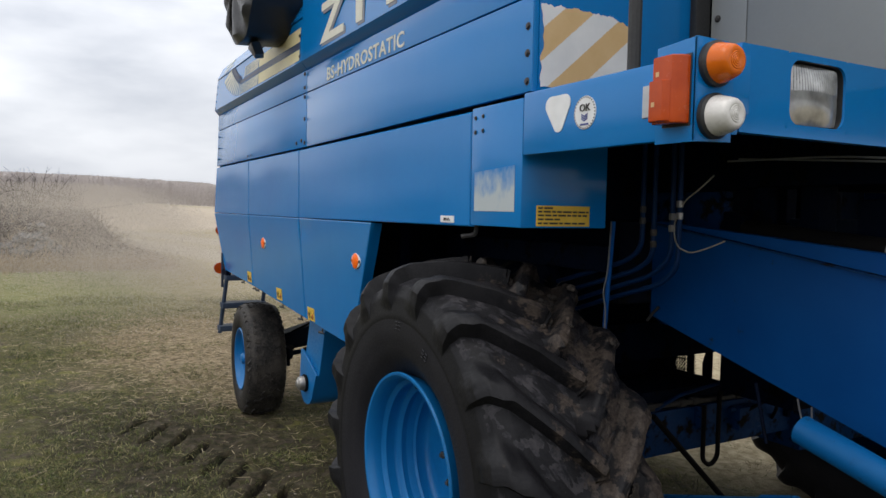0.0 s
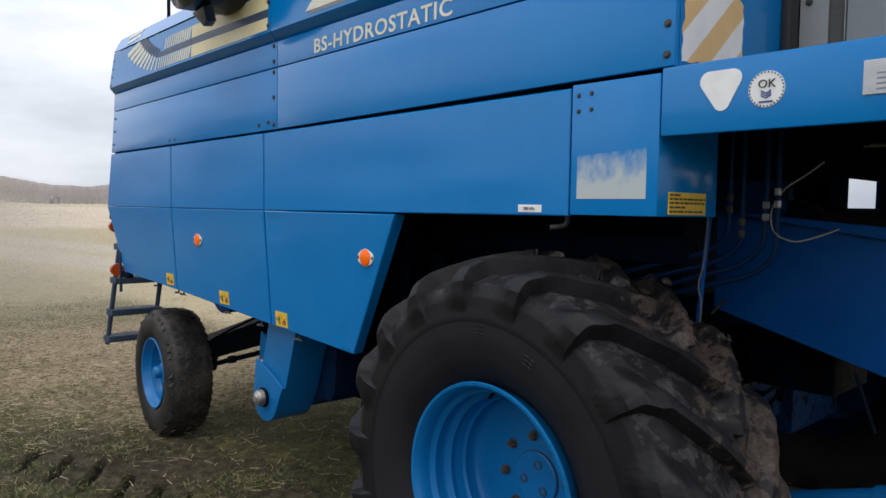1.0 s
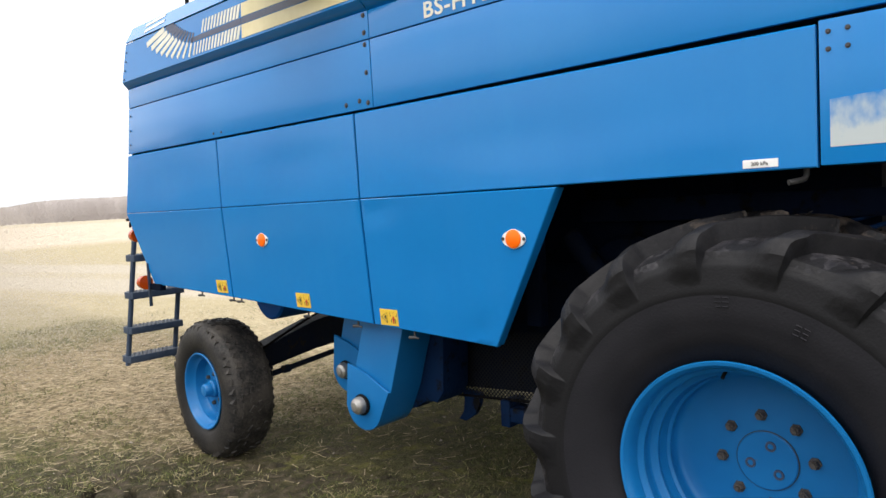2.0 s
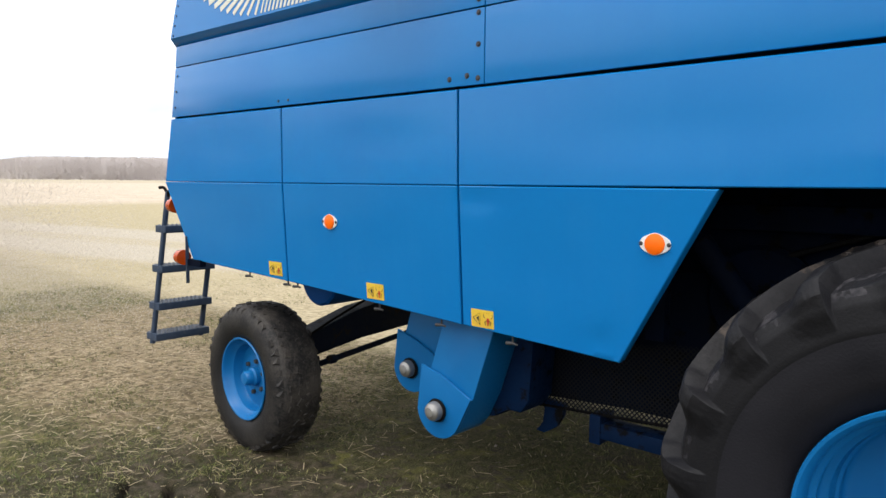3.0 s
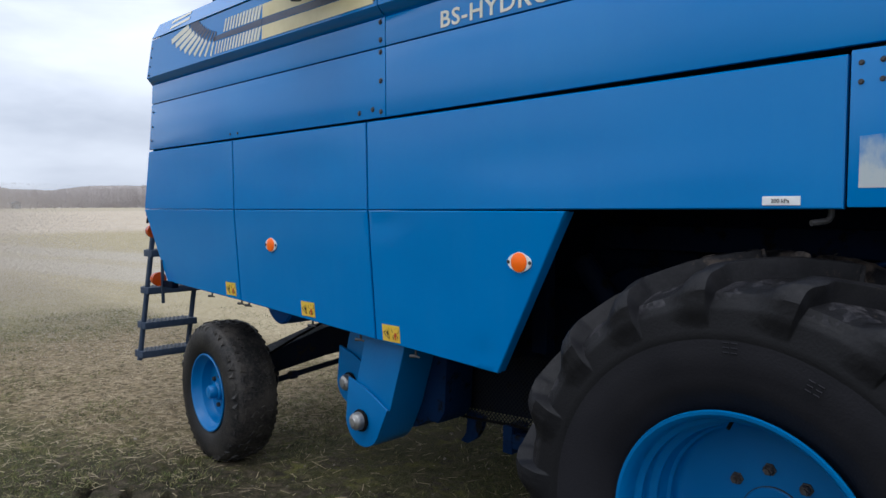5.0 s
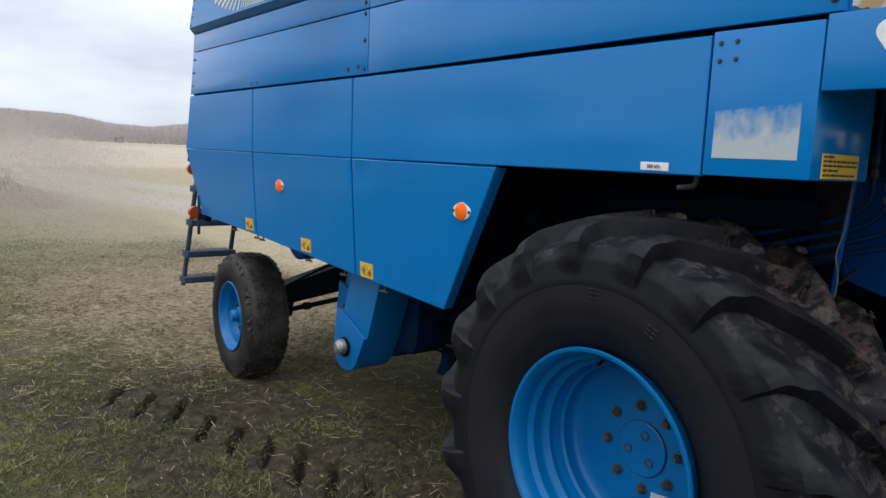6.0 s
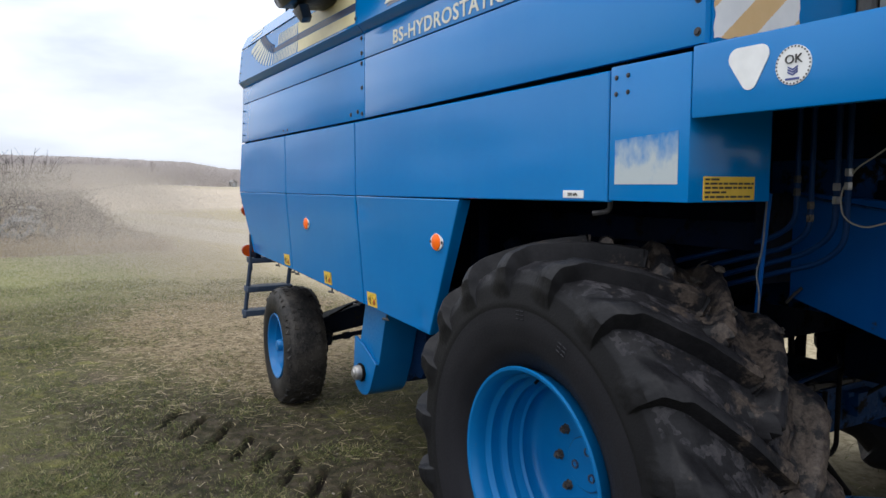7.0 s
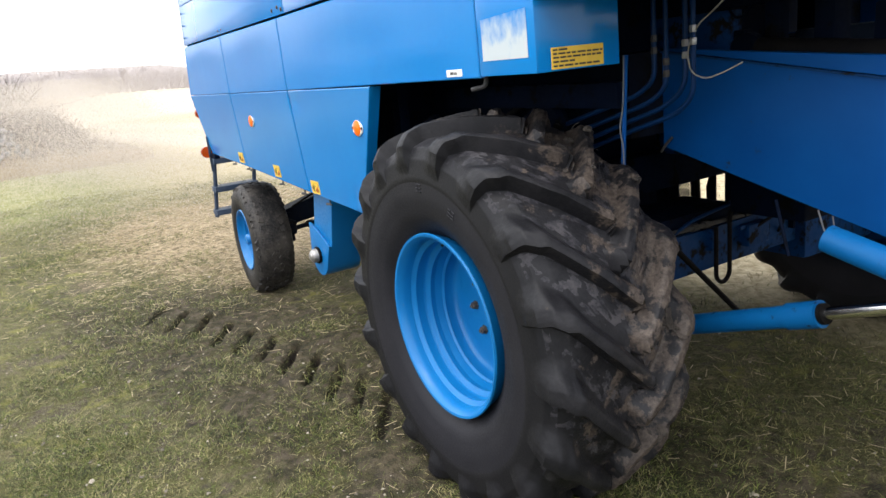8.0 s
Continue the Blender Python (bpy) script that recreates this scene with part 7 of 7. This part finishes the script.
def mound_height(x, y):
    """An earth bank that runs away to the rear, its end sloping down to the track."""
    u = (x + 24.5) / 5.4
    side = 1 / (1 + math.exp((y + 0.05) / 0.50))
    bank = max(0.0, 1 - u * u) ** 0.6
    h = 2.05 * side * bank * (0.85 + 0.2 * math.sin(y * 0.5 + 0.8))
    p = Vector((x * 0.7, y * 0.7, 5.0))
    return h * (1 + 0.28 * noise.noise(p) + 0.18 * noise.noise(p * 3)) + 0.10 * min(1, h) * noise.noise(p * 7) - 0.06


def build_mound():
    xs, ys = np.linspace(-30.2, -18.8, 84), np.linspace(-14.0, 3.6, 110)
    verts = [(x, y, mound_height(x, y) + 0.02) for x in xs for y in ys]
    k = len(ys)
    faces = [(i * k + j, (i + 1) * k + j, (i + 1) * k + j + 1, i * k + j + 1) for i in range(len(xs) - 1) for j in range(k - 1)]
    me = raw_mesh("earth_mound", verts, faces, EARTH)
    me.polygons.foreach_set("use_smooth", [True] * len(me.polygons))
    tagged(new("earth_mound", me), "overgrown earth mound beside the field track", "mound", kind="structure")


def build_brush():
    """Tangled bare twigs on and in front of the mound."""
    rnd = random.Random(21)
    bm = bmesh.new()
    for _ in range(1100):
        y = rnd.uniform(-11.5, 1.4) if rnd.random() < 0.4 else rnd.uniform(-5.0, 0.6)
        x = rnd.uniform(-25.5, -19.4)
        z = max(mound_height(x, y), 0.0) - 0.05
        ln = rnd.uniform(0.4, 1.3) * (1.0 if y < -1.2 else 0.6)
        d = Vector((rnd.uniform(-0.4, 0.9), rnd.uniform(-1, 1), rnd.uniform(0.15, 1.25))).normalized()
        bend = Vector((rnd.uniform(-0.4, 0.4), rnd.uniform(-0.5, 0.5), rnd.uniform(-0.7, 0.15)))
        pts = [Vector((x, y, z)) + d * ln * t + bend * (ln * t * t * 0.5) for t in (0, 0.35, 0.7, 1.0)]
        r = rnd.uniform(0.006, 0.020)
        tube(pts, r, 4, bm, taper=0.003, caps=False)
        for _ in range(rnd.randint(1, 4)):
            t = rnd.uniform(0.3, 0.9)
            p = Vector((x, y, z)) + d * ln * t + bend * (ln * t * t * 0.5)
            e = (d + Vector((rnd.uniform(-0.8, 0.8), rnd.uniform(-0.8, 0.8), rnd.uniform(-0.2, 0.8)))).normalized() * ln * rnd.uniform(0.2, 0.5)
            tube([p, p + e * 0.5, p + e], r * 0.5, 3, bm, taper=0.002, caps=False)
    # bare saplings on the crest
    for _ in range(26):
        x, y = rnd.uniform(-23.5, -21.0), rnd.uniform(-5.0, -1.2)
        root = Vector((x, y, max(mound_height(x, y), 0.0) - 0.1))
        tip = root + Vector((rnd.uniform(-0.3, 0.3), rnd.uniform(-0.5, 0.5), rnd.uniform(0.9, 1.7)))
        tube([root, root.lerp(tip, 0.5) + Vector((0, rnd.uniform(-0.1, 0.1), 0)), tip], 0.022, 4, bm, taper=0.004, caps=False)
        for _ in range(7):
            p = root.lerp(tip, rnd.uniform(0.35, 0.95))
            tube([p, p + Vector((rnd.uniform(-0.25, 0.25), rnd.uniform(-0.45, 0.45), rnd.uniform(0.1, 0.5)))], 0.008, 3, bm, taper=0.003, caps=False)
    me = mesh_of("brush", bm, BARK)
    tagged(new("brush", me), "tangled bare brushwood on the earth mound", "brushwood", kind="stuff")


def fallen_branch():
    pts = [(-19.3, -4.6, 0.75), (-19.4, -3.2, 0.98), (-19.5, -2.2, 1.15), (-19.4, -1.2, 1.45), (-19.3, -0.2, 1.60), (-19.3, 0.62, 1.74)]
    bm = tube(rounded(pts, 0.3), 0.060, 8, taper=0.014)
    tube(rounded([(-19.5, -2.2, 1.15), (-19.2, -1.4, 1.05), (-19.1, -0.6, 1.15)], 0.2), 0.03, 6, bm, taper=0.01)
    tube(rounded([(-19.4, -3.2, 0.98), (-19.3, -3.0, 1.6), (-19.1, -2.3, 2.05), (-19.1, -1.9, 2.0)], 0.3), 0.035, 6, bm, taper=0.012)
    tube(rounded([(-19.4, -2.6, 1.05), (-19.2, -2.2, 1.8), (-19.2, -2.3, 2.3)], 0.3), 0.03, 6, bm, taper=0.012)
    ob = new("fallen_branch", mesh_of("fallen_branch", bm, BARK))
    tagged(ob, "long bare fallen branch lying over the brushwood", "branch")


def build_rubble():
    rnd = random.Random(31)
    bm = bmesh.new()
    for _ in range(46):
        y, x = rnd.gauss(-1.85, 0.35), rnd.uniform(-20.3, -19.3)
        s = rnd.uniform(0.04, 0.13)
        z = max(mound_height(x, y), 0) + s * 0.3 + rnd.uniform(0.0, 0.18)
        m = Matrix.Translation((x, y, z)) @ Euler((rnd.random() * 6, rnd.random() * 6, rnd.random() * 6)).to_matrix().to_4x4() @ Matrix.Diagonal((s, s * rnd.uniform(0.5, 1.1), s * rnd.uniform(0.35, 0.8), 1))
        made = bmesh.ops.create_icosphere(bm, subdivisions=2, radius=1.0, matrix=m)["verts"]
        for v in made:
            v.co += (v.co - Vector((x, y, z))) * 0.45 * noise.noise(v.co * 5)
    for y, x, s in ((-2.35, -19.8, 0.17), (-2.15, -19.5, 0.14), (-1.95, -19.9, 0.19), (-1.80, -19.5, 0.13), (-1.62, -19.8, 0.16), (-1.45, -19.6, 0.11), (-2.75, -19.7, 0.20)):
        block = bmesh.new()
        box(block, -s, s, -s * 1.2, s * 1.2, -s * 0.4, s * 0.4, bevel=s * 0.15, seg=2)
        bmesh.ops.subdivide_edges(block, edges=block.edges[:], cuts=2, use_grid_fill=True)
        for v in block.verts:
            v.co += v.co * 0.30 * noise.noise(v.co * 4.0 + Vector((y, x, 0)))
        ob = new("stone_block", mesh_of("stone_block", block, STONE, smooth=False))
        ob.matrix_world = pose(x, y, max(mound_height(x, y), 0) + s * 0.35, rnd.uniform(-25, 25), rnd.uniform(-20, 20), rnd.uniform(0, 180))
        tagged(ob, "grey broken stone block dumped on the slope of the mound", "stone", group="blocks dumped by the mound")
    tagged(new("rubble", mesh_of("rubble", bm, STONE, smooth=False)), "grey rubble dumped on the slope of the mound", "rubble", kind="stuff")


def build_dry_grass():
    rng = np.random.default_rng(23)
    t = 2100
    foot = rng.random(t) < 0.82
    cy = rng.uniform(-11, 1.5, t)
    cx = np.where(foot, -18.7 + rng.normal(0, 0.35, t), rng.uniform(-25, -19, t))
    cz = np.array([max(mound_height(a, c), 0) for a, c in zip(cx, cy)]) - 0.02
    per = 14
    b = np.repeat(np.arange(t), per)
    k = len(b)
    a = rng.uniform(0, 2 * np.pi, k)
    x, y, z = cx[b] + 0.10 * rng.normal(size=k), cy[b] + 0.14 * rng.normal(size=k), cz[b]
    h = rng.uniform(0.10, 0.46, k) * np.repeat(rng.uniform(0.5, 1.2, t), per)
    w = rng.uniform(0.006, 0.014, k)
    f = rng.uniform(0, 2 * np.pi, k)
    lean_x, lean_y = np.cos(a) * h * 0.5, np.sin(a) * h * 0.5
    v = np.stack([np.stack([x - np.cos(f) * w, y - np.sin(f) * w, z], 1), np.stack([x + np.cos(f) * w, y + np.sin(f) * w, z], 1), np.stack([x + lean_x, y + lean_y, z + h], 1)], 1)
    tri = np.arange(3 * k).reshape(-1, 3)
    tagged(new("dry_grass", raw_mesh("dry_grass", v.reshape(-1, 3), tri, DRYGRASS)), "tufts of dry bleached grass at the mound's foot", "dry grass", kind="stuff")


def build_woods():
    """A far belt of leafless trees: trunks, limbs and twigs."""
    rng = np.random.default_rng(41)
    n = 5700
    turn = np.where(np.arange(n) < 4600, rng.uniform(-16, 44, n), rng.uniform(-110, -16, n))
    # the belt comes near on the side that only the paint mirrors
    edge = np.where(turn < 2, np.interp(turn, (-62, -42, -22, -14), (205.0, 80.0, 90.0, 205.0)), np.minimum(205 + (turn - 2) * 13.0, 400))
    dist = edge * (1 + rng.random(n) ** 1.5 * 0.39)
    thin = np.minimum(dist / 205, 1.0)
    x, y = -dist * np.cos(np.radians(turn)), dist * np.sin(np.radians(turn))
    base = np.array([ground_height(a, c) for a, c in zip(x, y)]) - 0.3
    # the wood's crown line dips where a clearing opens
    crown = np.radians(np.interp(turn, (-62, -42, -24, -14, 2, 10, 13, 15.5, 18, 25, 60), (2.2, 5.0, 6.0, 2.3, 2.15, 1.85, 1.32, 1.25, 1.62, 1.72, 1.7)))
    height = (dist * np.tan(crown) + 1.7 - base) * rng.uniform(0.90, 1.01, n) * (1 + 0.022 * np.sin(turn * 7.1) + 0.015 * np.sin(turn * 2.3))
    verts, faces = [], []
    px, py = np.sin(np.radians(turn)), np.cos(np.radians(turn))

    def spike(ax, ay, az, bx, by, bz, wide, k):
        i = len(verts)
        verts.extend(((ax - px[k] * wide, ay - py[k] * wide, az), (ax + px[k] * wide, ay + py[k] * wide, az), (bx, by, bz), (ax + py[k] * wide, ay - px[k] * wide, az)))
        faces.extend(((i, i + 1, i + 2), (i + 1, i + 3, i + 2)))

    for k in range(n):
        h = height[k]
        spike(x[k], y[k], base[k], x[k] + rng.normal(0, 0.3), y[k], base[k] + h * 0.93, rng.uniform(0.08, 0.17) * thin[k], k)
        for _ in range(19):
            t = rng.uniform(0.28, 0.92)
            a = rng.uniform(0, 2 * np.pi)
            ln = h * rng.uniform(0.12, 0.30) * (1.15 - 0.78 * t)
            spike(x[k], y[k], base[k] + h * t, x[k] + ln * math.cos(a), y[k] + ln * math.sin(a), base[k] + h * t + ln * rng.uniform(0.2, 1.0), rng.uniform(0.05, 0.13), k)
    # undergrowth
    for k in range(n):
        for _ in range(6):
            a = rng.uniform(0, 2 * np.pi)
            ln = rng.uniform(1.2, 4.2)
            spike(x[k] + rng.normal(0, 1.2), y[k] + rng.normal(0, 1.2), base[k], x[k] + ln * math.cos(a), y[k] + ln * math.sin(a), base[k] + ln * 1.1, rng.uniform(0.12, 0.38), k)
    # the crowded trees deeper in the wood close up to one uneven mass
    steps = np.arange(-18.0, 44.0, 0.035)
    back = np.where(steps < 2, np.interp(steps, (-22, -14), (90.0, 205.0)), np.minimum(205 + (steps - 2) * 13.0, 400)) + 45
    rise = np.radians(np.interp(steps, (-24, -14, 2, 10, 13, 15.5, 18, 25, 60), (6.0, 2.3, 2.15, 1.85, 1.32, 1.25, 1.62, 1.72, 1.7)))
    for deep in (0.0, 30.0):
        ragged = 0.93 + 0.035 * np.array([noise.noise(Vector((q * 1.7, deep, 0))) + noise.noise(Vector((q * 9.0, deep, 3.0))) for q in steps]) + rng.uniform(-0.02, 0.02, len(steps))
        at = len(verts)
        for q, d, e, f in zip(steps, back + deep, rise, ragged):
            bx, by = -d * math.cos(math.radians(q)), d * math.sin(math.radians(q))
            low = ground_height(bx, by) - 0.5
            verts.extend(((bx, by, low), (bx, by, low + (d * math.tan(e) + 1.7 - low) * f)))
        for i in range(len(steps) - 1):
            faces.extend(((at + 2 * i, at + 2 * i + 2, at + 2 * i + 3), (at + 2 * i, at + 2 * i + 3, at + 2 * i + 1)))
    tagged(new("woods", raw_mesh("woods", verts, faces, WOODS)), "far belt of leafless grey-brown woodland, paled for haze", "woods", kind="stuff")


def field_hut():
    """A small pale hut at the edge of the wood."""
    x, y = -334.0, 78.6
    z = ground_height(x, y) - 0.1
    hut = tagged(new("field_hut"), "small pale hut at the edge of the far wood", "hut")
    hut.location = (x, y, z)
    part("wall", boxed(-1.3, 1.3, -1.5, 1.5, 0.0, 2.3), STONE, hut)
    part("roof", plate([(-1.6, -1.8, 2.2), (1.6, -1.8, 2.2), (1.6, 0.0, 3.0), (-1.6, 0.0, 3.0)], (0, 0, 0.12)), GREY_PANEL, hut)
    part("roof", plate([(-1.6, 0.0, 3.0), (1.6, 0.0, 3.0), (1.6, 1.8, 2.2), (-1.6, 1.8, 2.2)], (0, 0, 0.12)), GREY_PANEL, hut)
    part("door", boxed(1.3, 1.34, -0.4, 0.45, 0.0, 1.9), GREY_PANEL, hut)


build_mound()
field_hut()
build_brush()
fallen_branch()
build_rubble()
build_dry_grass()
build_woods()
build_dust()
build_straw()
build_litter()
build_grass()
